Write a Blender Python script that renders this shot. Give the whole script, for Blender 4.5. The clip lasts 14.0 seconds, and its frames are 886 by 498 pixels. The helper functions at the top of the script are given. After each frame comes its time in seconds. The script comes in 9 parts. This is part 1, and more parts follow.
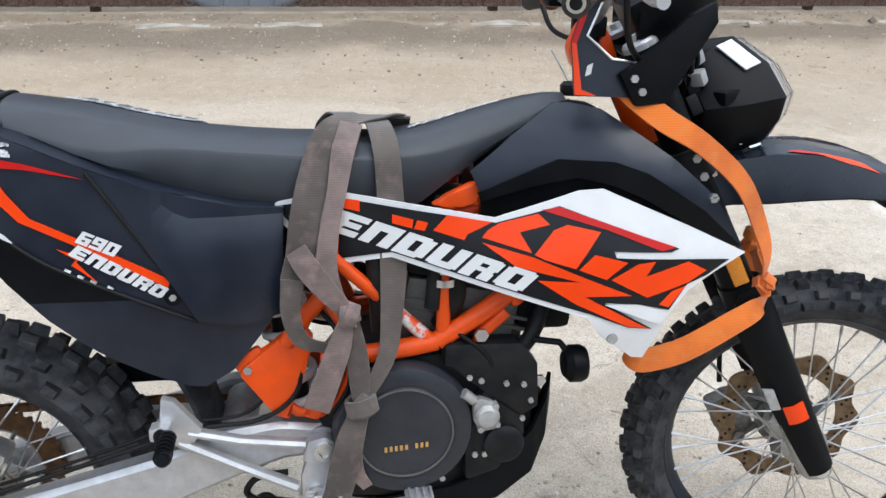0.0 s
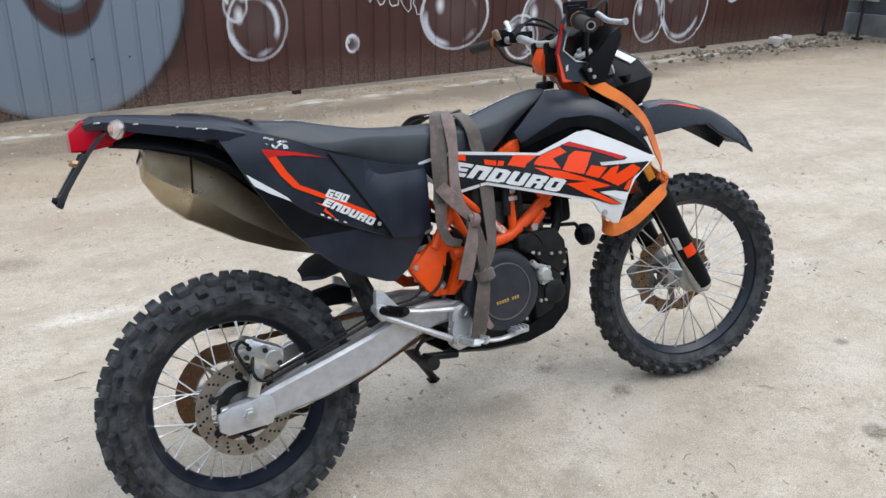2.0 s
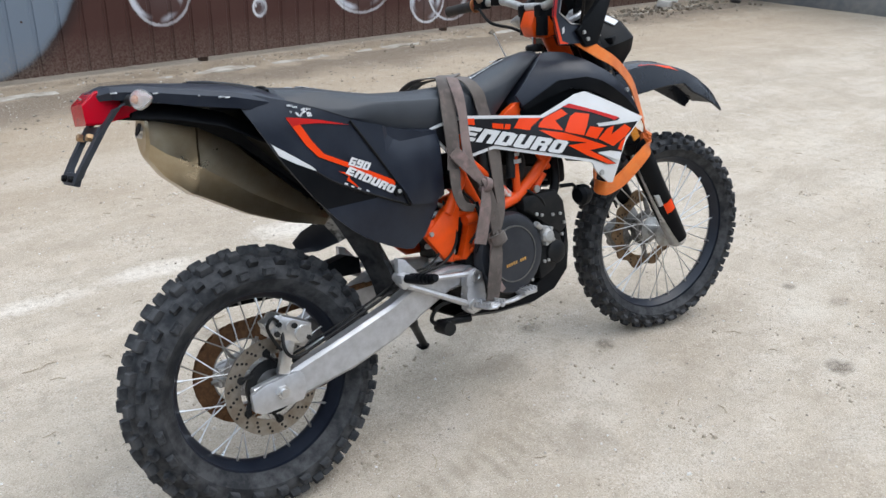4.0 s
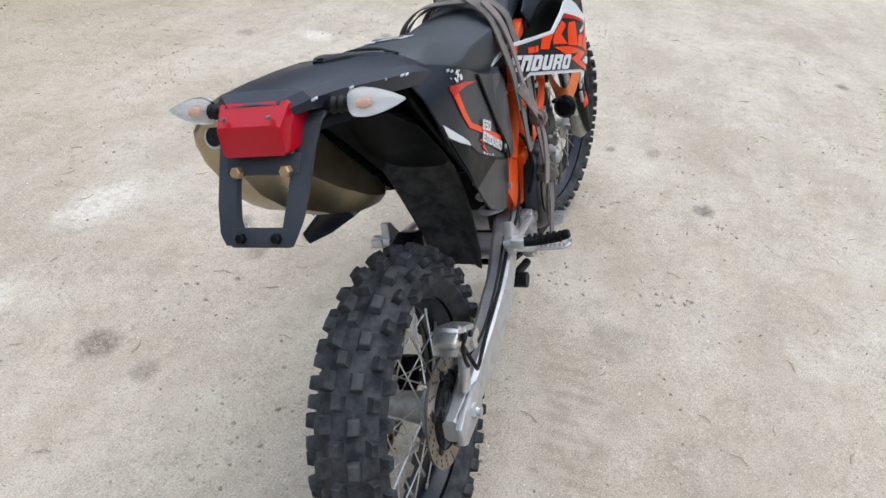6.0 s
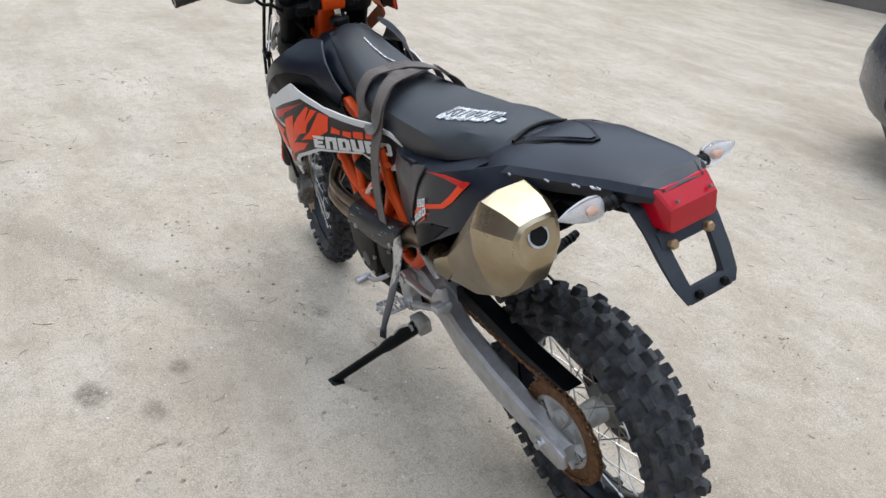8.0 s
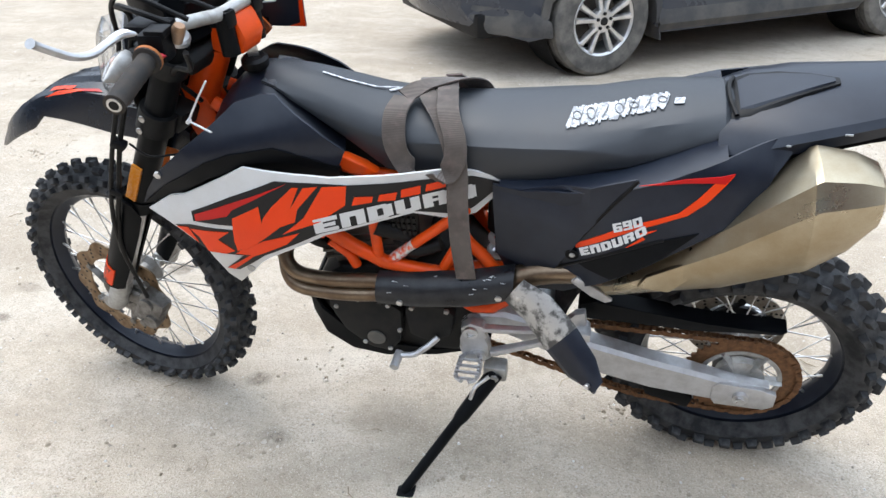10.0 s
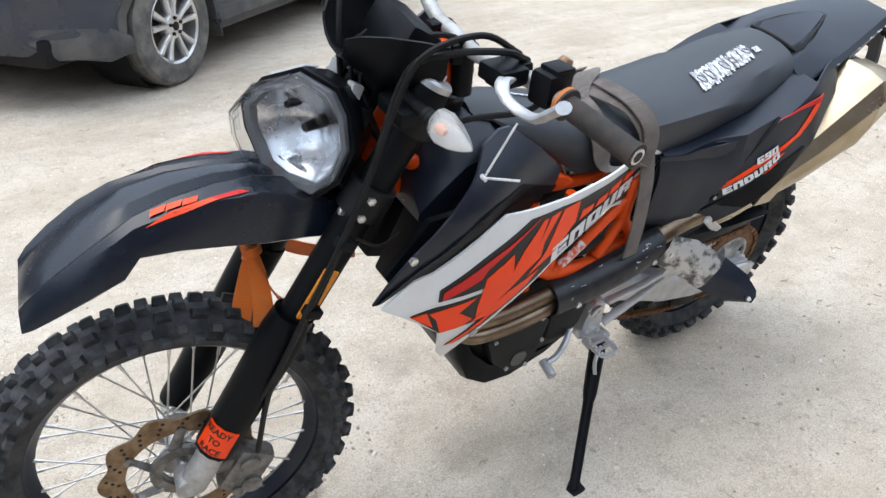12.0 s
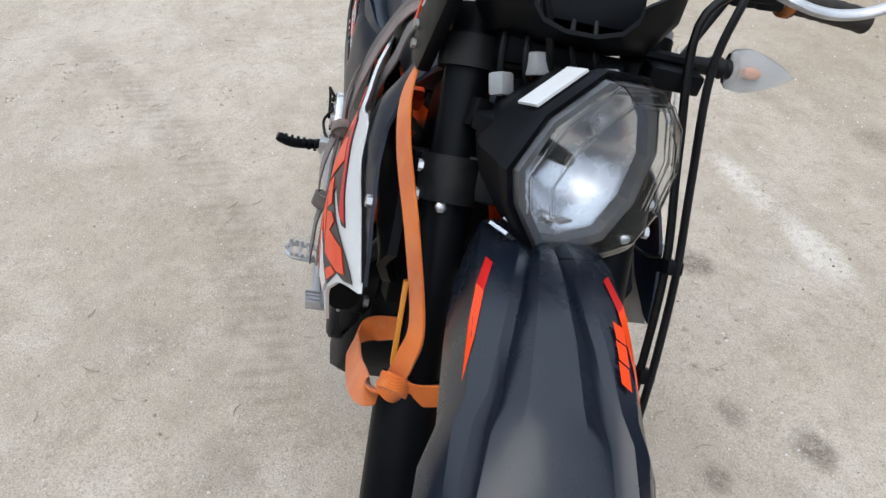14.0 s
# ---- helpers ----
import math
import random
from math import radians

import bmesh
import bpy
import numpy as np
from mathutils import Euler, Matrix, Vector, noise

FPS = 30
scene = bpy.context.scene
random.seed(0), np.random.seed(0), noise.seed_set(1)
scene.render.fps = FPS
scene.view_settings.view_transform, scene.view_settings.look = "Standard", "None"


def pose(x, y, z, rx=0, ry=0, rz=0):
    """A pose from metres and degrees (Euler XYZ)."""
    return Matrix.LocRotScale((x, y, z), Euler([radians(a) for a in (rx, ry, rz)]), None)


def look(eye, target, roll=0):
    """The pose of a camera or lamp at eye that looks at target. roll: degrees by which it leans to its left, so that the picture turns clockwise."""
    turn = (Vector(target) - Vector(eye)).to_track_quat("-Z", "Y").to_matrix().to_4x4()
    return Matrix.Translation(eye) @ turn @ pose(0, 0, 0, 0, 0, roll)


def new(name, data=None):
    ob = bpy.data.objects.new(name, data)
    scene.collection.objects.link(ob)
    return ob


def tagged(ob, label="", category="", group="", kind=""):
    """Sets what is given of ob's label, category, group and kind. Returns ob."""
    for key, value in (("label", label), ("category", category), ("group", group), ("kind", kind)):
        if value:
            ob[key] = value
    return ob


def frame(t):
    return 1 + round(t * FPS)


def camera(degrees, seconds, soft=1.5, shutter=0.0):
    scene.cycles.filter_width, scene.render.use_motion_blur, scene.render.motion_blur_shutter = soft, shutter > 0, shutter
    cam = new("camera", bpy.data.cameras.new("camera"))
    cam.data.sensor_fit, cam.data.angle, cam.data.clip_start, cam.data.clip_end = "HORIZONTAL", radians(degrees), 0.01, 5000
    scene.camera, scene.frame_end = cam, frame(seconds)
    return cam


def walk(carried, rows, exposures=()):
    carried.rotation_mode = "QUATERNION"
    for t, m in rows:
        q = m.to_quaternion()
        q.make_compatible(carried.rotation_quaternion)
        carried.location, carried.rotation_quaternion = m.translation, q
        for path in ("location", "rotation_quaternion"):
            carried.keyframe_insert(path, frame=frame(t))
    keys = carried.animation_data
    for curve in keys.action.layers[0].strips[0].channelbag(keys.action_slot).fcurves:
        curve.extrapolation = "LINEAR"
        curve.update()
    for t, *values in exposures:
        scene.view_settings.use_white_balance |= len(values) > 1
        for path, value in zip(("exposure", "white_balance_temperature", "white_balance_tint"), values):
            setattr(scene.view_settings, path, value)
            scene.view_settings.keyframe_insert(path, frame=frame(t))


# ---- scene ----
cam = camera(58.5, 14.0, soft=1.5, shutter=0.0)
PATH = [
    (0, (0.622, -1.029, 1.445), (0.917, 0.684, 0.457), 3.8),
    (0.5, (0.311, -1.097, 1.369), (0.861, 0.583, 0.432), 3.2),
    (1, (-0.07, -1.192, 1.412), (0.651, 0.464, 0.555), 3.1),
    (1.5, (-0.32, -1.44, 1.467), (0.606, 0.144, 0.671), 3.2),
    (2, (-0.4, -1.701, 1.472), (0.511, -0.092, 0.71), 1.1),
    (2.5, (-0.557, -1.83, 1.497), (0.371, -0.221, 0.755), 0.4),
    (3, (-0.669, -1.857, 1.483), (0.3, -0.277, 0.73), 1.0),
    (3.2, (-0.659, -1.84, 1.475), (0.321, -0.273, 0.713), 1.3),
    (5.3, (-0.813, -0.688, 1.417), (0.653, 0.195, 0.382), 3.3),
    (5.5, (-0.855, -0.594, 1.407), (0.643, 0.19, 0.34), 3.5),
    (6, (-1.17, -0.265, 1.461), (0.475, 0.166, 0.409), 5.8),
    (6.5, (-1.183, 0.114, 1.424), (0.526, 0.201, 0.388), 4.7),
    (7, (-1.239, 0.568, 1.453), (0.461, 0.282, 0.439), 5.5),
    (7.2, (-1.257, 0.748, 1.486), (0.425, 0.293, 0.504), 5.7),
    (9.3, (-0.175, 1.7, 1.4), (0.625, 0.096, 0.513), 4.1),
    (9.5, (-0.022, 1.758, 1.438), (0.611, 0.099, 0.518), 3.0),
    (10, (0.331, 1.755, 1.429), (0.729, 0.032, 0.493), -0.7),
    (10.5, (0.726, 1.693, 1.443), (0.752, -0.057, 0.477), 0.5),
    (11, (1.147, 1.704, 1.432), (0.682, 0.011, 0.474), 0.9),
    (11.5, (1.473, 1.485, 1.426), (0.842, -0.141, 0.446), -1.9),
    (12, (1.824, 1.369, 1.446), (0.833, -0.079, 0.487), 0.4),
    (12.5, (2.039, 1.095, 1.425), (0.769, -0.115, 0.465), -1.4),
    (13, (2.186, 0.72, 1.428), (0.668, -0.081, 0.4), -0.5),
    (13.5, (2.256, 0.361, 1.432), (0.593, 0.153, 0.34), 1.3),
    (14, (2.063, 0.006, 1.42), (0.438, 0.238, 0.277), 0.8),
]
walk(cam, [(t, look(e, g, r)) for t, e, g, r in PATH], [(0, 0.34), (0.5, 0.42), (1.5, 0.15), (3.2, 0.16), (5.5, 0.15), (7, -0.07), (9.5, 0.5), (10.5, 0.61), (11.5, 0.54), (12.5, 0.36), (13, 0.20), (14, -0.02)])

# ---- sky and light: bright overcast ----
SUN_EL, SUN_AZ = 66.0, 120.0
world = bpy.data.worlds.new("sky")
scene.world = world
world.use_nodes = True
wn = world.node_tree.nodes
sky = wn.new("ShaderNodeTexSky")
sky.sky_type, sky.sun_disc = "NISHITA", False
sky.sun_elevation, sky.sun_rotation = radians(SUN_EL), radians(SUN_AZ)
sky.air_density, sky.dust_density, sky.ozone_density = 1.0, 4.0, 1.0
haze = wn.new("ShaderNodeMixRGB")
haze.inputs[0].default_value = 0.82
haze.inputs[2].default_value = (7.35, 8.5, 10.05, 1)
world.node_tree.links.new(sky.outputs[0], haze.inputs[1])
# an overcast sky is brighter overhead than at the horizon
where = wn.new("ShaderNodeTexCoord")
split = wn.new("ShaderNodeSeparateXYZ")
dome = wn.new("ShaderNodeValToRGB")
for el, (p, c) in zip(dome.color_ramp.elements, ((0.0, 0.42), (1.0, 1.5))):
    el.position, el.color = p, (c, c, c, 1)
shade = wn.new("ShaderNodeMixRGB")
shade.blend_type = "MULTIPLY"
shade.inputs[0].default_value = 1.0
world.node_tree.links.new(where.outputs["Generated"], split.inputs[0])
world.node_tree.links.new(split.outputs[2], dome.inputs[0])
world.node_tree.links.new(haze.outputs[0], shade.inputs[1])
world.node_tree.links.new(dome.outputs[0], shade.inputs[2])
world.node_tree.links.new(shade.outputs[0], wn["Background"].inputs[0])
wn["Background"].inputs[1].default_value = 0.166
sun_data = bpy.data.lights.new("sun", "SUN")
sun_data.energy, sun_data.angle, sun_data.color = 0.8, radians(40), (1.0, 0.97, 0.92)
sun = new("sun", sun_data)
az = radians(SUN_AZ)
sun.matrix_world = look((0, 0, 0), (-math.sin(az) * math.cos(radians(SUN_EL)), -math.cos(az) * math.cos(radians(SUN_EL)), -math.sin(radians(SUN_EL))))


# ---- materials ----
class Mat:
    """A node material being put together."""

    def __init__(self, name, color=(0.5, 0.5, 0.5), rough=0.5, metal=0.0):
        self.m = bpy.data.materials.new(name)
        self.m.use_nodes = True
        self.nt = self.m.node_tree
        self.b = self.nt.nodes["Principled BSDF"]
        self.put("Base Color", (*color, 1))
        self.put("Roughness", rough)
        self.put("Metallic", metal)
        self.put("Specular IOR Level", 0.32)
        self.tc = self.nt.nodes.new("ShaderNodeTexCoord")

    def put(self, slot, value):
        self.b.inputs[slot].default_value = value

    def link(self, a, b):
        self.nt.links.new(a, b)

    def noise(self, scale, detail=4.0, rough=0.55, stretch=None):
        n = self.nt.nodes.new("ShaderNodeTexNoise")
        n.inputs["Scale"].default_value, n.inputs["Detail"].default_value, n.inputs["Roughness"].default_value = scale, detail, rough
        src = self.tc.outputs["Object"]
        if stretch:
            mp = self.nt.nodes.new("ShaderNodeMapping")
            mp.inputs["Scale"].default_value = stretch
            self.link(src, mp.inputs[0])
            src = mp.outputs[0]
        self.link(src, n.inputs["Vector"])
        return n.outputs["Fac"]

    def voronoi(self, scale, feature="F1"):
        n = self.nt.nodes.new("ShaderNodeTexVoronoi")
        n.feature = feature
        n.inputs["Scale"].default_value = scale
        self.link(self.tc.outputs["Object"], n.inputs["Vector"])
        return n.outputs["Distance"]

    def ramp(self, fac, *stops):
        n = self.nt.nodes.new("ShaderNodeValToRGB")
        e = n.color_ramp.elements
        while len(e) < len(stops):
            e.new(0.5)
        for el, (p, c) in zip(e, stops):
            el.position = p
            el.color = (c, c, c, 1) if isinstance(c, float) else (*c, 1)
        self.link(fac, n.inputs[0])
        return n.outputs[0]

    def mix(self, fac, a, b, mode="MIX"):
        n = self.nt.nodes.new("ShaderNodeMixRGB")
        n.blend_type = mode
        for slot, v in ((0, fac), (1, a), (2, b)):
            if isinstance(v, (int, float)):
                n.inputs[slot].default_value = v if slot == 0 else (v, v, v, 1)
            elif isinstance(v, tuple):
                n.inputs[slot].default_value = (*v, 1)
            else:
                self.link(v, n.inputs[slot])
        return n.outputs[0]

    def math(self, op, a, b=0.0, clamp=False):
        n = self.nt.nodes.new("ShaderNodeMath")
        n.operation, n.use_clamp = op, clamp
        for slot, v in ((0, a), (1, b)):
            if isinstance(v, (int, float)):
                n.inputs[slot].default_value = v
            else:
                self.link(v, n.inputs[slot])
        return n.outputs[0]

    def xyz(self):
        n = self.nt.nodes.new("ShaderNodeSeparateXYZ")
        self.link(self.tc.outputs["Object"], n.inputs[0])
        return n.outputs

    def color(self, src):
        self.link(src, self.b.inputs["Base Color"])

    def rough(self, src):
        self.link(src, self.b.inputs["Roughness"])

    def bump(self, src, strength=0.3, dist=0.002):
        n = self.nt.nodes.new("ShaderNodeBump")
        n.inputs["Strength"].default_value, n.inputs["Distance"].default_value = strength, dist
        self.link(src, n.inputs["Height"])
        self.link(n.outputs[0], self.b.inputs["Normal"])


def worn(name, base, dirt, rough=(0.35, 0.6), metal=0.0, scale=14.0, amount=0.45, grain=300.0, bump=0.15, spread=0.12, spec=0.32):
    """Paint, plastic or metal with patchy dust and a fine grain."""
    m = Mat(name, base, rough[0], metal)
    m.put("Specular IOR Level", spec)
    patch = m.noise(scale, 6.0, 0.62)
    fine = m.noise(grain, 2.0)
    fac = m.ramp(patch, (0.5 - spread, 0.0), (0.5 + spread, 1.0))
    fac = m.math("MULTIPLY", fac, amount)
    col = m.mix(fac, base, dirt)
    m.color(m.mix(0.10, col, fine, "OVERLAY"))
    m.rough(m.ramp(patch, (0.3, rough[0]), (0.75, rough[1])))
    m.bump(fine, bump, 0.0006)
    return m.m


BLACK = worn("black_plastic", (0.0070, 0.0100, 0.0185), (0.024, 0.030, 0.043), (0.28, 0.42), scale=9.0, amount=0.45, grain=700.0, bump=0.10, spec=0.36)
GLOSSY = worn("glossy_fender_plastic", (0.0050, 0.0080, 0.0145), (0.015, 0.020, 0.029), (0.20, 0.34), scale=8.0, amount=0.3, grain=700.0, bump=0.06, spec=0.46)
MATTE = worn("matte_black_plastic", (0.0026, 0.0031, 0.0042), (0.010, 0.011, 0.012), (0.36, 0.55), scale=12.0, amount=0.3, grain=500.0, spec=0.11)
SEAT = worn("seat_vinyl", (0.0205, 0.0238, 0.0290), (0.042, 0.047, 0.054), (0.40, 0.56), scale=7.0, amount=0.45, grain=900.0, bump=0.35, spec=0.5)
RUBBER = worn("tyre_rubber", (0.0150, 0.0165, 0.0190), (0.105, 0.105, 0.107), (0.5, 0.8), scale=26.0, amount=0.55, grain=260.0, bump=0.3, spec=0.22)
GRIP = worn("grip_rubber", (0.02, 0.019, 0.018), (0.075, 0.056, 0.042), (0.7, 0.9), scale=30.0, amount=0.5)
ORANGE = worn("orange_frame_paint", (0.74, 0.070, 0.003), (0.28, 0.06, 0.015), (0.32, 0.5), scale=25.0, amount=0.22, grain=400.0, bump=0.05)
CHIPPED = worn("chipped_frame_paint", (0.66, 0.65, 0.63), (0.74, 0.070, 0.003), (0.32, 0.5), 0.35, scale=55.0, amount=0.95, grain=400.0, spread=0.05)
ORANGE_DECAL = worn("orange_film", (0.82, 0.052, 0.0015), (0.62, 0.034, 0.003), (0.28, 0.4), scale=20.0, amount=0.2, grain=600.0, bump=0.03)
RED_DECAL = worn("red_film", (0.50, 0.010, 0.008), (0.36, 0.01, 0.008), (0.28, 0.4), scale=20.0, amount=0.2, grain=600.0, bump=0.03)
BLACK_DECAL = worn("black_film", (0.006, 0.006, 0.008), (0.016, 0.016, 0.016), (0.3, 0.42), scale=18.0, amount=0.3, grain=600.0, bump=0.03)
WHITE = worn("white_plastic", (0.67, 0.67, 0.665), (0.50, 0.47, 0.42), (0.3, 0.45), scale=18.0, amount=0.22, grain=500.0, bump=0.05)
ALU = worn("cast_aluminium", (0.58, 0.58, 0.59), (0.32, 0.31, 0.30), (0.36, 0.52), 0.72, scale=28.0, amount=0.4, grain=600.0)
ALU_DULL = worn("dusty_aluminium", (0.46, 0.46, 0.45), (0.24, 0.22, 0.19), (0.45, 0.65), 0.6, scale=30.0, amount=0.6, grain=500.0)
STEEL = worn("bright_steel", (0.68, 0.68, 0.68), (0.40, 0.37, 0.33), (0.25, 0.42), 0.95, scale=60.0, amount=0.3)
SILENCER = worn("heat_tinted_steel", (0.50, 0.44, 0.33), (0.26, 0.18, 0.085), (0.24, 0.40), 0.95, scale=6.0, amount=0.75, grain=500.0, bump=0.08, spread=0.2)
PIPE = worn("browned_exhaust_steel", (0.24, 0.18, 0.125), (0.09, 0.055, 0.035), (0.3, 0.5), 0.9, scale=14.0, amount=0.6)
RUST = worn("rusty_steel", (0.20, 0.10, 0.045), (0.09, 0.045, 0.025), (0.6, 0.85), 0.35, scale=70.0, amount=0.7, grain=500.0, bump=0.5)
DISC_RUST = worn("rusty_disc_steel", (0.25, 0.17, 0.10), (0.13, 0.075, 0.038), (0.4, 0.6), 0.6, scale=38.0, amount=0.8, grain=500.0, bump=0.3)
DISC = worn("brake_disc_steel", (0.36, 0.33, 0.29), (0.17, 0.12, 0.075), (0.32, 0.5), 0.9, scale=26.0, amount=0.55, grain=600.0)
ENGINE = worn("dark_engine_casing", (0.008, 0.0088, 0.010), (0.038, 0.035, 0.031), (0.42, 0.62), 0.2, scale=22.0, amount=0.4, grain=400.0, bump=0.25, spec=0.2)
CASE = worn("grey_engine_casing", (0.12, 0.12, 0.115), (0.22, 0.20, 0.17), (0.45, 0.62), 0.5, scale=22.0, amount=0.5, grain=400.0, bump=0.25)
SCRATCHED = worn("scratched_black_metal", (0.009, 0.0095, 0.012), (0.07, 0.07, 0.07), (0.26, 0.42), 0.1, scale=20.0, amount=0.35, grain=300.0, spread=0.16)
BARE = worn("bare_scraped_metal", (0.50, 0.49, 0.47), (0.03, 0.03, 0.03), (0.35, 0.5), 0.6, scale=30.0, amount=0.85, spread=0.06)
FADED = worn("faded_grey_plastic", (0.026, 0.031, 0.040), (0.05, 0.054, 0.06), (0.45, 0.6), scale=12.0, amount=0.5, grain=500.0, spec=0.26)
GRIMY = worn("grimy_caliper_metal", (0.22, 0.21, 0.195), (0.07, 0.06, 0.05), (0.4, 0.6), 0.5, scale=45.0, amount=0.7, grain=400.0, bump=0.4)
AMBER = worn("amber_reflector", (0.62, 0.22, 0.02), (0.4, 0.15, 0.03), (0.2, 0.35), scale=200.0, amount=0.3)
PAINT_WHITE = worn("white_marker_paint", (0.70, 0.71, 0.72), (0.12, 0.12, 0.13), (0.5, 0.7), scale=95.0, amount=0.7, spread=0.08)
CABLE = worn("black_cable", (0.004, 0.004, 0.0045), (0.018, 0.017, 0.016), (0.4, 0.6), scale=60.0, amount=0.3, spec=0.2)
CABLE_WHITE = worn("white_wire", (0.75, 0.75, 0.74), (0.4, 0.38, 0.35), (0.4, 0.6), scale=60.0, amount=0.3)


def webbing(name, base, dirt, stain):
    """Woven strap: fine ribs across it and grubby stains along it."""
    m = Mat(name, base, 0.85)
    a, b = m.noise(9.0, 5.0), m.noise(42.0, 4.0)
    w = m.nt.nodes.new("ShaderNodeTexWave")
    w.bands_direction = "Z"
    w.inputs["Scale"].default_value, w.inputs["Distortion"].default_value = 125.0, 0.6
    m.link(m.tc.outputs["Object"], w.inputs["Vector"])
    col = m.mix(m.ramp(a, (0.42, 0.0), (0.62, 1.0)), base, dirt)
    col = m.mix(m.math("MULTIPLY", m.ramp(b, (0.52, 0.0), (0.7, 1.0)), 0.55), col, stain)
    m.color(m.mix(0.13, col, w.outputs["Fac"], "OVERLAY"))
    m.bump(w.outputs["Fac"], 0.25, 0.0008)
    m.put("Sheen Weight", 0.2)
    return m.m


STRAP_GREY = webbing("grey_brown_webbing", (0.105, 0.086, 0.073), (0.066, 0.052, 0.044), (0.16, 0.115, 0.10))
STRAP_PINK = webbing("faded_webbing", (0.20, 0.145, 0.13), (0.12, 0.09, 0.078), (0.28, 0.175, 0.165))
STRAP_ORANGE = webbing("orange_webbing", (0.72, 0.17, 0.022), (0.55, 0.12, 0.02), (0.62, 0.22, 0.06))


def glassy(name, color, rough, trans=1.0, ior=1.45):
    m = Mat(name, color, rough)
    m.put("Transmission Weight", trans)
    m.put("IOR", ior)
    m.rough(m.ramp(m.noise(40.0, 5.0), (0.35, rough), (0.75, rough + 0.12)))
    return m.m


LENS = glassy("clear_lens", (0.86, 0.87, 0.88), 0.02, 1.0, 1.14)
RED_LENS = glassy("red_lens", (0.64, 0.004, 0.022), 0.03, 0.35)
CLEAR_BODY = glassy("clear_indicator_lens", (0.93, 0.92, 0.91), 0.07, 0.82, 1.3)
BULB = worn("pale_amber_bulb", (0.62, 0.30, 0.17), (0.45, 0.24, 0.16), (0.25, 0.4), scale=200.0, amount=0.3)
REFLECTOR = worn("mirror_reflector", (0.70, 0.71, 0.73), (0.50, 0.51, 0.53), (0.20, 0.34), 0.9, scale=20.0, amount=0.4, grain=200.0, bump=0.02)


# ---- small modelling helpers ----
V = Vector


def part(name, bm, mat, parent=None, label="", sharp=38.0, doubles=True):
    """Links a bmesh as one mesh object under a thing or a part."""
    if doubles:
        bmesh.ops.remove_doubles(bm, verts=bm.verts, dist=0.00002)
    bmesh.ops.recalc_face_normals(bm, faces=bm.faces)
    me = bpy.data.meshes.new(name)
    bm.to_mesh(me)
    bm.free()
    me.materials.append(mat)
    me.shade_smooth()
    me.set_sharp_from_angle(angle=radians(sharp))
    ob = new(name, me)
    if parent is not None:
        ob.parent = parent
    if label:
        tagged(ob, label)
    return ob


def curve(pts, n=6):
    """A smooth line through the points."""
    p = [V(q) for q in pts]
    p = [p[0] * 2 - p[1]] + p + [p[-1] * 2 - p[-2]]
    out = []
    for i in range(1, len(p) - 2):
        for k in range(n):
            t = k / n
            a, b, c, d = p[i - 1], p[i], p[i + 1], p[i + 2]
            out.append(0.5 * (2 * b + (c - a) * t + (2 * a - 5 * b + 4 * c - d) * t * t + (3 * b - a - 3 * c + d) * t ** 3))
    out.append(p[-2])
    return out


def skin(bm, rings, caps=True, closed=False):
    """Faces between rings of equally many points."""
    vs = [[bm.verts.new(q) for q in r] for r in rings]
    n = len(vs[0])
    pairs = list(zip(vs, vs[1:])) + ([(vs[-1], vs[0])] if closed else [])
    for a, b in pairs:
        for i in range(n):
            j = (i + 1) % n
            bm.faces.new((a[i], a[j], b[j], b[i]))
    if caps and not closed:
        bm.faces.new(vs[0][::-1])
        bm.faces.new(vs[-1])
    return bm


def tube(bm, pts, r, n=10, closed=False, flat=1.0):
    """A round bar along the points; r is one radius or one a point."""
    pts = [V(p) for p in pts]
    rs = r if isinstance(r, (list, tuple)) else [r] * len(pts)
    side, rings = None, []
    for i, p in enumerate(pts):
        a, b = pts[i - 1 if i or closed else 0], pts[(i + 1) % len(pts) if closed else min(i + 1, len(pts) - 1)]
        d = (b - a).normalized()
        if side is None:
            side = d.cross(V((0, 0, 1)) if abs(d.z) < 0.9 else V((0, 1, 0))).normalized()
        side = (side - d * side.dot(d)).normalized()
        up = d.cross(side)
        rings.append([p + side * math.cos(2 * math.pi * k / n) * rs[i] + up * math.sin(2 * math.pi * k / n) * rs[i] * flat for k in range(n)])
    return skin(bm, rings, closed=closed)


def rod(bm, a, b, r, n=14, r2=None):
    return tube(bm, [a, b], [r, r if r2 is None else r2], n)


def box(bm, c, s, m=None, bev=0.0):
    """A box of size s about c; m turns it."""
    b2 = bmesh.new()
    bmesh.ops.create_cube(b2, size=1.0)
    bmesh.ops.scale(b2, vec=s, verts=b2.verts)
    if bev:
        bmesh.ops.bevel(b2, geom=b2.edges[:], offset=bev, segments=2, affect="EDGES", profile=0.6)
    if m is not None:
        bmesh.ops.transform(b2, matrix=m.to_3x3().to_4x4(), verts=b2.verts)
    bmesh.ops.translate(b2, vec=c, verts=b2.verts)
    return merge(bm, b2)


def merge(bm, b2):
    me = bpy.data.meshes.new("tmp")
    b2.to_mesh(me)
    b2.free()
    bm.from_mesh(me)
    bpy.data.meshes.remove(me)
    return bm


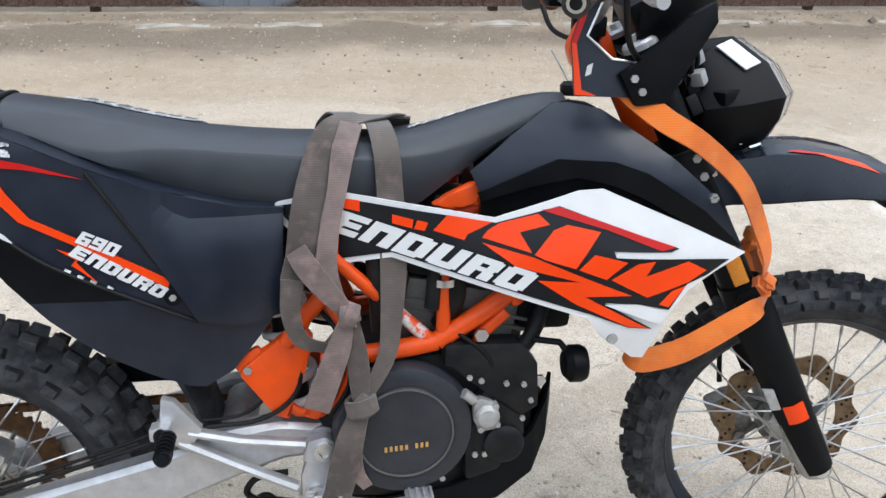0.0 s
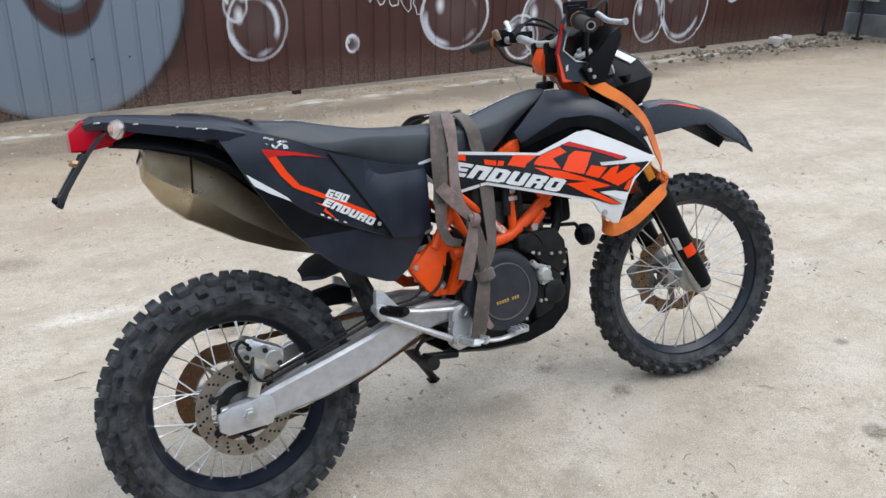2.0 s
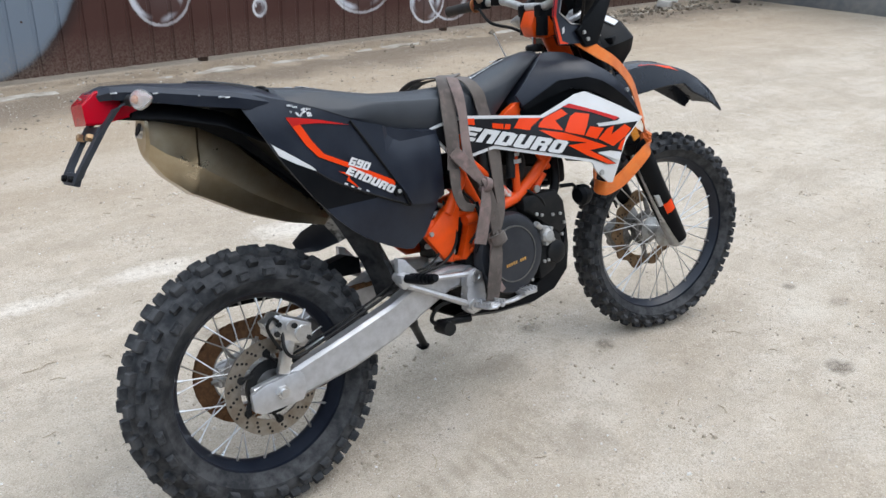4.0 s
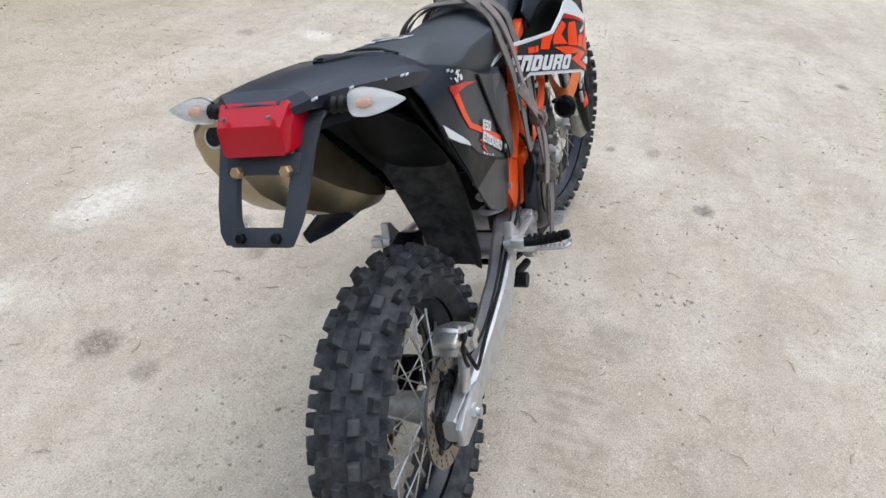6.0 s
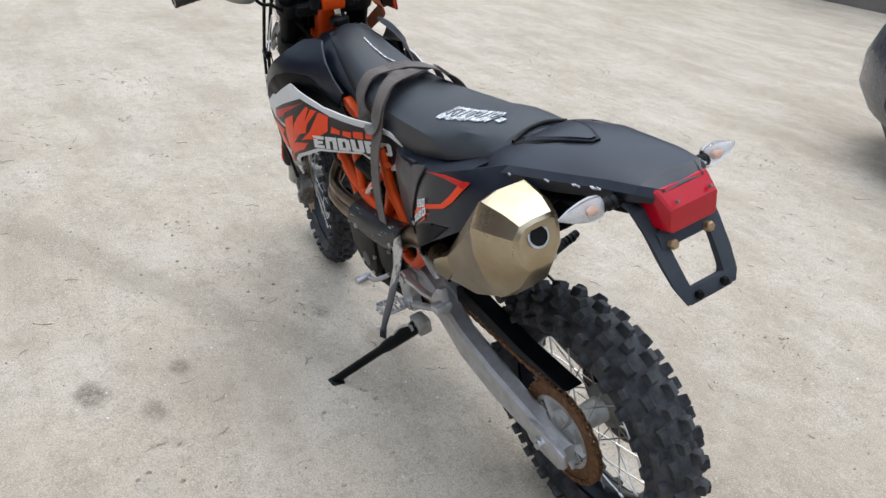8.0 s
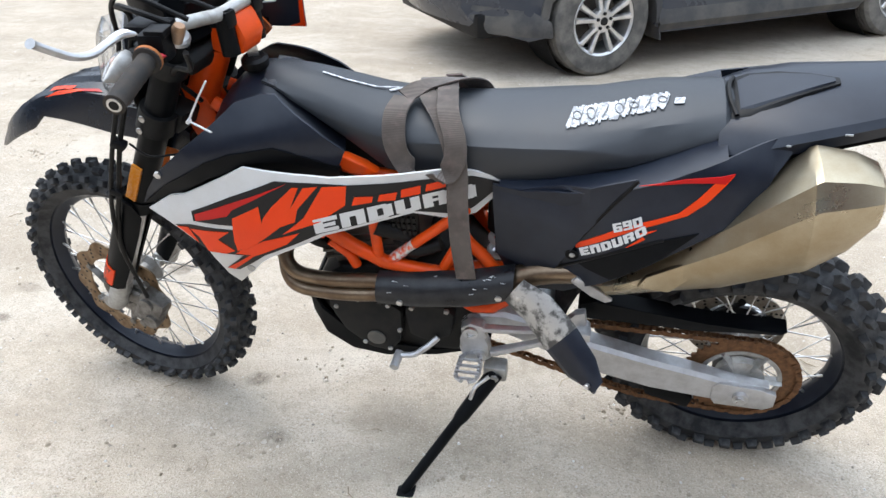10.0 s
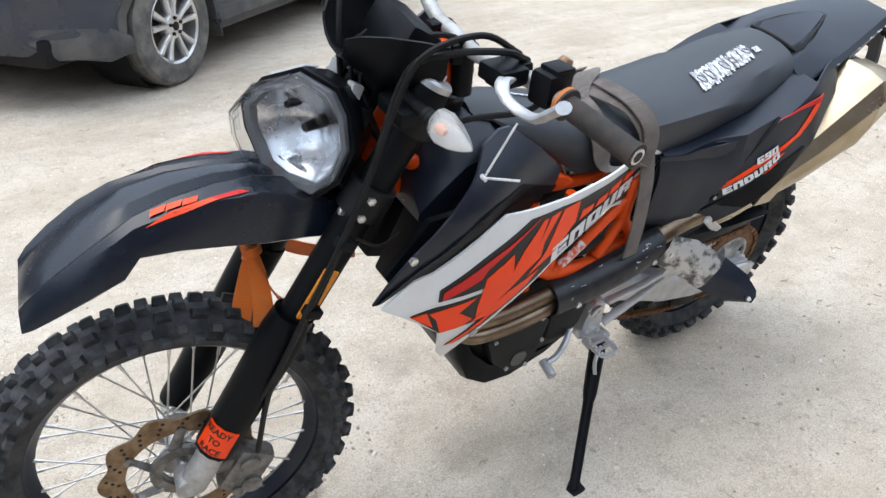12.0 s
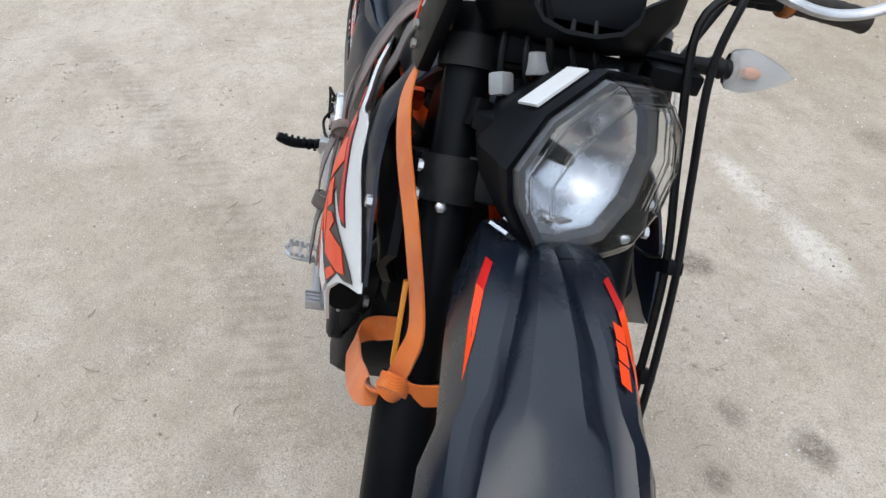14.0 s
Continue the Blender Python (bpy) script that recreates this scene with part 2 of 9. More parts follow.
def prism(bm, poly, a, b, bev=0.0, axis="y", taper=1.0):
    """A polygon of (x, z) carried from y = a to y = b (or, axis z, of (x, y) from z = a to b)."""
    b2 = bmesh.new()
    cx, cz = sum(p[0] for p in poly) / len(poly), sum(p[1] for p in poly) / len(poly)
    put = (lambda u, v, w: (u, w, v)) if axis == "y" else ((lambda u, v, w: (u, v, w)) if axis == "z" else (lambda u, v, w: (w, u, v)))
    skin(b2, [[put(u, v, a) for u, v in poly], [put(cx + (u - cx) * taper, cz + (v - cz) * taper, b) for u, v in poly]])
    if bev:
        bmesh.ops.bevel(b2, geom=b2.edges[:], offset=bev, segments=2, affect="EDGES", profile=0.6)
    return merge(bm, b2)


def revolve(bm, prof, c, axis="y", n=32, closed=True):
    """Turns a profile of (radius, way along the axis) about an axis through c."""
    rings = []
    for k in range(n):
        a = 2 * math.pi * k / n
        ca, sa = math.cos(a), math.sin(a)
        if axis == "y":
            rings.append([(c[0] + r * ca, c[1] + w, c[2] + r * sa) for r, w in prof])
        elif axis == "x":
            rings.append([(c[0] + w, c[1] + r * ca, c[2] + r * sa) for r, w in prof])
        else:
            rings.append([(c[0] + r * ca, c[1] + r * sa, c[2] + w) for r, w in prof])
    vs = [[bm.verts.new(q) for q in r] for r in rings]
    m = len(prof)
    for k in range(n):
        a, b = vs[k], vs[(k + 1) % n]
        for i in range(m if closed else m - 1):
            j = (i + 1) % m
            bm.faces.new((a[i], a[j], b[j], b[i]))
    return bm


def sheet(poly, fy, side, off=0.0, th=0.003, step=0.03, bm=None):
    """A panel: the polygon of (x, z) laid on the surface |y| = fy(x, z), on that side, off metres proud and th thick."""
    b2 = bmesh.new()
    b2.faces.new([b2.verts.new((x, 0, z)) for x, z in poly])
    xs, zs = [p[0] for p in poly], [p[1] for p in poly]
    for lo, hi, nrm in ((min(xs), max(xs), (1, 0, 0)), (min(zs), max(zs), (0, 0, 1))):
        q = math.ceil(lo / step) * step
        while q < hi - 1e-5:
            bmesh.ops.bisect_plane(b2, geom=b2.verts[:] + b2.edges[:] + b2.faces[:], plane_co=(q * nrm[0], 0, q * nrm[2]), plane_no=nrm)
            q += step
    bmesh.ops.remove_doubles(b2, verts=b2.verts, dist=0.0002)
    bmesh.ops.triangulate(b2, faces=b2.faces[:])
    front = [(v, v.co.x, v.co.z) for v in b2.verts]
    if th:
        r = bmesh.ops.extrude_face_region(b2, geom=b2.faces[:])
        for g in r["geom"]:
            if isinstance(g, bmesh.types.BMVert):
                g.co.y = side * (fy(g.co.x, g.co.z) + off - th)
    for v, x, z in front:
        v.co.y = side * (fy(x, z) + off)
    return b2 if bm is None else merge(bm, b2)


def ribbon(bm, pts, wide, width, th=0.003, n=6):
    """A flat strap along the points; wide gives the way across it, one a point."""
    p = curve(pts, n)
    w = curve(wide, n)
    ws = width if isinstance(width, (list, tuple)) else [width] * len(pts)
    ww = [q.x for q in curve([(x, 0, 0) for x in ws], n)]
    rings = []
    for i, q in enumerate(p):
        d = (p[min(i + 1, len(p) - 1)] - p[max(i - 1, 0)]).normalized()
        s = w[i] - d * w[i].dot(d)
        s.normalize()
        u = d.cross(s)
        a = ww[i] / 2
        rings.append([q + s * a + u * th * 0.2, q + s * a * 0.96 + u * th / 2, q - s * a * 0.96 + u * th / 2, q - s * a + u * th * 0.2,
                      q - s * a - u * th * 0.2, q - s * a * 0.96 - u * th / 2, q + s * a * 0.96 - u * th / 2, q + s * a - u * th * 0.2])
    return skin(bm, rings)


def lettering(text, size, bold=0.0):
    """The built-in font as a flat mesh in x, y."""
    cu = bpy.data.curves.new("lettering", "FONT")
    cu.body, cu.size, cu.offset, cu.resolution_u = text, size, bold, 3
    ob = bpy.data.objects.new("lettering", cu)
    scene.collection.objects.link(ob)
    bpy.context.view_layer.update()
    me = bpy.data.meshes.new_from_object(ob.evaluated_get(bpy.context.evaluated_depsgraph_get()))
    bm = bmesh.new()
    bm.from_mesh(me)
    bpy.data.objects.remove(ob)
    bpy.data.curves.remove(cu)
    bpy.data.meshes.remove(me)
    return bm


# squared-off heavy letters, each of a few bars (x0, y0, x1, y1) in a cell of 1 by 1
BLOCKS = {
    "E": ((0, 0, 0.40, 1), (0.40, 0, 1, 0.27), (0.40, 0.38, 0.9, 0.62), (0.40, 0.73, 1, 1)),
    "N": ((0, 0, 0.37, 1), (0.63, 0, 1, 1), (0.37, 0.66, 0.63, 1)),
    "D": ((0, 0, 0.38, 1), (0.62, 0.08, 1, 0.92), (0.38, 0, 0.80, 0.25), (0.38, 0.75, 0.80, 1)),
    "U": ((0, 0.06, 0.38, 1), (0.62, 0.06, 1, 1), (0.12, 0, 0.88, 0.27)),
    "R": ((0, 0, 0.38, 1), (0.38, 0.73, 0.9, 1), (0.62, 0.5, 1, 0.94), (0.38, 0.36, 0.92, 0.56), (0.60, 0, 0.98, 0.36)),
    "O": ((0, 0.08, 0.37, 0.92), (0.63, 0.08, 1, 0.92), (0.12, 0, 0.88, 0.26), (0.12, 0.74, 0.88, 1)),
    "6": ((0, 0, 0.38, 1), (0.38, 0, 1, 0.24), (0.38, 0.40, 1, 0.62), (0.64, 0.24, 1, 0.40), (0.38, 0.77, 1, 1)),
    "9": ((0.62, 0, 1, 1), (0, 0, 0.62, 0.23), (0, 0.38, 0.62, 0.60), (0, 0.60, 0.36, 0.76), (0, 0.76, 0.62, 1)),
    "0": ((0, 0, 0.37, 1), (0.63, 0, 1, 1), (0.37, 0, 0.63, 0.25), (0.37, 0.75, 0.63, 1)),
}


def block_words(text):
    """Heavy squared letters as a flat mesh in x, y, cut up so that it can follow a curved surface."""
    bm = bmesh.new()
    for i, ch in enumerate(text):
        for x0, y0, x1, y1 in BLOCKS[ch]:
            n = 2 if x1 - x0 > 0.45 else 1
            for k in range(n):
                a, b = x0 + (x1 - x0) * k / n, x0 + (x1 - x0) * (k + 1) / n
                bm.faces.new([bm.verts.new((i * 1.12 + x, y, 0)) for x, y in ((a, y0), (b, y0), (b, y1), (a, y1))])
    return bm


def words_on(text, a, b, height, fy, side, off, shear=0.15):
    """Lettering that runs from a to b, points of (x, z), on the surface |y| = fy."""
    bm = block_words(text)
    bmesh.ops.triangulate(bm, faces=bm.faces[:])
    xs, ys = [v.co.x for v in bm.verts], [v.co.y for v in bm.verts]
    x0, x1, y0, y1 = min(xs), max(xs), min(ys), max(ys)
    d = V((b[0] - a[0], b[1] - a[1]))
    up = V((-d.y, d.x)).normalized() * (1 if d.x > 0 else -1)
    for v in bm.verts:
        u, w = (v.co.x - x0) / (x1 - x0), (v.co.y - y0) / (y1 - y0)
        q = V(a) + d * u + up * (w * height) + d.normalized() * shear * w * height
        v.co = (q.x, side * (fy(q.x, q.y) + off), q.y)
    return bm


def smooth01(t):
    t = max(0.0, min(1.0, t))
    return t * t * (3 - 2 * t)


def along(x, *stops):
    """Linear between the stops (x, value)."""
    if x <= stops[0][0]:
        return stops[0][1]
    for (a, u), (b, v) in zip(stops, stops[1:]):
        if x <= b:
            return u + (v - u) * (x - a) / (b - a)
    return stops[-1][1]


def turned(bm, m):
    bmesh.ops.transform(bm, matrix=m, verts=bm.verts)
    return bm


# ---- the yard: ground, kerb, fence, far building ----
rng = random.Random(5)
FENCE_Y = 5.55
# the fence line runs slightly askew to the motorcycle
YARD = pose(1.128, 5.43, 0, 0, 0, 6.7) @ Matrix.Translation((-1, -FENCE_Y - 0.296, 0))


def ground_height(x, y):
    return 0.012 * noise.noise((x * 0.8, y * 0.8, 0.3)) + 0.004 * noise.noise((x * 4, y * 4, 1.7)) if abs(x) + abs(y) < 40 else 0.0


def ground_material():
    m = Mat("packed_sandy_dirt", (0.424, 0.35, 0.26), 0.95)
    big, mid, fine, grit = m.noise(0.55, 6.0, 0.6), m.noise(3.2, 6.0, 0.65), m.noise(38.0, 5.0, 0.7), m.noise(210.0, 3.0, 0.6)
    col = m.mix(m.ramp(big, (0.36, 0.0), (0.66, 1.0)), (0.567, 0.485, 0.386), (0.445, 0.372, 0.288))
    col = m.mix(m.math("MULTIPLY", m.ramp(mid, (0.45, 0.0), (0.72, 1.0)), 0.55), col, (0.636, 0.565, 0.479))
    col = m.mix(m.math("MULTIPLY", m.ramp(fine, (0.30, 1.0), (0.47, 0.0)), 0.5), col, (0.286, 0.235, 0.181))
    # trodden, crumbly patches between smooth packed ones
    crumb, mott = m.noise(11.0, 7.0, 0.72), m.noise(95.0, 4.0, 0.7)
    col = m.mix(m.math("MULTIPLY", m.ramp(crumb, (0.50, 0.0), (0.66, 1.0)), 0.5), col, (0.334, 0.275, 0.209))
    col = m.mix(m.math("MULTIPLY", m.ramp(crumb, (0.32, 1.0), (0.42, 0.0)), 0.45), col, (0.7, 0.63, 0.539))
    col = m.mix(m.math("MULTIPLY", m.ramp(mott, (0.55, 0.0), (0.68, 1.0)), m.ramp(mid, (0.4, 0.15), (0.6, 0.6))), col, (0.233, 0.19, 0.144))
    # tyre tracks run along the yard
    ruts = m.noise(1.0, 5.0, 0.6, (0.35, 5.0, 1.0))
    col = m.mix(m.math("MULTIPLY", m.ramp(ruts, (0.48, 0.0), (0.66, 1.0)), 0.34), col, (0.366, 0.31, 0.246))
    # pale and brown drifts a step or two across
    drift = m.noise(1.7, 7.0, 0.68, (0.75, 1.3, 1.0))
    col = m.mix(m.math("MULTIPLY", m.ramp(drift, (0.40, 1.0), (0.52, 0.0)), 0.36), col, (0.345, 0.280, 0.208))
    col = m.mix(m.math("MULTIPLY", m.ramp(drift, (0.54, 0.0), (0.68, 1.0)), 0.45), col, (0.63, 0.565, 0.475))
    x, y, z = m.xyz()
    yf = m.math("SUBTRACT", m.math("ADD", y, 0.24), m.math("MULTIPLY", x, 0.1175))
    wob = m.math("MULTIPLY", m.math("SUBTRACT", m.noise(7.0, 5.0, 0.7), 0.5), 0.30)

    fleck = m.ramp(fine, (0.36, 0.35), (0.56, 1.0))

    def blot(cx, cy, rx, ry, tone, strength, soft=0.6):
        a = m.math("POWER", m.math("DIVIDE", m.math("SUBTRACT", x, cx), rx), 2.0)
        b = m.math("POWER", m.math("DIVIDE", m.math("SUBTRACT", y, cy), ry), 2.0)
        d = m.math("ADD", m.math("SQRT", m.math("ADD", a, b)), m.math("MULTIPLY", wob, 5.0))
        near = m.math("DIVIDE", m.math("SUBTRACT", 1.0, d), soft, True)
        return m.mix(m.math("MULTIPLY", m.math("MULTIPLY", near, strength), fleck), col, tone)

    OIL, CHALK = (0.111, 0.088, 0.0651), (0.763, 0.7, 0.614)
    # a single tyre track curving past the stand side
    line = m.math("ADD", m.math("MULTIPLY", m.math("ADD", m.math("MULTIPLY", x, -0.13), 0.25), x), -0.33)
    off = m.math("ADD", m.math("ABSOLUTE", m.math("SUBTRACT", y, line)), m.math("MULTIPLY", wob, 0.25))
    bars = m.math("ADD", m.math("MULTIPLY", m.math("SINE", m.math("MULTIPLY", m.math("ADD", x, m.math("MULTIPLY", wob, 0.12)), 120.0)), 0.18), 0.55)
    stretch = m.math("MULTIPLY", m.ramp(m.math("ADD", m.math("DIVIDE", x, 6.0), 0.5), (0.12, 0.0), (0.22, 1.0)), m.ramp(m.math("ADD", m.math("DIVIDE", x, 6.0), 0.5), (0.60, 1.0), (0.68, 0.0)))
    print_ = m.math("MULTIPLY", m.math("MULTIPLY", m.ramp(off, (0.05, 1.0), (0.13, 0.0)), bars), stretch)
    col = m.mix(m.math("MULTIPLY", print_, m.ramp(m.noise(9.0, 5.0, 0.7), (0.34, 0.0), (0.62, 1.0))), col, (0.29, 0.24, 0.18))
    lane = m.math("ADD", m.math("ABSOLUTE", m.math("SUBTRACT", m.math("ADD", y, 0.205), m.math("MULTIPLY", x, 0.605))), m.math("MULTIPLY", wob, 0.3))
    ends = m.math("MULTIPLY", m.ramp(m.math("DIVIDE", x, 4.0), (0.12, 0.0), (0.22, 1.0)), m.ramp(m.math("DIVIDE", x, 4.0), (0.52, 1.0), (0.70, 0.0)))
    col = m.mix(m.math("MULTIPLY", m.math("MULTIPLY", m.ramp(lane, (0.05, 1.0), (0.13, 0.0)), ends), 0.4), col, (0.27, 0.225, 0.17))
    for cx, cy, r, s in ((1.87, -0.544, 0.085, 0.8), (2.284, -0.103, 0.055, 0.6), (2.488, -1.521, 0.05, 0.85), (2.051, -1.479, 0.075, 0.7), (3.9, -1.28, 0.08, 0.8),
                         (0.953, 1.042, 0.09, 0.75), (1.90, 1.397, 0.06, 0.8), (1.93, 1.25, 0.05, 0.75), (2.33, -0.30, 0.07, 0.4), (0.214, 1.052, 0.10, 0.7),
                         (0.17, 0.87, 0.065, 0.55), (0.82, 0.90, 0.075, 0.55), (3.3, 1.40, 0.07, 0.65), (2.92, 2.12, 0.12, 0.55), (2.83, 1.25, 0.06, 0.65),
                         (2.48, 1.24, 0.05, 0.55), (-0.5, 2.12, 0.17, 0.5), (1.0, 0.78, 0.06, 0.55), (1.296, 0.026, 0.06, 0.7), (1.146, 0.259, 0.07, 0.7), (0.87, 0.12, 0.17, 0.32), (0.82, -0.30, 0.16, 0.25), (0.40, -0.55, 0.2, 0.22)):
        col = blot(cx, cy, r * 0.85, r * 0.65, OIL, s)
    for cx, cy, rx, ry, s in ((0.87, 1.55, 0.26, 0.12, 0.75), (2.11, 1.63, 0.16, 0.07, 0.6), (3.07, 1.75, 0.13, 0.13, 0.75), (0.20, 1.46, 0.26, 0.08, 0.7), (-0.27, 1.42, 0.24, 0.07, 0.7), (-2.03, 1.35, 0.3, 0.08, 0.7),
                              (0.4, 2.9, 1.2, 0.25, 0.4)):
        col = blot(cx, cy, rx, ry, CHALK, s)

    col = m.mix(m.math("MULTIPLY", m.ramp(m.math("DIVIDE", yf, 10.0), (0.17, 0.0), (0.36, 1.0)), 0.55), col, (0.382, 0.285, 0.186))
    # a darker, gravelly belt before the kerb, sand behind it
    yy = m.math("ADD", yf, m.math("MULTIPLY", m.math("SUBTRACT", m.noise(1.6, 5.0), 0.5), 1.1))
    belt = m.math("MULTIPLY", m.ramp(m.math("DIVIDE", yy, 10.0), (0.40, 0.0), (0.445, 1.0)), m.ramp(m.math("DIVIDE", yy, 10.0), (0.475, 1.0), (0.49, 0.0)))
    col = m.mix(m.math("MULTIPLY", belt, 0.75), col, (0.154, 0.12, 0.0884))
    col = m.mix(m.math("MULTIPLY", m.ramp(grit, (0.34, 1.0), (0.46, 0.0)), 0.48), col, (0.17, 0.135, 0.0977))
    col = m.mix(m.math("MULTIPLY", m.ramp(grit, (0.58, 0.0), (0.68, 1.0)), 0.50), col, (0.784, 0.71, 0.605))
    back = m.ramp(m.math("DIVIDE", yy, 10.0), (0.485, 0.0), (0.50, 1.0))
    col = m.mix(m.math("MULTIPLY", back, m.ramp(m.noise(4.0, 6.0, 0.7), (0.3, 0.85), (0.7, 0.35))), col, (0.19, 0.145, 0.10))
    m.color(col)
    m.bump(m.mix(0.5, m.mix(0.4, fine, crumb), grit), 0.9, 0.011)
    return m.m


def build_ground():
    xs = [-600, -120, -40, -14] + [-8 + 0.16 * i for i in range(126)] + [16, 24, 60, 150, 700]
    ys = [-600, -120, -40, -14] + [-8 + 0.16 * i for i in range(92)] + [9, 14, 40, 120, 600]
    bm = bmesh.new()
    g = [[bm.verts.new((x, y, ground_height(x, y) * (smooth01((abs(y - 5.3 - 0.1175 * x) - 0.1) / 0.5)))) for y in ys] for x in xs]
    for i in range(len(xs) - 1):
        for j in range(len(ys) - 1):
            bm.faces.new((g[i][j], g[i + 1][j], g[i + 1][j + 1], g[i][j + 1]))
    return tagged(part("ground", bm, ground_material(), sharp=180), "dusty beige packed dirt yard with dark oil spots", "ground", kind="structure")


ground = build_ground()


def stones(name, count, area, size, tones, label):
    """Loose grit: many small broken stones in one mesh."""
    m = Mat(name + "_stone", tones[0], 0.9)
    geo = m.nt.nodes.new("ShaderNodeNewGeometry")
    m.color(m.mix(0.25, m.ramp(geo.outputs["Random Per Island"], (0.0, tones[0]), (0.55, tones[1]), (1.0, tones[2])), m.noise(120.0), "OVERLAY"))
    verts, faces = [], []
    for _ in range(count):
        x, y = area(rng)
        r = size * (0.35 + rng.random() ** 3 * 1.6)
        a0, z = rng.random() * 6.28, ground_height(x, y)
        base = len(verts)
        for k in range(5):
            a = a0 + k * 1.257 + rng.uniform(-0.3, 0.3)
            q = r * rng.uniform(0.7, 1.15)
            verts.append((x + q * math.cos(a), y + q * math.sin(a), z - 0.002))
        for k in range(3):
            a = a0 + k * 2.09 + rng.uniform(-0.4, 0.4)
            q = r * rng.uniform(0.35, 0.65)
            verts.append((x + q * math.cos(a), y + q * math.sin(a), z + r * rng.uniform(0.45, 0.8)))
        for f in ((0, 1, 5), (1, 6, 5), (1, 2, 6), (2, 3, 6), (3, 7, 6), (3, 4, 7), (4, 0, 5), (4, 5, 7), (5, 6, 7)):
            faces.append([base + i for i in f])
    me = bpy.data.meshes.new(name)
    me.from_pydata(verts, [], faces)
    me.materials.append(m.m)
    return tagged(new(name, me), label, "gravel", kind="stuff")


PALE = ((0.26, 0.22, 0.18), (0.48, 0.43, 0.37), (0.74, 0.72, 0.68))
DARKER = ((0.16, 0.132, 0.10), (0.28, 0.235, 0.185), (0.52, 0.49, 0.44))
stones("grit", 26000, lambda r: (r.uniform(-2.5, 5.5), r.uniform(-3.6, 4.6)), 0.0034, PALE, "scattered pale grit lying on the dirt")
stones("gravel", 5200, lambda r: tuple((YARD @ V((r.uniform(-4, 10.5), r.gauss(4.5, 0.45) if r.random() < 0.6 else r.uniform(5.2, 5.52), 0)))[:2]), 0.0072, DARKER, "loose gravel in the dark soil before the kerb")
CLUMPS = [(rng.uniform(-2.5, 4.5), rng.uniform(-3.4, 4.0), rng.uniform(0.03, 0.16)) for _ in range(130)]


def clumped(r):
    x, y, w = CLUMPS[r.randrange(len(CLUMPS))]
    return r.gauss(x, w), r.gauss(y, w * 0.7)


stones("chips", 5200, clumped, 0.0052, ((0.32, 0.265, 0.20), (0.44, 0.38, 0.30), (0.66, 0.60, 0.52)), "dark crumbs of soil on the dirt")


def build_litter():
    """Dry twigs and straws strewn over the dirt."""
    bm = bmesh.new()
    for _ in range(600):
        x, y, a, l = rng.uniform(-2.5, 4.5), rng.uniform(-3, 4.6), rng.random() * 6.28, rng.uniform(0.015, 0.06)
        z = ground_height(x, y) + 0.003
        d = V((math.cos(a), math.sin(a), 0)) * l
        tube(bm, [(x, y, z), V((x, y, z + 0.002)) + d * 0.5 + V((-d.y, d.x, 0)) * 0.15, V((x, y, z)) + d], 0.0013, 4)
    return tagged(part("twigs", bm, worn("dry_straw", (0.22, 0.17, 0.11), (0.45, 0.38, 0.26), (0.8, 0.9), amount=0.8), doubles=False), "dry twigs and straw bits on the dirt", "twigs", kind="stuff")


build_litter()


def build_kerb():
    """A worn concrete edging, almost level with the dirt, in lengths of a metre."""
    mat = worn("worn_concrete", (0.50, 0.46, 0.40), (0.27, 0.23, 0.18), (0.85, 0.95), scale=7.0, amount=0.8, grain=120.0, bump=0.6)
    top = None
    for i in range(17):
        bm = bmesh.new()
        x, l = -5 + i * 1.0, 0.975
        rows = []
        for k in range(9):
            u = x + l * k / 8
            e, f, h = 0.05 * noise.noise((u * 3, 3, 0)), 0.05 * noise.noise((u * 3, 9, 0)), 0.001 + 0.026 * noise.noise((u * 2.5, 5, 0))
            rows.append([(u, 4.76 + e, -0.05), (u, 4.76 + e, h - 0.004), (u, 4.772 + e, h), (u, 4.855 + f, h), (u, 4.87 + f, h - 0.004), (u, 4.87 + f, -0.05)])
        skin(bm, rows)
        if top is None:
            top = new("kerb")
            top.matrix_world = YARD @ Matrix.Translation((0, 0.36, 0))
            tagged(top, "low worn concrete kerb half sunk in dirt", "kerb", kind="structure")
        part("kerb_stone", bm, mat, top)
    return top


build_kerb()


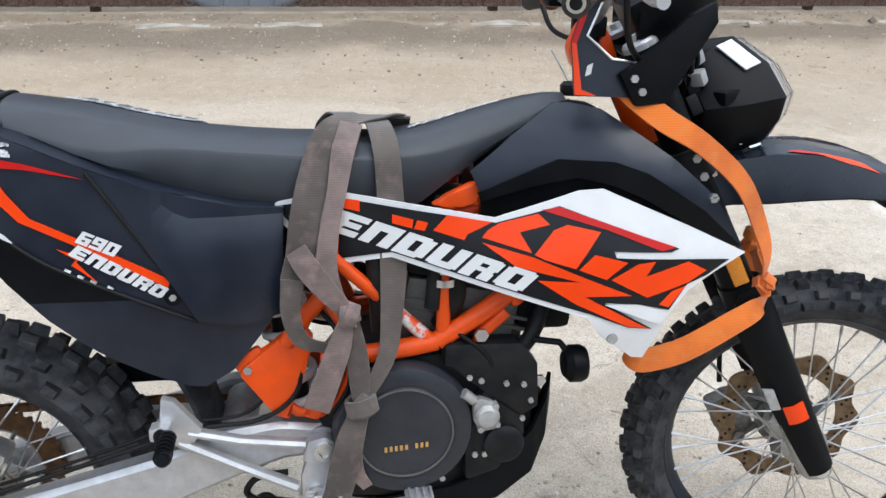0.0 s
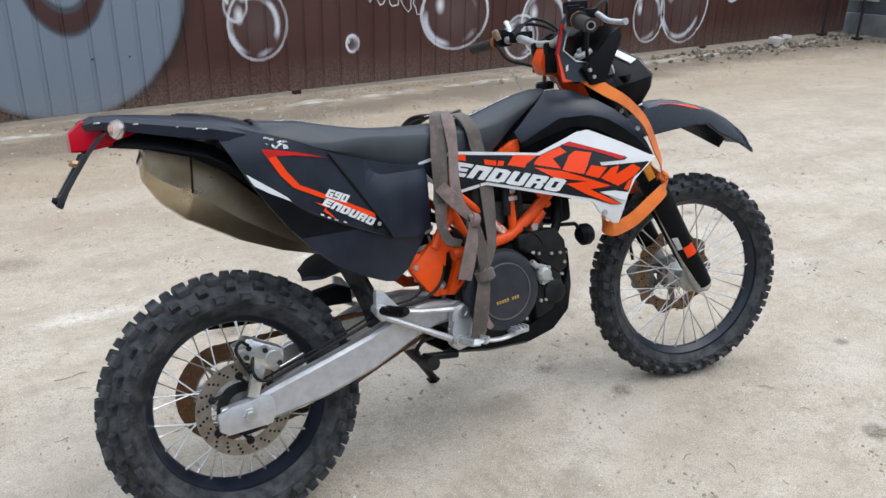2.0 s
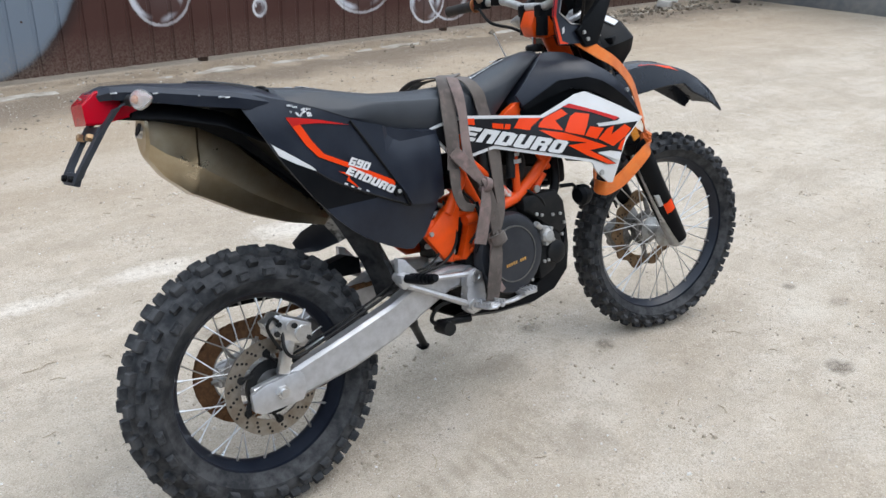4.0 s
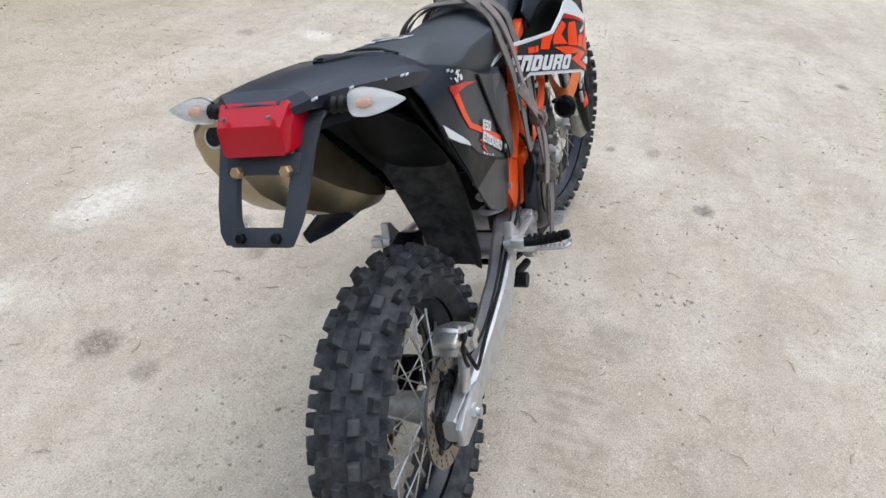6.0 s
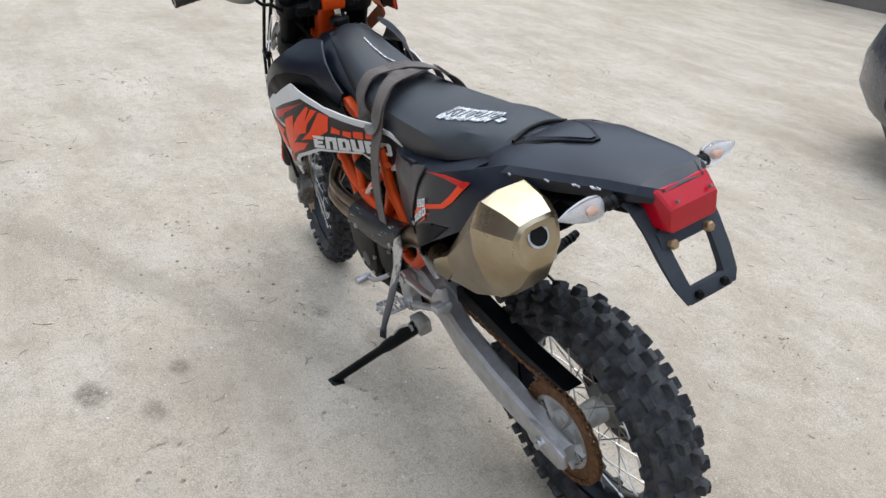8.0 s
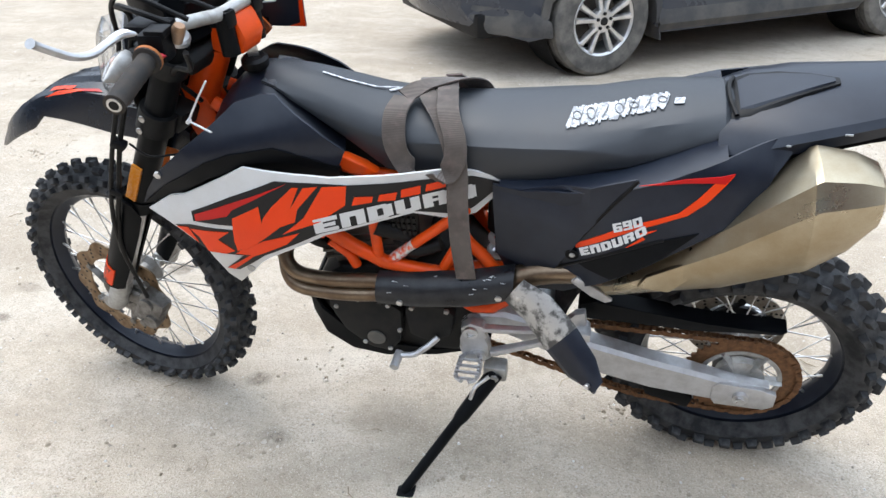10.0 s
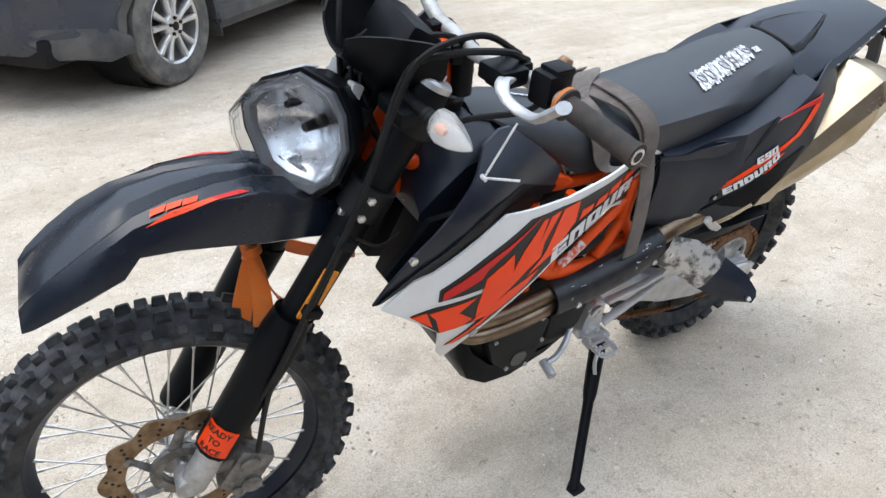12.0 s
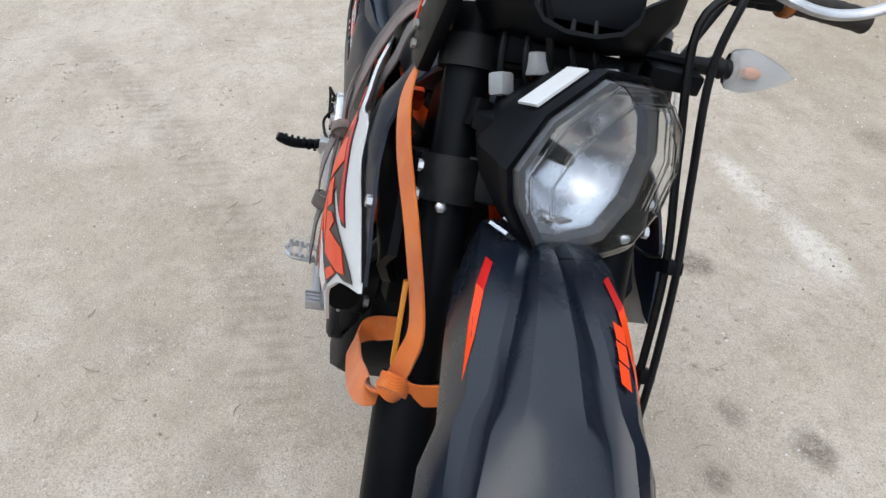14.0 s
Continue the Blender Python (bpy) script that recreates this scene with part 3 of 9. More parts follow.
def fence_material():
    """Brown coated sheet with sprayed pale shapes: a grey-blue bay and white bubbles."""
    m = Mat("sprayed_brown_sheet", (0.06, 0.025, 0.02), 0.5)
    x, y, z = m.xyz()
    big, fine = m.noise(1.1, 5.0), m.noise(70.0, 4.0)
    wob = m.math("MULTIPLY", m.math("SUBTRACT", m.noise(2.6, 4.0), 0.5), 0.10)
    spray = m.math("MULTIPLY", m.math("SUBTRACT", m.noise(130.0, 2.0), 0.5), 0.03)
    col = m.mix(m.ramp(big, (0.35, 0.0), (0.68, 1.0)), (0.058, 0.022, 0.0175), (0.080, 0.036, 0.029))

    def dist(cx, cz, ex=1.0):
        cx, cz = -0.069 + 0.958 * cx, 0.062 + 0.958 * cz
        a = m.math("POWER", m.math("DIVIDE", m.math("SUBTRACT", x, cx), ex), 2.0)
        b = m.math("POWER", m.math("SUBTRACT", z, cz), 2.0)
        return m.math("MULTIPLY", m.math("ADD", m.math("SQRT", m.math("ADD", a, b)), spray), 1.044)

    def paint(col, fac, tone, strength=1.0):
        return m.mix(m.math("MULTIPLY", fac, strength), col, tone)

    def disc(d, r, soft):
        return m.ramp(d, (max(r - soft, 0.0), 1.0), (r, 0.0)) if r <= 1.0 else m.ramp(m.math("DIVIDE", d, 10.0), ((r - soft) / 10, 1.0), (r / 10, 0.0))

    def ring(d, r, w, soft=0.012):
        e = m.math("ABSOLUTE", m.math("SUBTRACT", d, r))
        return m.ramp(e, (w, 1.0), (w + soft, 0.0))

    col = paint(col, disc(m.math("ADD", dist(5.45, 1.2, 3.3), wob), 0.48, 0.16), (0.008, 0.007, 0.007), 0.92)
    bay = m.math("ADD", dist(-0.03, 1.02, 0.94), m.math("MULTIPLY", wob, 0.6))
    col = paint(col, disc(bay, 1.20, 0.14), (0.012, 0.010, 0.010), 0.85)
    col = paint(col, disc(bay, 1.08, 0.03), (0.175, 0.215, 0.265), 0.96)
    hook = dist(0.04, 1.22, 0.56)
    col = paint(col, ring(hook, 0.52, 0.10, 0.03), (0.010, 0.008, 0.008), 0.7)
    col = paint(col, ring(hook, 0.53, 0.060, 0.03), (0.055, 0.022, 0.020), 0.95)
    # white bubbles: a rim, an inner gleam and a soft veil
    for cx, cz, r, ex in ((1.59, 0.60, 0.315, 0.86), (1.40, 0.77, 0.14, 0.72), (2.49, 0.36, 0.075, 0.85), (3.61, 0.57, 0.345, 1.1), (4.42, 0.28, 0.22, 0.95), (4.75, 0.42, 0.36, 0.9), (6.2, 0.40, 0.30, 0.75), (6.75, 0.52, 0.46, 0.78), (7.55, 0.60, 0.12, 0.9)):
        cx, cz, ex = cx + 0.03 * (cx - 1) + 0.0195 * (cx - 1) ** 2, cz * (1 + 0.02 * (cx - 1)), ex * (1.01 + 0.025 * (cx - 1))
        r *= 1 + 0.02 * (cx - 1)
        d = dist(cx, cz, ex)
        side = m.ramp(m.noise(1.7 + cx * 0.1, 1.0), (0.4, 0.45), (0.6, 1.0))
        col = paint(col, disc(d, r, r * 0.9), (0.26, 0.24, 0.25), 0.16)
        col = paint(col, m.math("MULTIPLY", ring(d, r, 0.009, 0.008), side), (0.74, 0.75, 0.78), 0.9)
        col = paint(col, ring(dist(cx - r * 0.12, cz - r * 0.05, ex), r * 0.80, 0.010, 0.03), (0.62, 0.64, 0.70), m.ramp(m.noise(3.1 + cx * 0.07, 1.0), (0.42, 0.0), (0.58, 0.9)))
        col = paint(col, disc(dist(cx - r * 0.55, cz + r * 0.25, 0.6), r * 0.3, r * 0.25), (0.82, 0.83, 0.85), 0.85)
    # pale marks of a tag that cannot be read
    dust = m.ramp(z, (0.0, 1.0), (0.35, 0.0))
    col = paint(col, m.math("MULTIPLY", dust, m.ramp(fine, (0.35, 0.0), (0.65, 1.0))), (0.30, 0.25, 0.20), 0.45)
    m.color(col)
    m.rough(m.ramp(big, (0.3, 0.42), (0.7, 0.6)))
    m.bump(fine, 0.1, 0.001)
    return m.m


def build_fence():
    mat = fence_material()
    fence = tagged(new("fence"), "brown ribbed sheet-metal fence sprayed with graffiti bubbles", "fence", kind="structure")
    # the unseen upper part is made this tall to darken reflections
    x0, x1, zb, zt = -6.0, 11.0, 0.04, 3.0
    fence.matrix_world = YARD
    pitch, depth, w = 0.18, 0.010, 1.08
    x = x0
    while x < x1 - 0.1:
        bm = bmesh.new()
        prof = []
        u = x
        while u < min(x + w, x1) - 1e-4:
            prof += [(u, 0.0), (u + 0.142, 0.0), (u + 0.150, depth), (u + 0.172, depth)]
            u += pitch
        prof.append((u, 0.0))
        vs = [[bm.verts.new((px, FENCE_Y + py, z)) for px, py in prof] for z in (zb, 1.0, 2.0, zt)]
        for a, b in zip(vs, vs[1:]):
            for i in range(len(prof) - 1):
                bm.faces.new((a[i], a[i + 1], b[i + 1], b[i]))
        r = bmesh.ops.extrude_face_region(bm, geom=bm.faces[:])
        bmesh.ops.translate(bm, vec=(0, 0.0012, 0), verts=[g for g in r["geom"] if isinstance(g, bmesh.types.BMVert)])
        part("sheet", bm, mat, fence, sharp=25, doubles=False)
        x += w
    dark = worn("rusty_post_paint", (0.055, 0.035, 0.028), (0.12, 0.07, 0.045), (0.6, 0.8), scale=20.0)
    for i in range(6):
        bm = bmesh.new()
        box(bm, (-4.07 + i * 2.95, FENCE_Y + 0.055, 1.15), (0.07, 0.06, 2.36), bev=0.004)
        part("post", bm, dark, fence)
    for z in (0.45, 1.9):
        bm = bmesh.new()
        box(bm, ((x0 + x1) / 2, FENCE_Y + 0.036, z), (x1 - x0, 0.03, 0.05), bev=0.003)
        part("rail", bm, dark, fence)
    # unreadable sprayed lettering as plain bars
    white = worn("white_spray_paint", (0.72, 0.72, 0.73), (0.4, 0.38, 0.38), (0.6, 0.8), scale=60.0, amount=0.5)
    bm = bmesh.new()
    for i in range(7):
        cx, cz = 2.29 + i * 0.142, 0.953 - i * 0.036
        loop = [(cx + (0.058 + 0.012 * math.sin(3 * k + i)) * math.cos(k * 0.628), FENCE_Y - 0.004, cz + (0.085 + 0.02 * math.sin(2 * k + 2 * i)) * math.sin(k * 0.628) - 0.25 * 0.058 * math.cos(k * 0.628)) for k in range(10)]
        tube(bm, loop, 0.006, 4, closed=True)
    tagged(part("sprayed_bars", bm, white, fence, "", doubles=False), "unreadable white sprayed lettering", kind="stuff")
    bm = bmesh.new()
    for i in range(14):
        tube(bm, [(x0 + 0.35 + i * 1.15, FENCE_Y - 0.008, 0.45), (x0 + 0.35 + i * 1.15, FENCE_Y + 0.004, 0.45)], 0.008, 6)
        tube(bm, [(x0 + 0.63 + i * 1.15, FENCE_Y - 0.008, 0.45), (x0 + 0.63 + i * 1.15, FENCE_Y + 0.004, 0.45)], 0.008, 6)
    tagged(part("screws", bm, dark, fence, doubles=False), "small fence screws", kind="stuff")
    return fence


build_fence()


def build_annex():
    """The grey gate and wall that end the yard beyond the fence, with a lean rubble heap at its foot."""
    wall = tagged(new("wall_east"), "dark grey metal-clad wall with gate posts", "wall", kind="structure")
    wall.matrix_world = YARD @ Matrix.Translation((1.5, 0.25, 0))
    grey = worn("grey_cladding_paint", (0.075, 0.085, 0.10), (0.14, 0.14, 0.14), (0.5, 0.7), scale=3.0, amount=0.6)
    plinth = worn("grey_plinth", (0.14, 0.15, 0.16), (0.26, 0.25, 0.23), (0.8, 0.9), scale=4.0, amount=0.7)
    # panel tops are out of view, their height added to darken reflections
    for i in range(8):
        bm = bmesh.new()
        box(bm, (9.75, 5.2 - i * 0.85, 2.0), (0.06, 0.845, 3.4), bev=0.006)
        box(bm, (9.71, 5.2 - i * 0.85, 2.0), (0.03, 0.06, 3.4), bev=0.006)
        part("cladding_panel", bm, grey, wall)
    bm = bmesh.new()
    box(bm, (9.72, 2.2, 0.15), (0.2, 6.9, 0.32), bev=0.02)
    part("plinth", bm, plinth, wall)
    for y in (5.3, 4.75):
        bm = bmesh.new()
        tube(bm, [(9.0, y, 0), (9.0, y, 2.2)], 0.022, 10)
        box(bm, (9.0, y, 0.02), (0.12, 0.12, 0.04), bev=0.004)
        part("gate_post", bm, worn("black_post_paint", (0.015, 0.015, 0.016), (0.06, 0.05, 0.045), (0.5, 0.7)), wall)
    bm = bmesh.new()
    box(bm, (9.6, 5.05, 0.75), (0.02, 0.42, 0.5), bev=0.01)
    part("sign_board", bm, worn("pale_board", (0.55, 0.57, 0.60), (0.38, 0.38, 0.38), (0.5, 0.7), scale=5.0, amount=0.6), wall)
    bm = bmesh.new()
    r2 = random.Random(3)
    for i in range(420):
        x, y = r2.gauss(8.4, 1.4), 5.40 - abs(r2.gauss(0, 0.30))
        s = 0.008 + 0.045 * r2.random() ** 3
        box(bm, (x, y, s * 0.35), (s * 1.4, s, s * 0.8), Euler((r2.random(), r2.random(), r2.random() * 3)).to_matrix())
    turned(bm, YARD)
    tagged(part("rubble", bm, worn("rubble_stone", (0.15, 0.12, 0.09), (0.36, 0.32, 0.26), (0.9, 0.95), scale=8.0, amount=0.8)), "brown earth clods and rubble at the fence foot", "rubble", kind="stuff")
    bm = bmesh.new()
    box(bm, (7.9, 5.12, 0.06), (0.34, 0.16, 0.09), Euler((0.1, 0.05, 0.3)).to_matrix(), 0.015)
    box(bm, (8.05, 5.1, 0.1), (0.16, 0.12, 0.06), Euler((0.1, 0.2, 0.9)).to_matrix(), 0.012)
    turned(bm, YARD @ Matrix.Translation((1.0, 0.15, 0)))
    tagged(part("concrete_lump", bm, worn("pale_concrete", (0.55, 0.53, 0.50), (0.4, 0.38, 0.34), (0.9, 0.95), scale=12.0)), "pale broken concrete lump beside the fence", "concrete lump")


build_annex()


def added_wall(name, x0, y0, x1, y1, h):
    """A rendered wall with a thin coping, closing the yard, added unseen to darken low reflections."""
    wall = tagged(new(name), "plain dull grey-brown wall added out of view to darken reflections", "wall", kind="structure")
    a, b = V((x0, y0, 0)), V((x1, y1, 0))
    d = b - a
    rot = Matrix.Rotation(math.atan2(d.y, d.x), 4, "Z")
    bm = bmesh.new()
    box(bm, a.lerp(b, 0.5) + V((0, 0, h / 2)), (d.length, 0.25, h), rot)
    part("wall_body", bm, worn(name + "_render", (0.16, 0.145, 0.13), (0.10, 0.09, 0.08), (0.85, 0.95), scale=1.2, amount=0.7), wall)
    bm = bmesh.new()
    box(bm, a.lerp(b, 0.5) + V((0, 0, h + 0.04)), (d.length, 0.36, 0.07), rot, 0.01)
    part("coping", bm, worn(name + "_coping", (0.30, 0.29, 0.27), (0.2, 0.19, 0.17), (0.85, 0.95), scale=3.0), wall)
    return wall


# unseen walls, added to keep the bright horizon out of the bodywork's reflections
added_wall("added_wall_south", -12.0, -11.0, 13.0, -11.0, 4.2)
added_wall("added_wall_west", -12.0, -11.0, -12.0, 5.4, 4.2)
added_wall("added_wall_south_east", 13.0, -11.0, 13.0, -1.9, 4.2)


# ---- the motorcycle: built upright along x, leaning to its left on the side stand ----
STANCE = pose(0, -0.006, 0, -14.8, 0, 0.27) @ Matrix.Diagonal((1.02, 1, 1, 1))
bike = tagged(new("motorcycle"), "black and orange enduro motorcycle leaning on its side stand", "motorcycle")
bike.matrix_world = STANCE
RAKE = radians(27.6)
AXIS = V((-math.sin(RAKE), 0, math.cos(RAKE)))
HEAD = V((1.235, 0, 0.845))
STEER = Matrix.Translation(HEAD) @ Matrix.Rotation(radians(-12), 4, AXIS) @ Matrix.Translation(-HEAD)
FA, RA = V((1.550, 0, 0.356)), V((0, 0, 0.33))


def bolt(name, p, r, parent, mat=STEEL, axis=(0, 1, 0), h=0.008, m=None):
    bm = bmesh.new()
    d = V(axis).normalized()
    tube(bm, [V(p) - d * h * 0.5, V(p) + d * h * 0.35, V(p) + d * h * 0.5], [r, r, r * 0.75], 6)
    if m is not None:
        turned(bm, m)
    return part(name, bm, mat, parent)


# wheels -----------------------------------------------------------------
def tyre_mesh(c, ring, wide, deep, bead):
    bm = bmesh.new()
    prof = [(bead, -wide * 0.62), (bead + 0.02, -wide * 0.86)]
    for k in range(9):
        a = radians(-100 + 200 * k / 8)
        prof.append((ring + deep * math.cos(a), wide * math.sin(a)))
    prof += [(bead + 0.02, wide * 0.86), (bead, wide * 0.62), (bead + 0.012, wide * 0.5), (bead + 0.012, -wide * 0.5)]
    revolve(bm, prof, c, "y", 72)
    return bm


def tread(c, m, ring, wide, deep, lugs, rows, knob, seed, hub):
    """The knobs of a tyre, each a block of rubber of its own; three worn shapes a row."""
    r = random.Random(seed)
    for ang, lx, ly, shift in rows:
        a = radians(ang)
        rad, off = ring + deep * math.cos(a), wide * math.sin(a)
        n, d = V((math.cos(a), math.sin(a))), V((-math.sin(a), math.cos(a)))
        shapes = []
        for _ in range(3):
            verts, faces = [], []
            q, sk = r.uniform(0.92, 1.06), r.uniform(-0.12, 0.12)
            for h, k in ((-0.005, 1.22), (knob * 0.72, 1.02), (knob * 0.94, 0.95), (knob * r.uniform(0.99, 1.06), 0.80)):
                for sx, sy in ((-1, -1), (1, -1), (1, 1), (-1, 1)):
                    w = sy * ly * k * 0.5
                    rr, yy = rad + n.x * h + d.x * w, off + n.y * h + d.y * w
                    t2 = (sx * lx * k * q * 0.5 + sk * w) / ring
                    verts.append((rr * math.cos(t2), yy, rr * math.sin(t2)))
            for lev in (0, 4, 8):
                for k in range(4):
                    j = (k + 1) % 4
                    faces.append((lev + k, lev + j, lev + 4 + j, lev + 4 + k))
            faces.append((12, 13, 14, 15))
            bm = bmesh.new()
            me = bpy.data.meshes.new("tread_knob")
            me.from_pydata(verts, [], faces)
            bm.from_mesh(me)
            bmesh.ops.recalc_face_normals(bm, faces=bm.faces)
            bm.to_mesh(me)
            bm.free()
            me.materials.append(RUBBER)
            shapes.append(me)
        for i in range(lugs):
            th = 2 * math.pi * (i + (0.5 if shift == 1 else 0.0)) / lugs
            ob = new("tread_knob", shapes[r.randrange(3)])
            ob.parent = hub
            ob.matrix_local = m @ Matrix.Translation(c) @ Matrix.Rotation(-th, 4, "Y")


def wheel(name, c, m, ring, wide, deep, bead, rim_w, lugs, rows, knob, hub_r, hub_w, seed, turn):
    bm = bmesh.new()
    revolve(bm, [(0.012, -hub_w), (hub_r * 0.7, -hub_w), (hub_r * 1.25, -hub_w * 0.86), (hub_r * 1.25, -hub_w * 0.74), (hub_r * 0.72, -hub_w * 0.55), (hub_r * 0.66, hub_w * 0.55),
                 (hub_r * 1.25, hub_w * 0.74), (hub_r * 1.25, hub_w * 0.86), (hub_r * 0.7, hub_w), (0.012, hub_w)], c, "y", 28)
    hub = part(name, turned(bm, m), ALU_DULL, bike, "spoked wheel with a worn grey hub")
    p0 = m @ V(c)
    hub.matrix_local = Matrix.Translation(p0) @ Matrix.Diagonal((1 / 1.02, 1, 1, 1)) @ Matrix.Translation(-p0)
    part("tyre", turned(tyre_mesh(c, ring, wide, deep, bead), m), RUBBER, hub, "dusty knobbly off-road tyre", sharp=32, doubles=False)
    tread(c, m, ring, wide, deep, lugs, rows, knob, seed, hub)
    bm = bmesh.new()
    b, w = bead, rim_w
    revolve(bm, [(b + 0.012, -w), (b + 0.010, -w * 1.06), (b - 0.004, -w * 1.02), (b - 0.010, -w * 0.7), (b - 0.020, -w * 0.35), (b - 0.024, 0), (b - 0.020, w * 0.35),
                 (b - 0.010, w * 0.7), (b - 0.004, w * 1.02), (b + 0.010, w * 1.06), (b + 0.012, w), (b - 0.002, w * 0.5), (b - 0.012, 0), (b - 0.002, -w * 0.5)], c, "y", 64)
    rim = part("rim", turned(bm, m), BLACK, hub, "black anodised rim")
    # 36 crossed spokes
    for i in range(36):
        s = 1 if i % 2 else -1
        a = 2 * math.pi * i / 36 + turn
        lean = radians(38) * (1 if (i // 2) % 2 else -1)
        p = V((hub_r * 1.15 * math.cos(a + lean), s * hub_w * 0.8, hub_r * 1.15 * math.sin(a + lean)))
        q = V(((b - 0.018) * math.cos(a), s * w * 0.22, (b - 0.018) * math.sin(a)))
        bm = bmesh.new()
        tube(bm, [V(c) + p, V(c) + p.lerp(q, 0.93)], 0.0019, 6)
        tube(bm, [V(c) + p.lerp(q, 0.91), V(c) + q], 0.0034, 6)
        part("spoke", turned(bm, m), STEEL, hub)
    return hub


REAR_ROWS = ((-24, 0.024, 0.0205, 0), (24, 0.024, 0.0205, 0), (0, 0.019, 0.0175, 1), (-52, 0.020, 0.0145, 1), (52, 0.020, 0.0145, 1), (-80, 0.024, 0.016, 0), (80, 0.024, 0.016, 0))
FRONT_ROWS = ((-26, 0.020, 0.0155, 0), (26, 0.020, 0.0155, 0), (0, 0.016, 0.015, 1), (-58, 0.018, 0.015, 1), (58, 0.018, 0.015, 1), (-84, 0.019, 0.013, 0), (84, 0.019, 0.013, 0))
NOTURN = Matrix.Identity(4)
rear = wheel("rear_wheel", RA, NOTURN, 0.270, 0.066, 0.052, 0.229, 0.034, 27, REAR_ROWS, 0.0165, 0.046, 0.062, 1, 0.05)
front = wheel("front_wheel", FA, STEER, 0.311, 0.047, 0.039, 0.279, 0.024, 36, FRONT_ROWS, 0.0125, 0.036, 0.048, 2, 0.02)


def disc_mesh(c, y, r_out, r_in, th, wave, holes):
    """A brake disc: an outline with waves, dark studs in place of its holes and arms to the carrier."""
    bm = bmesh.new()
    n = 144
    rings = []
    for rr, wv in ((r_in, 0.0), (r_out, 1.0)):
        rings.append([(rr * (1 + wv * wave * math.cos(2 * math.pi * k / n * 10)), 2 * math.pi * k / n) for k in range(n)])
    pts = [[(c[0] + r * math.cos(a), c[1] + y + s * th / 2, c[2] + r * math.sin(a)) for r, a in rg] for s in (-1, 1) for rg in rings]
    skin(bm, [pts[0], pts[1], pts[3], pts[2]], closed=True)
    b2 = bmesh.new()
    for k in range(holes):
        a = 2 * math.pi * k / holes
        for j, f in enumerate((0.30, 0.55, 0.8)):
            rr = r_in + (r_out - r_in) * f
            aa = a + j * 0.06
            rod(b2, (c[0] + rr * math.cos(aa), c[1] + y - th * 0.56, c[2] + rr * math.sin(aa)), (c[0] + rr * math.cos(aa), c[1] + y + th * 0.56, c[2] + rr * math.sin(aa)), 0.0036, 8)
    return bm, b2


def brake(c, y, r_out, r_in, wave, m, hub, carrier_r, mat):
    bm, b2 = disc_mesh(c, y, r_out, r_in, 0.005, wave, 20)
    d = part("brake_disc", turned(bm, m), mat, hub, "drilled steel brake disc with surface rust")
    # dark studs, slightly proud, paint in the shade of drilled holes
    tagged(part("hole_studs", turned(b2, m), ENGINE, hub, doubles=False), "rows of dark studs in place of drilled holes", kind="stuff")
    bm = bmesh.new()
    for k in range(6):
        a = 2 * math.pi * k / 6 + 0.3
        p, q = V((carrier_r * math.cos(a), 0, carrier_r * math.sin(a))), V((r_in * 1.04 * math.cos(a + 0.25), 0, r_in * 1.04 * math.sin(a + 0.25)))
        arm = bmesh.new()
        tube(arm, [V(c) + p + V((0, y * 0.97, 0)), V(c) + q + V((0, y, 0))], [0.013, 0.009], 6, flat=0.4)
        rod(arm, V(c) + q + V((0, y - 0.006, 0)), V(c) + q + V((0, y + 0.006, 0)), 0.010, 10)
        part("carrier_arm", turned(arm, m), GRIMY if wave else ENGINE, hub)
    revolve(bm, [(carrier_r * 0.72, y - 0.005), (carrier_r * 1.1, y - 0.005), (carrier_r * 1.1, y + 0.005), (carrier_r * 0.72, y + 0.005)], c, "y", 30)
    part("disc_carrier", turned(bm, m), GRIMY if wave else ENGINE, hub)


brake(RA, -0.082, 0.120, 0.082, 0.0, NOTURN, rear, 0.062, DISC)
brake(FA, 0.068, 0.148, 0.106, 0.055, STEER, front, 0.058, DISC_RUST)
# toothed sensor rings
for c, y, r, m, hub in ((FA, 0.058, 0.05, STEER, front), (RA, -0.07, 0.046, NOTURN, rear)):
    bm = bmesh.new()
    revolve(bm, [(r * 0.75, y), (r, y), (r, y + 0.005), (r * 0.75, y + 0.005)], c, "y", 36)
    for k in range(36):
        a = 2 * math.pi * k / 36
        box(bm, (c[0] + r * 0.88 * math.cos(a), c[1] + y + 0.006, c[2] + r * 0.88 * math.sin(a)), (r * 0.2, 0.003, 0.004), Matrix.Rotation(-a, 4, "Y"))
    part("sensor_ring", turned(bm, m), ALU_DULL, hub, doubles=False)

# rear sprocket and chain
bm = bmesh.new()
n = 42
pts = []
for k in range(n * 4):
    a = 2 * math.pi * k / (n * 4)
    r = 0.123 + (0.0, 0.007, 0.007, 0.0)[k % 4]
    pts.append((r * math.cos(a), r * math.sin(a)))
inner = [(0.088 * math.cos(2 * math.pi * k / (n * 4)), 0.088 * math.sin(2 * math.pi * k / (n * 4))) for k in range(n * 4)]
Y0, Y1 = 0.078, 0.084
skin(bm, [[(x, Y0, 0.33 + z) for x, z in inner], [(x, Y0, 0.33 + z) for x, z in pts], [(x, Y1, 0.33 + z) for x, z in pts], [(x, Y1, 0.33 + z) for x, z in inner]], closed=True)
sprocket = part("sprocket", bm, RUST, rear, "rusty rear sprocket")
bm = bmesh.new()
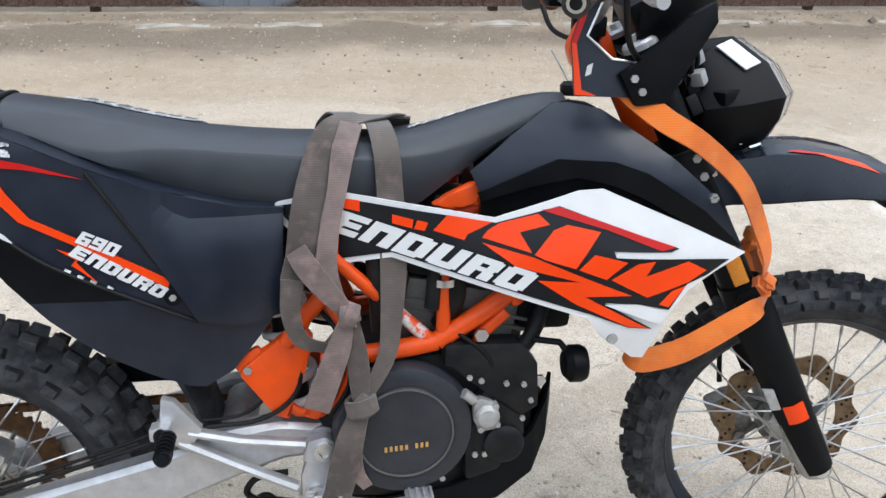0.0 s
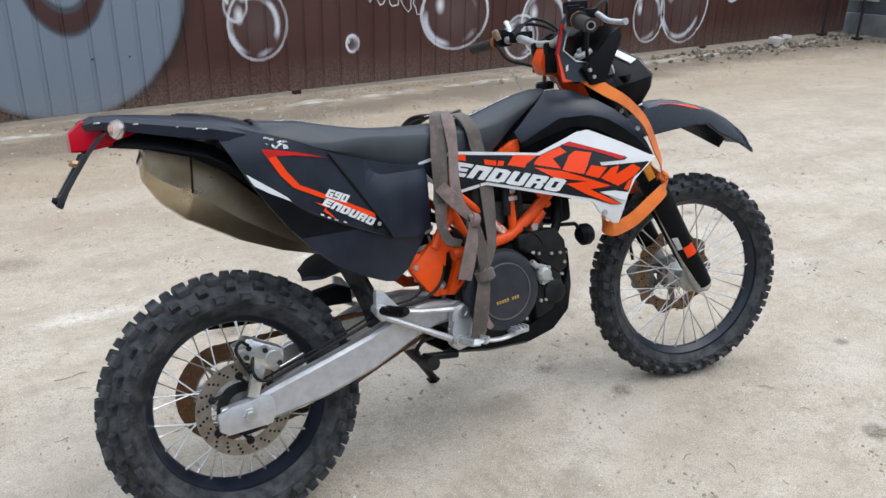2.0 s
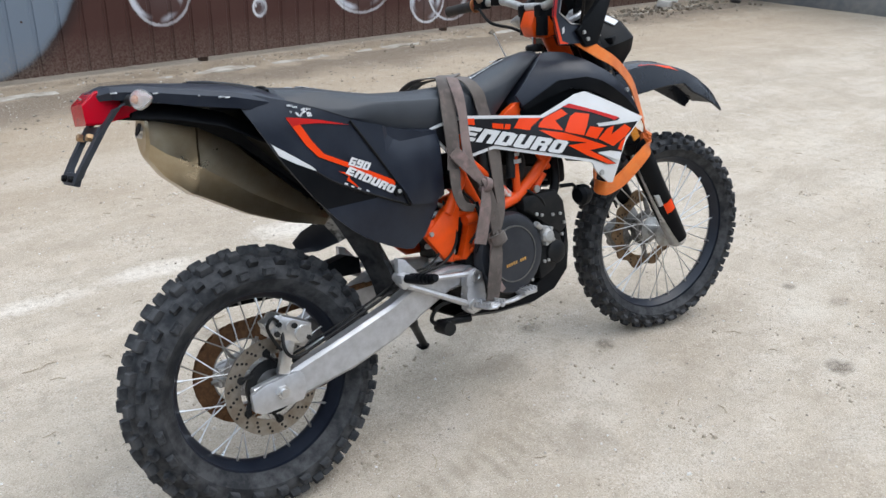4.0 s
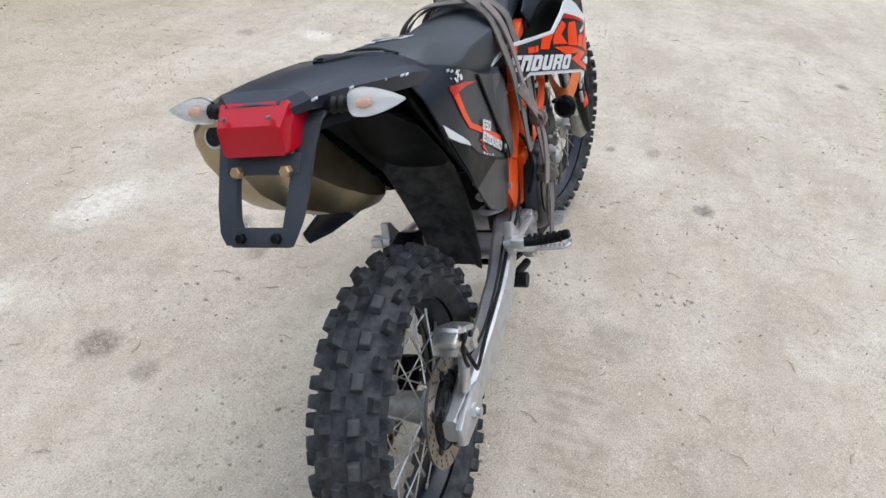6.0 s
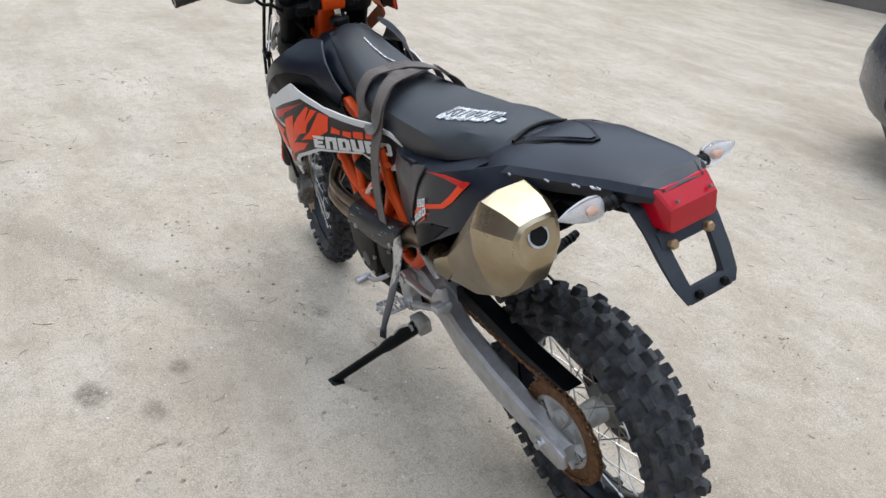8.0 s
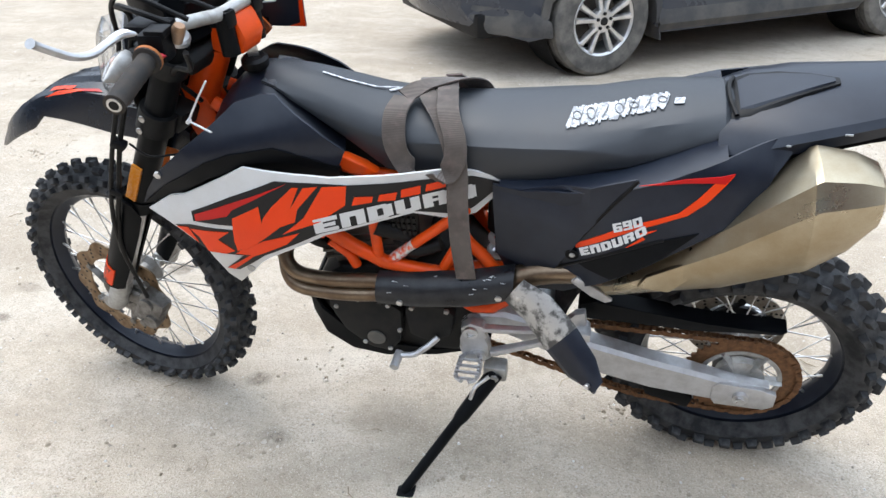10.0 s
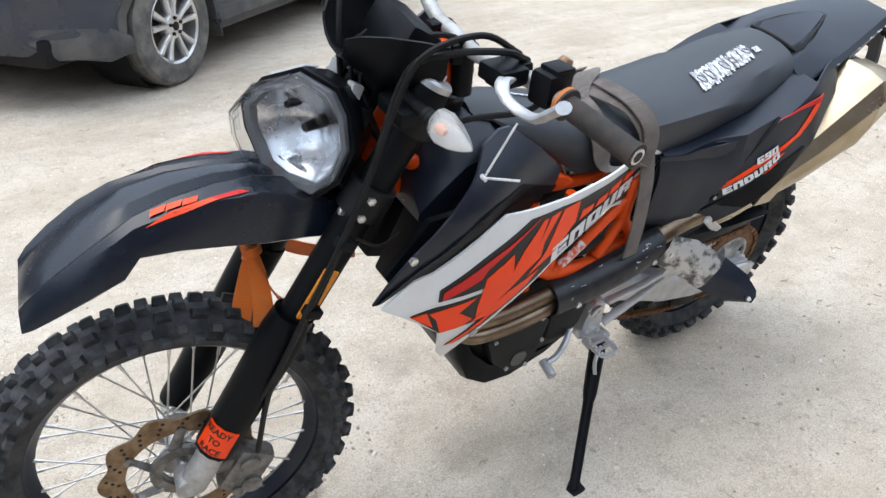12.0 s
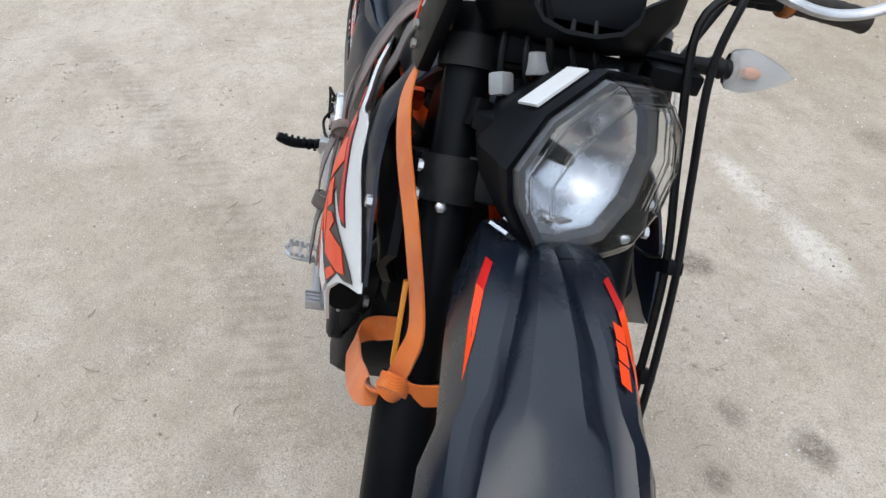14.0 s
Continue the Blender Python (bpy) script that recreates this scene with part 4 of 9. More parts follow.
for k in range(6):
    a = 2 * math.pi * k / 6
    arm = bmesh.new()
    tube(arm, [(0.03 * math.cos(a), 0.082, 0.33 + 0.03 * math.sin(a)), (0.094 * math.cos(a), 0.081, 0.33 + 0.094 * math.sin(a))], 0.014, 8, flat=0.35)
    part("sprocket_arm", arm, ALU_DULL, rear)
revolve(bm, [(0.02, 0.062), (0.052, 0.062), (0.056, 0.086), (0.03, 0.096), (0.02, 0.096)], RA, "y", 24)
revolve(bm, [(0.084, 0.079), (0.094, 0.079), (0.094, 0.086), (0.084, 0.086)], RA, "y", 36)
part("sprocket_carrier", bm, ALU_DULL, rear)

FS = V((0.640, 0.081, 0.412))
run = []
for k in range(25):
    a = radians(100 + 160 * k / 24)
    run.append(V((0.127 * math.cos(a), 0.081, 0.33 + 0.127 * math.sin(a))))
run += [V((0.10, 0.081, 0.212)), V((0.224, 0.081, 0.226)), V((0.367, 0.081, 0.272)), V((0.52, 0.081, 0.330))]
for k in range(9):
    a = radians(-75 + 160 * k / 8)
    run.append(FS + V((0.040 * math.cos(a), 0, 0.040 * math.sin(a))))
run += [V((0.45, 0.081, 0.460)), V((0.2, 0.081, 0.458))]
loop = run + [run[0]]
length = [0.0]
for a, b in zip(loop, loop[1:]):
    length.append(length[-1] + (b - a).length)
bm = bmesh.new()
links = int(length[-1] / 0.0159)
k = 0
for i in range(links):
    s = length[-1] * i / links
    while length[k + 1] < s:
        k += 1
    t = (s - length[k]) / (length[k + 1] - length[k])
    p = loop[k].lerp(loop[k + 1], t)
    d = (loop[k + 1] - loop[k]).normalized()
    rot = Matrix.Rotation(-math.atan2(d.z, d.x), 4, "Y")
    w = 0.0075 if i % 2 else 0.0055
    for sy in (-1, 1):
        box(bm, p + V((0, sy * w, 0)), (0.021, 0.0018, 0.013), rot)
    rod(bm, p + V((0, -0.009, 0)) - d * 0.008, p + V((0, 0.009, 0)) - d * 0.008, 0.0042, 6)
part("chain", bm, RUST, bike, "rusty drive chain", doubles=False)

# swingarm: two tapered arms, pivot and cross bridge ----------------------
bm = bmesh.new()
for s in (-1, 1):
    rings = []
    for x, y, z0, z1, w in ((-0.06, 0.110, 0.300, 0.352, 0.017), (0.03, 0.112, 0.296, 0.366, 0.021), (0.07, 0.114, 0.300, 0.380, 0.022), (0.20, 0.118, 0.322, 0.416, 0.024),
                            (0.33, 0.118, 0.358, 0.452, 0.025), (0.43, 0.108, 0.396, 0.490, 0.026), (0.53, 0.092, 0.428, 0.498, 0.028), (0.60, 0.085, 0.430, 0.486, 0.028)):
        yy, c = s * y, 0.009
        rings.append([(x, yy - w + c, z0), (x, yy + w - c, z0), (x, yy + w, z0 + c), (x, yy + w, z1 - c), (x, yy + w - c, z1), (x, yy - w + c, z1), (x, yy - w, z1 - c), (x, yy - w, z0 + c)])
    skin(bm, rings)
rod(bm, (0.455, -0.1, 0.455), (0.455, 0.1, 0.455), 0.032, 12)
rod(bm, (0.60, -0.115, 0.455), (0.60, 0.115, 0.455), 0.030, 16)
swing = part("swingarm", bm, ALU, bike, "silver cast aluminium swingarm")
for s in (-1, 1):
    bm = bmesh.new()
    prism(bm, [(-0.075, 0.305), (-0.055, 0.290), (0.05, 0.292), (0.062, 0.312), (0.062, 0.352), (0.05, 0.366), (-0.04, 0.358), (-0.075, 0.345)], s * 0.124, s * 0.138, 0.003)
    part("axle_adjuster", bm, ALU, swing)
    bm = bmesh.new()
    rod(bm, (0.0, s * 0.132, 0.33), (0.0, s * 0.148, 0.33), 0.017, 6 if s < 0 else 20)
    rod(bm, (0.0, s * 0.14, 0.33), (0.0, s * 0.156, 0.33), 0.010, 16)
    part("axle_nut", bm, STEEL, swing)
# chain guard and lower guide
bm2 = bmesh.new()
prism(bm2, [(-0.065, 0.522), (0.10, 0.520), (0.33, 0.560), (0.37, 0.545), (0.37, 0.500), (0.30, 0.505), (0.12, 0.500), (-0.05, 0.512)], 0.064, 0.108, 0.004)
part("chain_guard", bm2, MATTE, swing, "black plastic chain guard")
bm2 = bmesh.new()
prism(bm2, [(0.10, 0.215), (0.20, 0.25), (0.215, 0.30), (0.185, 0.312), (0.155, 0.29), (0.09, 0.255)], 0.062, 0.102, 0.006)
part("chain_guide", bm2, MATTE, swing)

# rear brake caliper with its hose
bm = bmesh.new()
box(bm, (0.050, -0.104, 0.468), (0.105, 0.058, 0.060), Matrix.Rotation(radians(28), 4, "Y"), 0.012)
box(bm, (0.012, -0.112, 0.498), (0.05, 0.04, 0.022), Matrix.Rotation(radians(-15), 4, "Y"), 0.006)
box(bm, (0.030, -0.122, 0.408), (0.03, 0.018, 0.09), Matrix.Rotation(radians(20), 4, "Y"), 0.005)
rod(bm, (0.078, -0.10, 0.452), (0.078, -0.140, 0.452), 0.021, 18)
box(bm, (0.075, -0.108, 0.445), (0.05, 0.035, 0.05), Matrix.Rotation(radians(30), 4, "Y"), 0.008)
rod(bm, (0.02, -0.075, 0.485), (0.02, -0.132, 0.485), 0.012, 14)
rod(bm, (0.055, -0.10, 0.475), (0.055, -0.134, 0.475), 0.017, 16)
rod(bm, (0.085, -0.10, 0.44), (0.085, -0.13, 0.44), 0.009, 12)
caliper = part("rear_caliper", bm, STEEL, bike, "small silver rear brake caliper")
for x, z in ((0.020, 0.492), (0.058, 0.478), (0.088, 0.440), (0.012, 0.470)):
    bolt("caliper_pin", (x, -0.137, z), 0.007, caliper, ENGINE)
bm = bmesh.new()
tube(bm, curve([(0.020, -0.135, 0.500), (0.0, -0.15, 0.515), (-0.012, -0.145, 0.495), (0.0, -0.140, 0.46), (0.015, -0.138, 0.43)]), 0.004, 8)
part("bleed_hose", bm, CABLE, caliper)
bm = bmesh.new()
tube(bm, curve([(0.03, -0.125, 0.475), (0.02, -0.150, 0.430), (0.05, -0.146, 0.405), (0.13, -0.143, 0.425), (0.26, -0.146, 0.466), (0.40, -0.138, 0.505), (0.5, -0.135, 0.515), (0.56, -0.13, 0.56), (0.57, -0.12, 0.65)]), 0.0042, 8)
part("rear_brake_hose", bm, CABLE, bike)
bm = bmesh.new()
tube(bm, curve([(0.05, -0.110, 0.40), (0.13, -0.138, 0.435), (0.26, -0.139, 0.475), (0.38, -0.13, 0.512), (0.48, -0.125, 0.525), (0.545, -0.122, 0.60), (0.55, -0.11, 0.68)]), 0.003, 8)
part("sensor_cable", bm, CABLE, bike)

# mud flap and inner fender
bm = bmesh.new()
rings = []
for x, z, w in ((0.255, 0.77, 0.085), (0.315, 0.66, 0.078), (0.345, 0.60, 0.074), (0.375, 0.53, 0.068), (0.395, 0.47, 0.062), (0.402, 0.42, 0.058)):
    rings.append([(x, -w, z), (x + 0.02, -w * 0.6, z), (x + 0.025, 0, z), (x + 0.02, w * 0.6, z), (x, w, z), (x + 0.007, w, z + 0.003), (x + 0.028, w * 0.6, z + 0.003), (x + 0.032, 0, z + 0.003), (x + 0.028, -w * 0.6, z + 0.003), (x + 0.007, -w, z + 0.003)])
skin(bm, rings)
part("mud_flap", bm, RUBBER, bike, "dusty black rubber mud flap")

# shock absorber with white spring
bm = bmesh.new()
pts = []
for k in range(16 * 6 + 1):
    a = 2 * math.pi * k / 16
    t = k / 96
    pts.append(V((0.562 - 0.03 * t, -0.06, 0.49 + 0.25 * t)) + V((math.cos(a) * 0.035, math.sin(a) * 0.035, 0)))
tube(bm, pts, 0.0075, 8)
shock = part("shock_spring", bm, WHITE, bike, "white coil spring")
bm = bmesh.new()
rod(bm, (0.567, -0.06, 0.45), (0.525, -0.06, 0.78), 0.022, 14)
part("shock_body", bm, ENGINE, bike)


# frame ------------------------------------------------------------------
def frame_tube(name, pts, r=0.0145, label="", mat=ORANGE, n=12):
    bm = bmesh.new()
    tube(bm, pts, r, n)
    return part(name, bm, mat, bike, label)


for s in (-1, 1):
    y = 0.128 * s
    frame_tube("frame_tube", curve([(0.60, y, 0.615), (0.71, y, 0.626), (0.79, y, 0.640)]), 0.0165)
    frame_tube("frame_tube", curve([(0.79, y, 0.640), (0.88, y, 0.700), (0.98, y * 0.85, 0.775), (1.13, y * 0.35, 0.90)]), 0.0165)
    frame_tube("frame_tube", [(0.80, y, 0.650), (0.80, y, 0.86)], 0.012)
    frame_tube("frame_tube", [(0.784, y, 0.638), (0.60, y, 0.81)], 0.0115)
    frame_tube("frame_tube", [(0.768, y, 0.653), (0.742, y, 0.6773), (0.716, y, 0.7016)], [0.0118, 0.0121, 0.0118], "frame brace with its paint worn to bare metal", CHIPPED)
    frame_tube("frame_tube", curve([(0.545, y, 0.645), (0.575, y, 0.69), (0.61, y, 0.74), (0.62, y, 0.85)]), 0.014)
    frame_tube("frame_tube", [(0.61, y, 0.735), (0.655, y, 0.640)], 0.013)
    frame_tube("frame_tube", curve([(0.60, y * 0.6, 0.84), (0.80, y * 0.6, 0.845), (1.0, y * 0.5, 0.90), (1.14, y * 0.3, 0.97)]), 0.0145)
    frame_tube("frame_tube", [(0.905, y, 0.690), (0.865, y, 0.652), (0.855, y, 0.62)], 0.012)
    frame_tube("frame_tube", [(0.925, y, 0.705), (0.89, y, 0.765), (0.87, y * 0.8, 0.84)], 0.012)
    # cast seat bracket above the shroud
    bm = bmesh.new()
    prism(bm, [(0.780, 0.870), (0.806, 0.886), (0.842, 0.905), (0.862, 0.906), (0.852, 0.886), (0.858, 0.868), (0.832, 0.872), (0.815, 0.862)], s * 0.088, s * 0.112, 0.005)
    part("seat_bracket", bm, ORANGE, bike)
    # cast plate at the swingarm pivot
    bm = bmesh.new()
    tube(bm, [(x, s * 0.114, z) for x, z in ((0.482, 0.611), (0.530, 0.640), (0.60, 0.632), (0.645, 0.622), (0.648, 0.585), (0.632, 0.535), (0.598, 0.512), (0.560, 0.516), (0.528, 0.545), (0.505, 0.580))], 0.017 if s > 0 else 0.009, 10, closed=True)
    prism(bm, [(0.464, 0.600), (0.468, 0.622), (0.500, 0.640), (0.530, 0.600), (0.535, 0.550), (0.515, 0.560)], s * 0.108, s * 0.124, 0.005)
    if s < 0:
        prism(bm, [(0.470, 0.592), (0.476, 0.606), (0.537, 0.656), (0.570, 0.682), (0.589, 0.654), (0.575, 0.591), (0.559, 0.573), (0.548, 0.508), (0.524, 0.517)], -0.130, -0.106, 0.006)
        prism(bm, [(0.613, 0.635), (0.648, 0.615), (0.594, 0.504), (0.569, 0.512), (0.608, 0.575)], -0.130, -0.106, 0.006)
    part("pivot_plate", bm, ORANGE, bike, "orange cast frame plate")
    bolt("frame_bolt", (0.484, s * 0.131, 0.602), 0.007, bike, ALU_DULL)
    # silver foot rest hanger
    bm = bmesh.new()
    prism(bm, [(0.575, 0.475), (0.605, 0.482), (0.628, 0.462), (0.622, 0.43), (0.634, 0.395), (0.624, 0.358), (0.580, 0.350), (0.558, 0.370), (0.572, 0.41), (0.567, 0.44)], s * 0.118, s * 0.146, 0.007)
    hanger = part("foot_rest_hanger", bm, ALU, bike, "silver cast foot rest hanger")
    for p in ((0.603, 0.457), (0.586, 0.378)):
        bm = bmesh.new()
        revolve(bm, [(0.009, s * 0.150 - 0.004), (0.017, s * 0.150 - 0.004), (0.017, s * 0.150 + 0.004), (0.009, s * 0.150 + 0.004)], (p[0], 0, p[1]), "y", 20)
        rod(bm, (p[0], s * 0.144, p[1]), (p[0], s * 0.150, p[1]), 0.0095, 6)
        part("hanger_bolt", bm, STEEL, hanger)
    # toothed foot rest
    bm = bmesh.new()
    a, b = V((0.602, s * 0.135, 0.376)), V((0.604, s * 0.235, 0.384))
    for dx in (-0.024, 0.024):
        tube(bm, curve([a + V((dx * 0.6, 0, 0)), a.lerp(b, 0.4) + V((dx, 0, 0)), a.lerp(b, 0.85) + V((dx, 0, 0)), b + V((dx * 0.3, 0, 0))]), 0.005, 6)
        for k in range(6):
            q = a.lerp(b, 0.3 + 0.12 * k) + V((dx, 0, 0.008))
            box(bm, q, (0.006, 0.007, 0.010))
    for k in range(4):
        q = a.lerp(b, 0.3 + 0.2 * k)
        tube(bm, [q + V((-0.024, 0, 0)), q + V((0.024, 0, 0))], 0.004, 6)
    rod(bm, a + V((0, -s * 0.02, -0.002)), a + V((0, s * 0.02, 0)), 0.014, 10)
    part("foot_rest", bm, ALU, bike, "worn toothed metal foot rest")

# passenger foot rest arms: open triangles of cast metal
for s in (-1, 1):
    bm = bmesh.new()
    y = s * 0.150
    tip = [(0.352, 0.572), (0.372, 0.565), (0.412, 0.515), (0.40, 0.492), (0.36, 0.485), (0.345, 0.505)]
    prism(bm, tip, y - 0.010, y + 0.010, 0.004)
    tube(bm, [(0.39, y, 0.508), (0.47, y, 0.488), (0.572, y * 0.96, 0.472)], [0.012, 0.0105, 0.012], 8, flat=0.75)
    tube(bm, [(0.375, y, 0.492), (0.46, y, 0.445), (0.556, y * 0.96, 0.392)], [0.012, 0.011, 0.013], 8, flat=0.75)
    arm = part("passenger_arm", bm, ALU, bike, "silver triangular passenger foot rest arm")
    bm = bmesh.new()
    rod(bm, (0.352, s * 0.140, 0.520), (0.352, s * 0.185, 0.522), 0.013, 10)
    box(bm, (0.352, s * 0.172, 0.522), (0.03, 0.03, 0.022), None, 0.004)
    part("peg_mount", bm, ALU, arm)
    if s < 0:
        bm = bmesh.new()
        tube(bm, curve([(0.352, s * 0.178, 0.522), (0.362, s * 0.21, 0.520), (0.372, s * 0.250, 0.522), (0.374, s * 0.285, 0.533)]), [0.010] + [0.0115] * 17 + [0.009], 10)
        for k in range(6):
            yy = s * (0.195 + 0.014 * k)
            revolve(bm, [(0.010, yy - 0.003), (0.0135, yy - 0.003), (0.0135, yy + 0.003), (0.010, yy + 0.003)], (0.366 + 0.001 * k, 0, 0.521 + 0.0012 * k), "y", 10)
        part("passenger_peg", bm, MATTE, arm, "black ribbed passenger peg")

# brake pedal
bm = bmesh.new()
tube(bm, curve([(0.60, -0.155, 0.385), (0.64, -0.163, 0.370), (0.70, -0.165, 0.360), (0.765, -0.165, 0.366)]), [0.011] * 7 + [0.0095] * 12, 8, flat=0.7)
box(bm, (0.758, -0.170, 0.374), (0.045, 0.045, 0.012), None, 0.003)
for k in range(4):
    box(bm, (0.742 + 0.012 * k, -0.178, 0.383), (0.004, 0.03, 0.008))
part("brake_pedal", bm, ALU, bike, "silver rear brake pedal")
# rear brake cylinder and linkage low behind the pivot
bm = bmesh.new()
tube(bm, [(0.50, -0.11, 0.345), (0.585, -0.12, 0.335)], 0.011, 10)
tube(bm, curve([(0.49, -0.10, 0.34), (0.47, -0.10, 0.36), (0.49, -0.105, 0.39), (0.54, -0.11, 0.40)]), 0.006, 8)
rod(bm, (0.50, -0.09, 0.332), (0.50, -0.14, 0.332), 0.02, 14)
part("brake_linkage", bm, ENGINE, bike)
# gear lever
bm = bmesh.new()
tube(bm, curve([(0.68, 0.150, 0.428), (0.705, 0.168, 0.410), (0.735, 0.180, 0.392), (0.768, 0.183, 0.388)]), 0.0075, 8)
rod(bm, (0.770, 0.174, 0.388), (0.774, 0.218, 0.382), 0.011, 10)
part("gear_lever", bm, ALU, bike, "silver gear lever with rubber tip")

# side stand
bm = bmesh.new()
top, foot = V((0.548, 0.150, 0.325)), V((0.742, 0.370, 0.098))
tube(bm, [top, top.lerp(foot, 0.18), top.lerp(foot, 0.36), top.lerp(foot, 0.42), foot], [0.021, 0.020, 0.018, 0.0135, 0.0125], 10)
prism(bm, [(0.715, 0.350), (0.735, 0.345), (0.757, 0.360), (0.757, 0.388), (0.735, 0.398), (0.715, 0.385)], 0.090, 0.103, 0.003, "z")
stand = part("side_stand", bm, MATTE, bike, "black steel side stand with round foot")
bm = bmesh.new()
box(bm, (0.550, 0.140, 0.325), (0.055, 0.04, 0.045), None, 0.006)
rod(bm, (0.55, 0.115, 0.325), (0.55, 0.175, 0.325), 0.011, 6)
part("stand_bracket", bm, ALU_DULL, stand)
bm = bmesh.new()
tube(bm, curve([(0.56, 0.17, 0.33), (0.59, 0.19, 0.31), (0.60, 0.21, 0.285)]), 0.005, 8)
part("stand_spring", bm, STEEL, stand)

# engine -----------------------------------------------------------------
bm = bmesh.new()
prism(bm, [(0.60, 0.40), (0.63, 0.345), (0.80, 0.330), (0.90, 0.37), (0.965, 0.46), (0.965, 0.55), (0.90, 0.60), (0.80, 0.61), (0.64, 0.60), (0.595, 0.54)], -0.115, 0.115, 0.018)
engine = part("engine", bm, ENGINE, bike, "black single-cylinder engine with dusty cases")
bm = bmesh.new()
revolve(bm, [(0.0, -0.125), (0.118, -0.125), (0.120, -0.140), (0.112, -0.156), (0.090, -0.162), (0.083, -0.160), (0.081, -0.163), (0.0, -0.164)], (0.735, 0, 0.490), "y", 48, closed=False)
part("clutch_cover", bm, worn("clutch_cover_paint", (0.020, 0.0225, 0.028), (0.042, 0.044, 0.050), (0.34, 0.5), 0.1, scale=14.0, amount=0.5, grain=500.0, spec=0.4), engine, "round black clutch cover")
bm = bmesh.new()
revolve(bm, [(0.078, -0.163), (0.081, -0.163), (0.081, -0.1655), (0.078, -0.1655)], (0.735, 0, 0.490), "y", 48)
part("cover_ring", bm, CASE, engine)
bm = bmesh.new()
for i in range(9):
    if i == 5:
        continue
    box(bm, (0.703 + 0.0085 * i, -0.1655, 0.462 + 0.0008 * i), (0.0046, 0.002, 0.0085))
tagged(part("cover_bars", bm, worn("ochre_print", (0.55, 0.30, 0.08), (0.3, 0.2, 0.1)), engine, "", doubles=False), "ochre bars of an unreadable mark", kind="stuff")
bm = bmesh.new()
prism(bm, [(0.80, 0.60), (0.86, 0.56), (0.93, 0.50), (0.965, 0.52), (0.96, 0.60), (0.93, 0.64), (0.80, 0.64)], -0.150, -0.10, 0.010)
prism(bm, [(0.84, 0.38), (0.90, 0.40), (0.945, 0.47), (0.93, 0.53), (0.87, 0.555), (0.835, 0.50)], -0.148, -0.11, 0.012)
part("right_case", bm, ENGINE, engine)
bm = bmesh.new()
revolve(bm, [(0.0, -0.140), (0.021, -0.140), (0.022, -0.163), (0.016, -0.170), (0.0, -0.171)], (0.872, 0, 0.511), "y", 20, closed=False)
prism(bm, [(0.848, 0.538), (0.860, 0.546), (0.884, 0.537), (0.896, 0.512), (0.890, 0.486), (0.866, 0.482), (0.850, 0.502)], -0.160, -0.142, 0.006)
for dx, dz in ((-0.018, 0.022), (0.014, 0.020), (0.018, -0.014), (-0.010, -0.022)):
    rod(bm, (0.872 + dx, -0.150, 0.511 + dz), (0.872 + dx, -0.166, 0.511 + dz), 0.0055, 8)
rod(bm, (0.85, -0.155, 0.540), (0.832, -0.157, 0.556), 0.009, 10)
part("water_pump", bm, ALU_DULL, engine, "dull silver water pump cover")
bm = bmesh.new()
revolve(bm, [(0.0, -0.14), (0.035, -0.14), (0.035, -0.157), (0.028, -0.162), (0.0, -0.163)], (0.905, 0, 0.455), "y", 20, closed=False)
part("oil_filter_cover", bm, ENGINE, engine)
for x, z in ((0.862, 0.575), (0.842, 0.582), (0.905, 0.568), (0.935, 0.565), (0.948, 0.535), (0.935, 0.502), (0.855, 0.437), (0.872, 0.437), (0.80, 0.395)):
    bolt("case_bolt", (x, -0.154, z), 0.0052, engine, ALU_DULL, h=0.006)
# cylinder and head, tilted forwards
bm = bmesh.new()
rot = Matrix.Rotation(radians(12), 4, "Y")
box(bm, (0.83, 0, 0.66), (0.20, 0.19, 0.13), rot, 0.012)
for k in range(4):
    box(bm, (0.833 + 0.004 * k, 0, 0.63 + 0.018 * k), (0.215, 0.20, 0.006), rot)
part("cylinder", bm, CASE, engine, "grey finned cylinder")
bm = bmesh.new()
box(bm, (0.85, 0, 0.775), (0.22, 0.19, 0.10), rot, 0.02)
box(bm, (0.86, 0, 0.84), (0.16, 0.15, 0.06), rot, 0.02)
rod(bm, (0.78, -0.13, 0.70), (0.79, -0.13, 0.80), 0.013, 12)
rod(bm, (0.70, -0.12, 0.66), (0.69, -0.12, 0.80), 0.018, 12)
rod(bm, (0.725, 0.10, 0.70), (0.80, 0.125, 0.74), 0.020, 14)
part("cylinder_head", bm, ENGINE, engine)
bm = bmesh.new()
for k in range(7):
    for j in range(3):
        box(bm, (0.715 + 0.011 * k, 0.118, 0.725 + 0.018 * j), (0.006, 0.01, 0.012))
box(bm, (0.75, 0.108, 0.745), (0.085, 0.018, 0.065), None, 0.006)
part("rectifier", bm, ENGINE, engine, doubles=False)
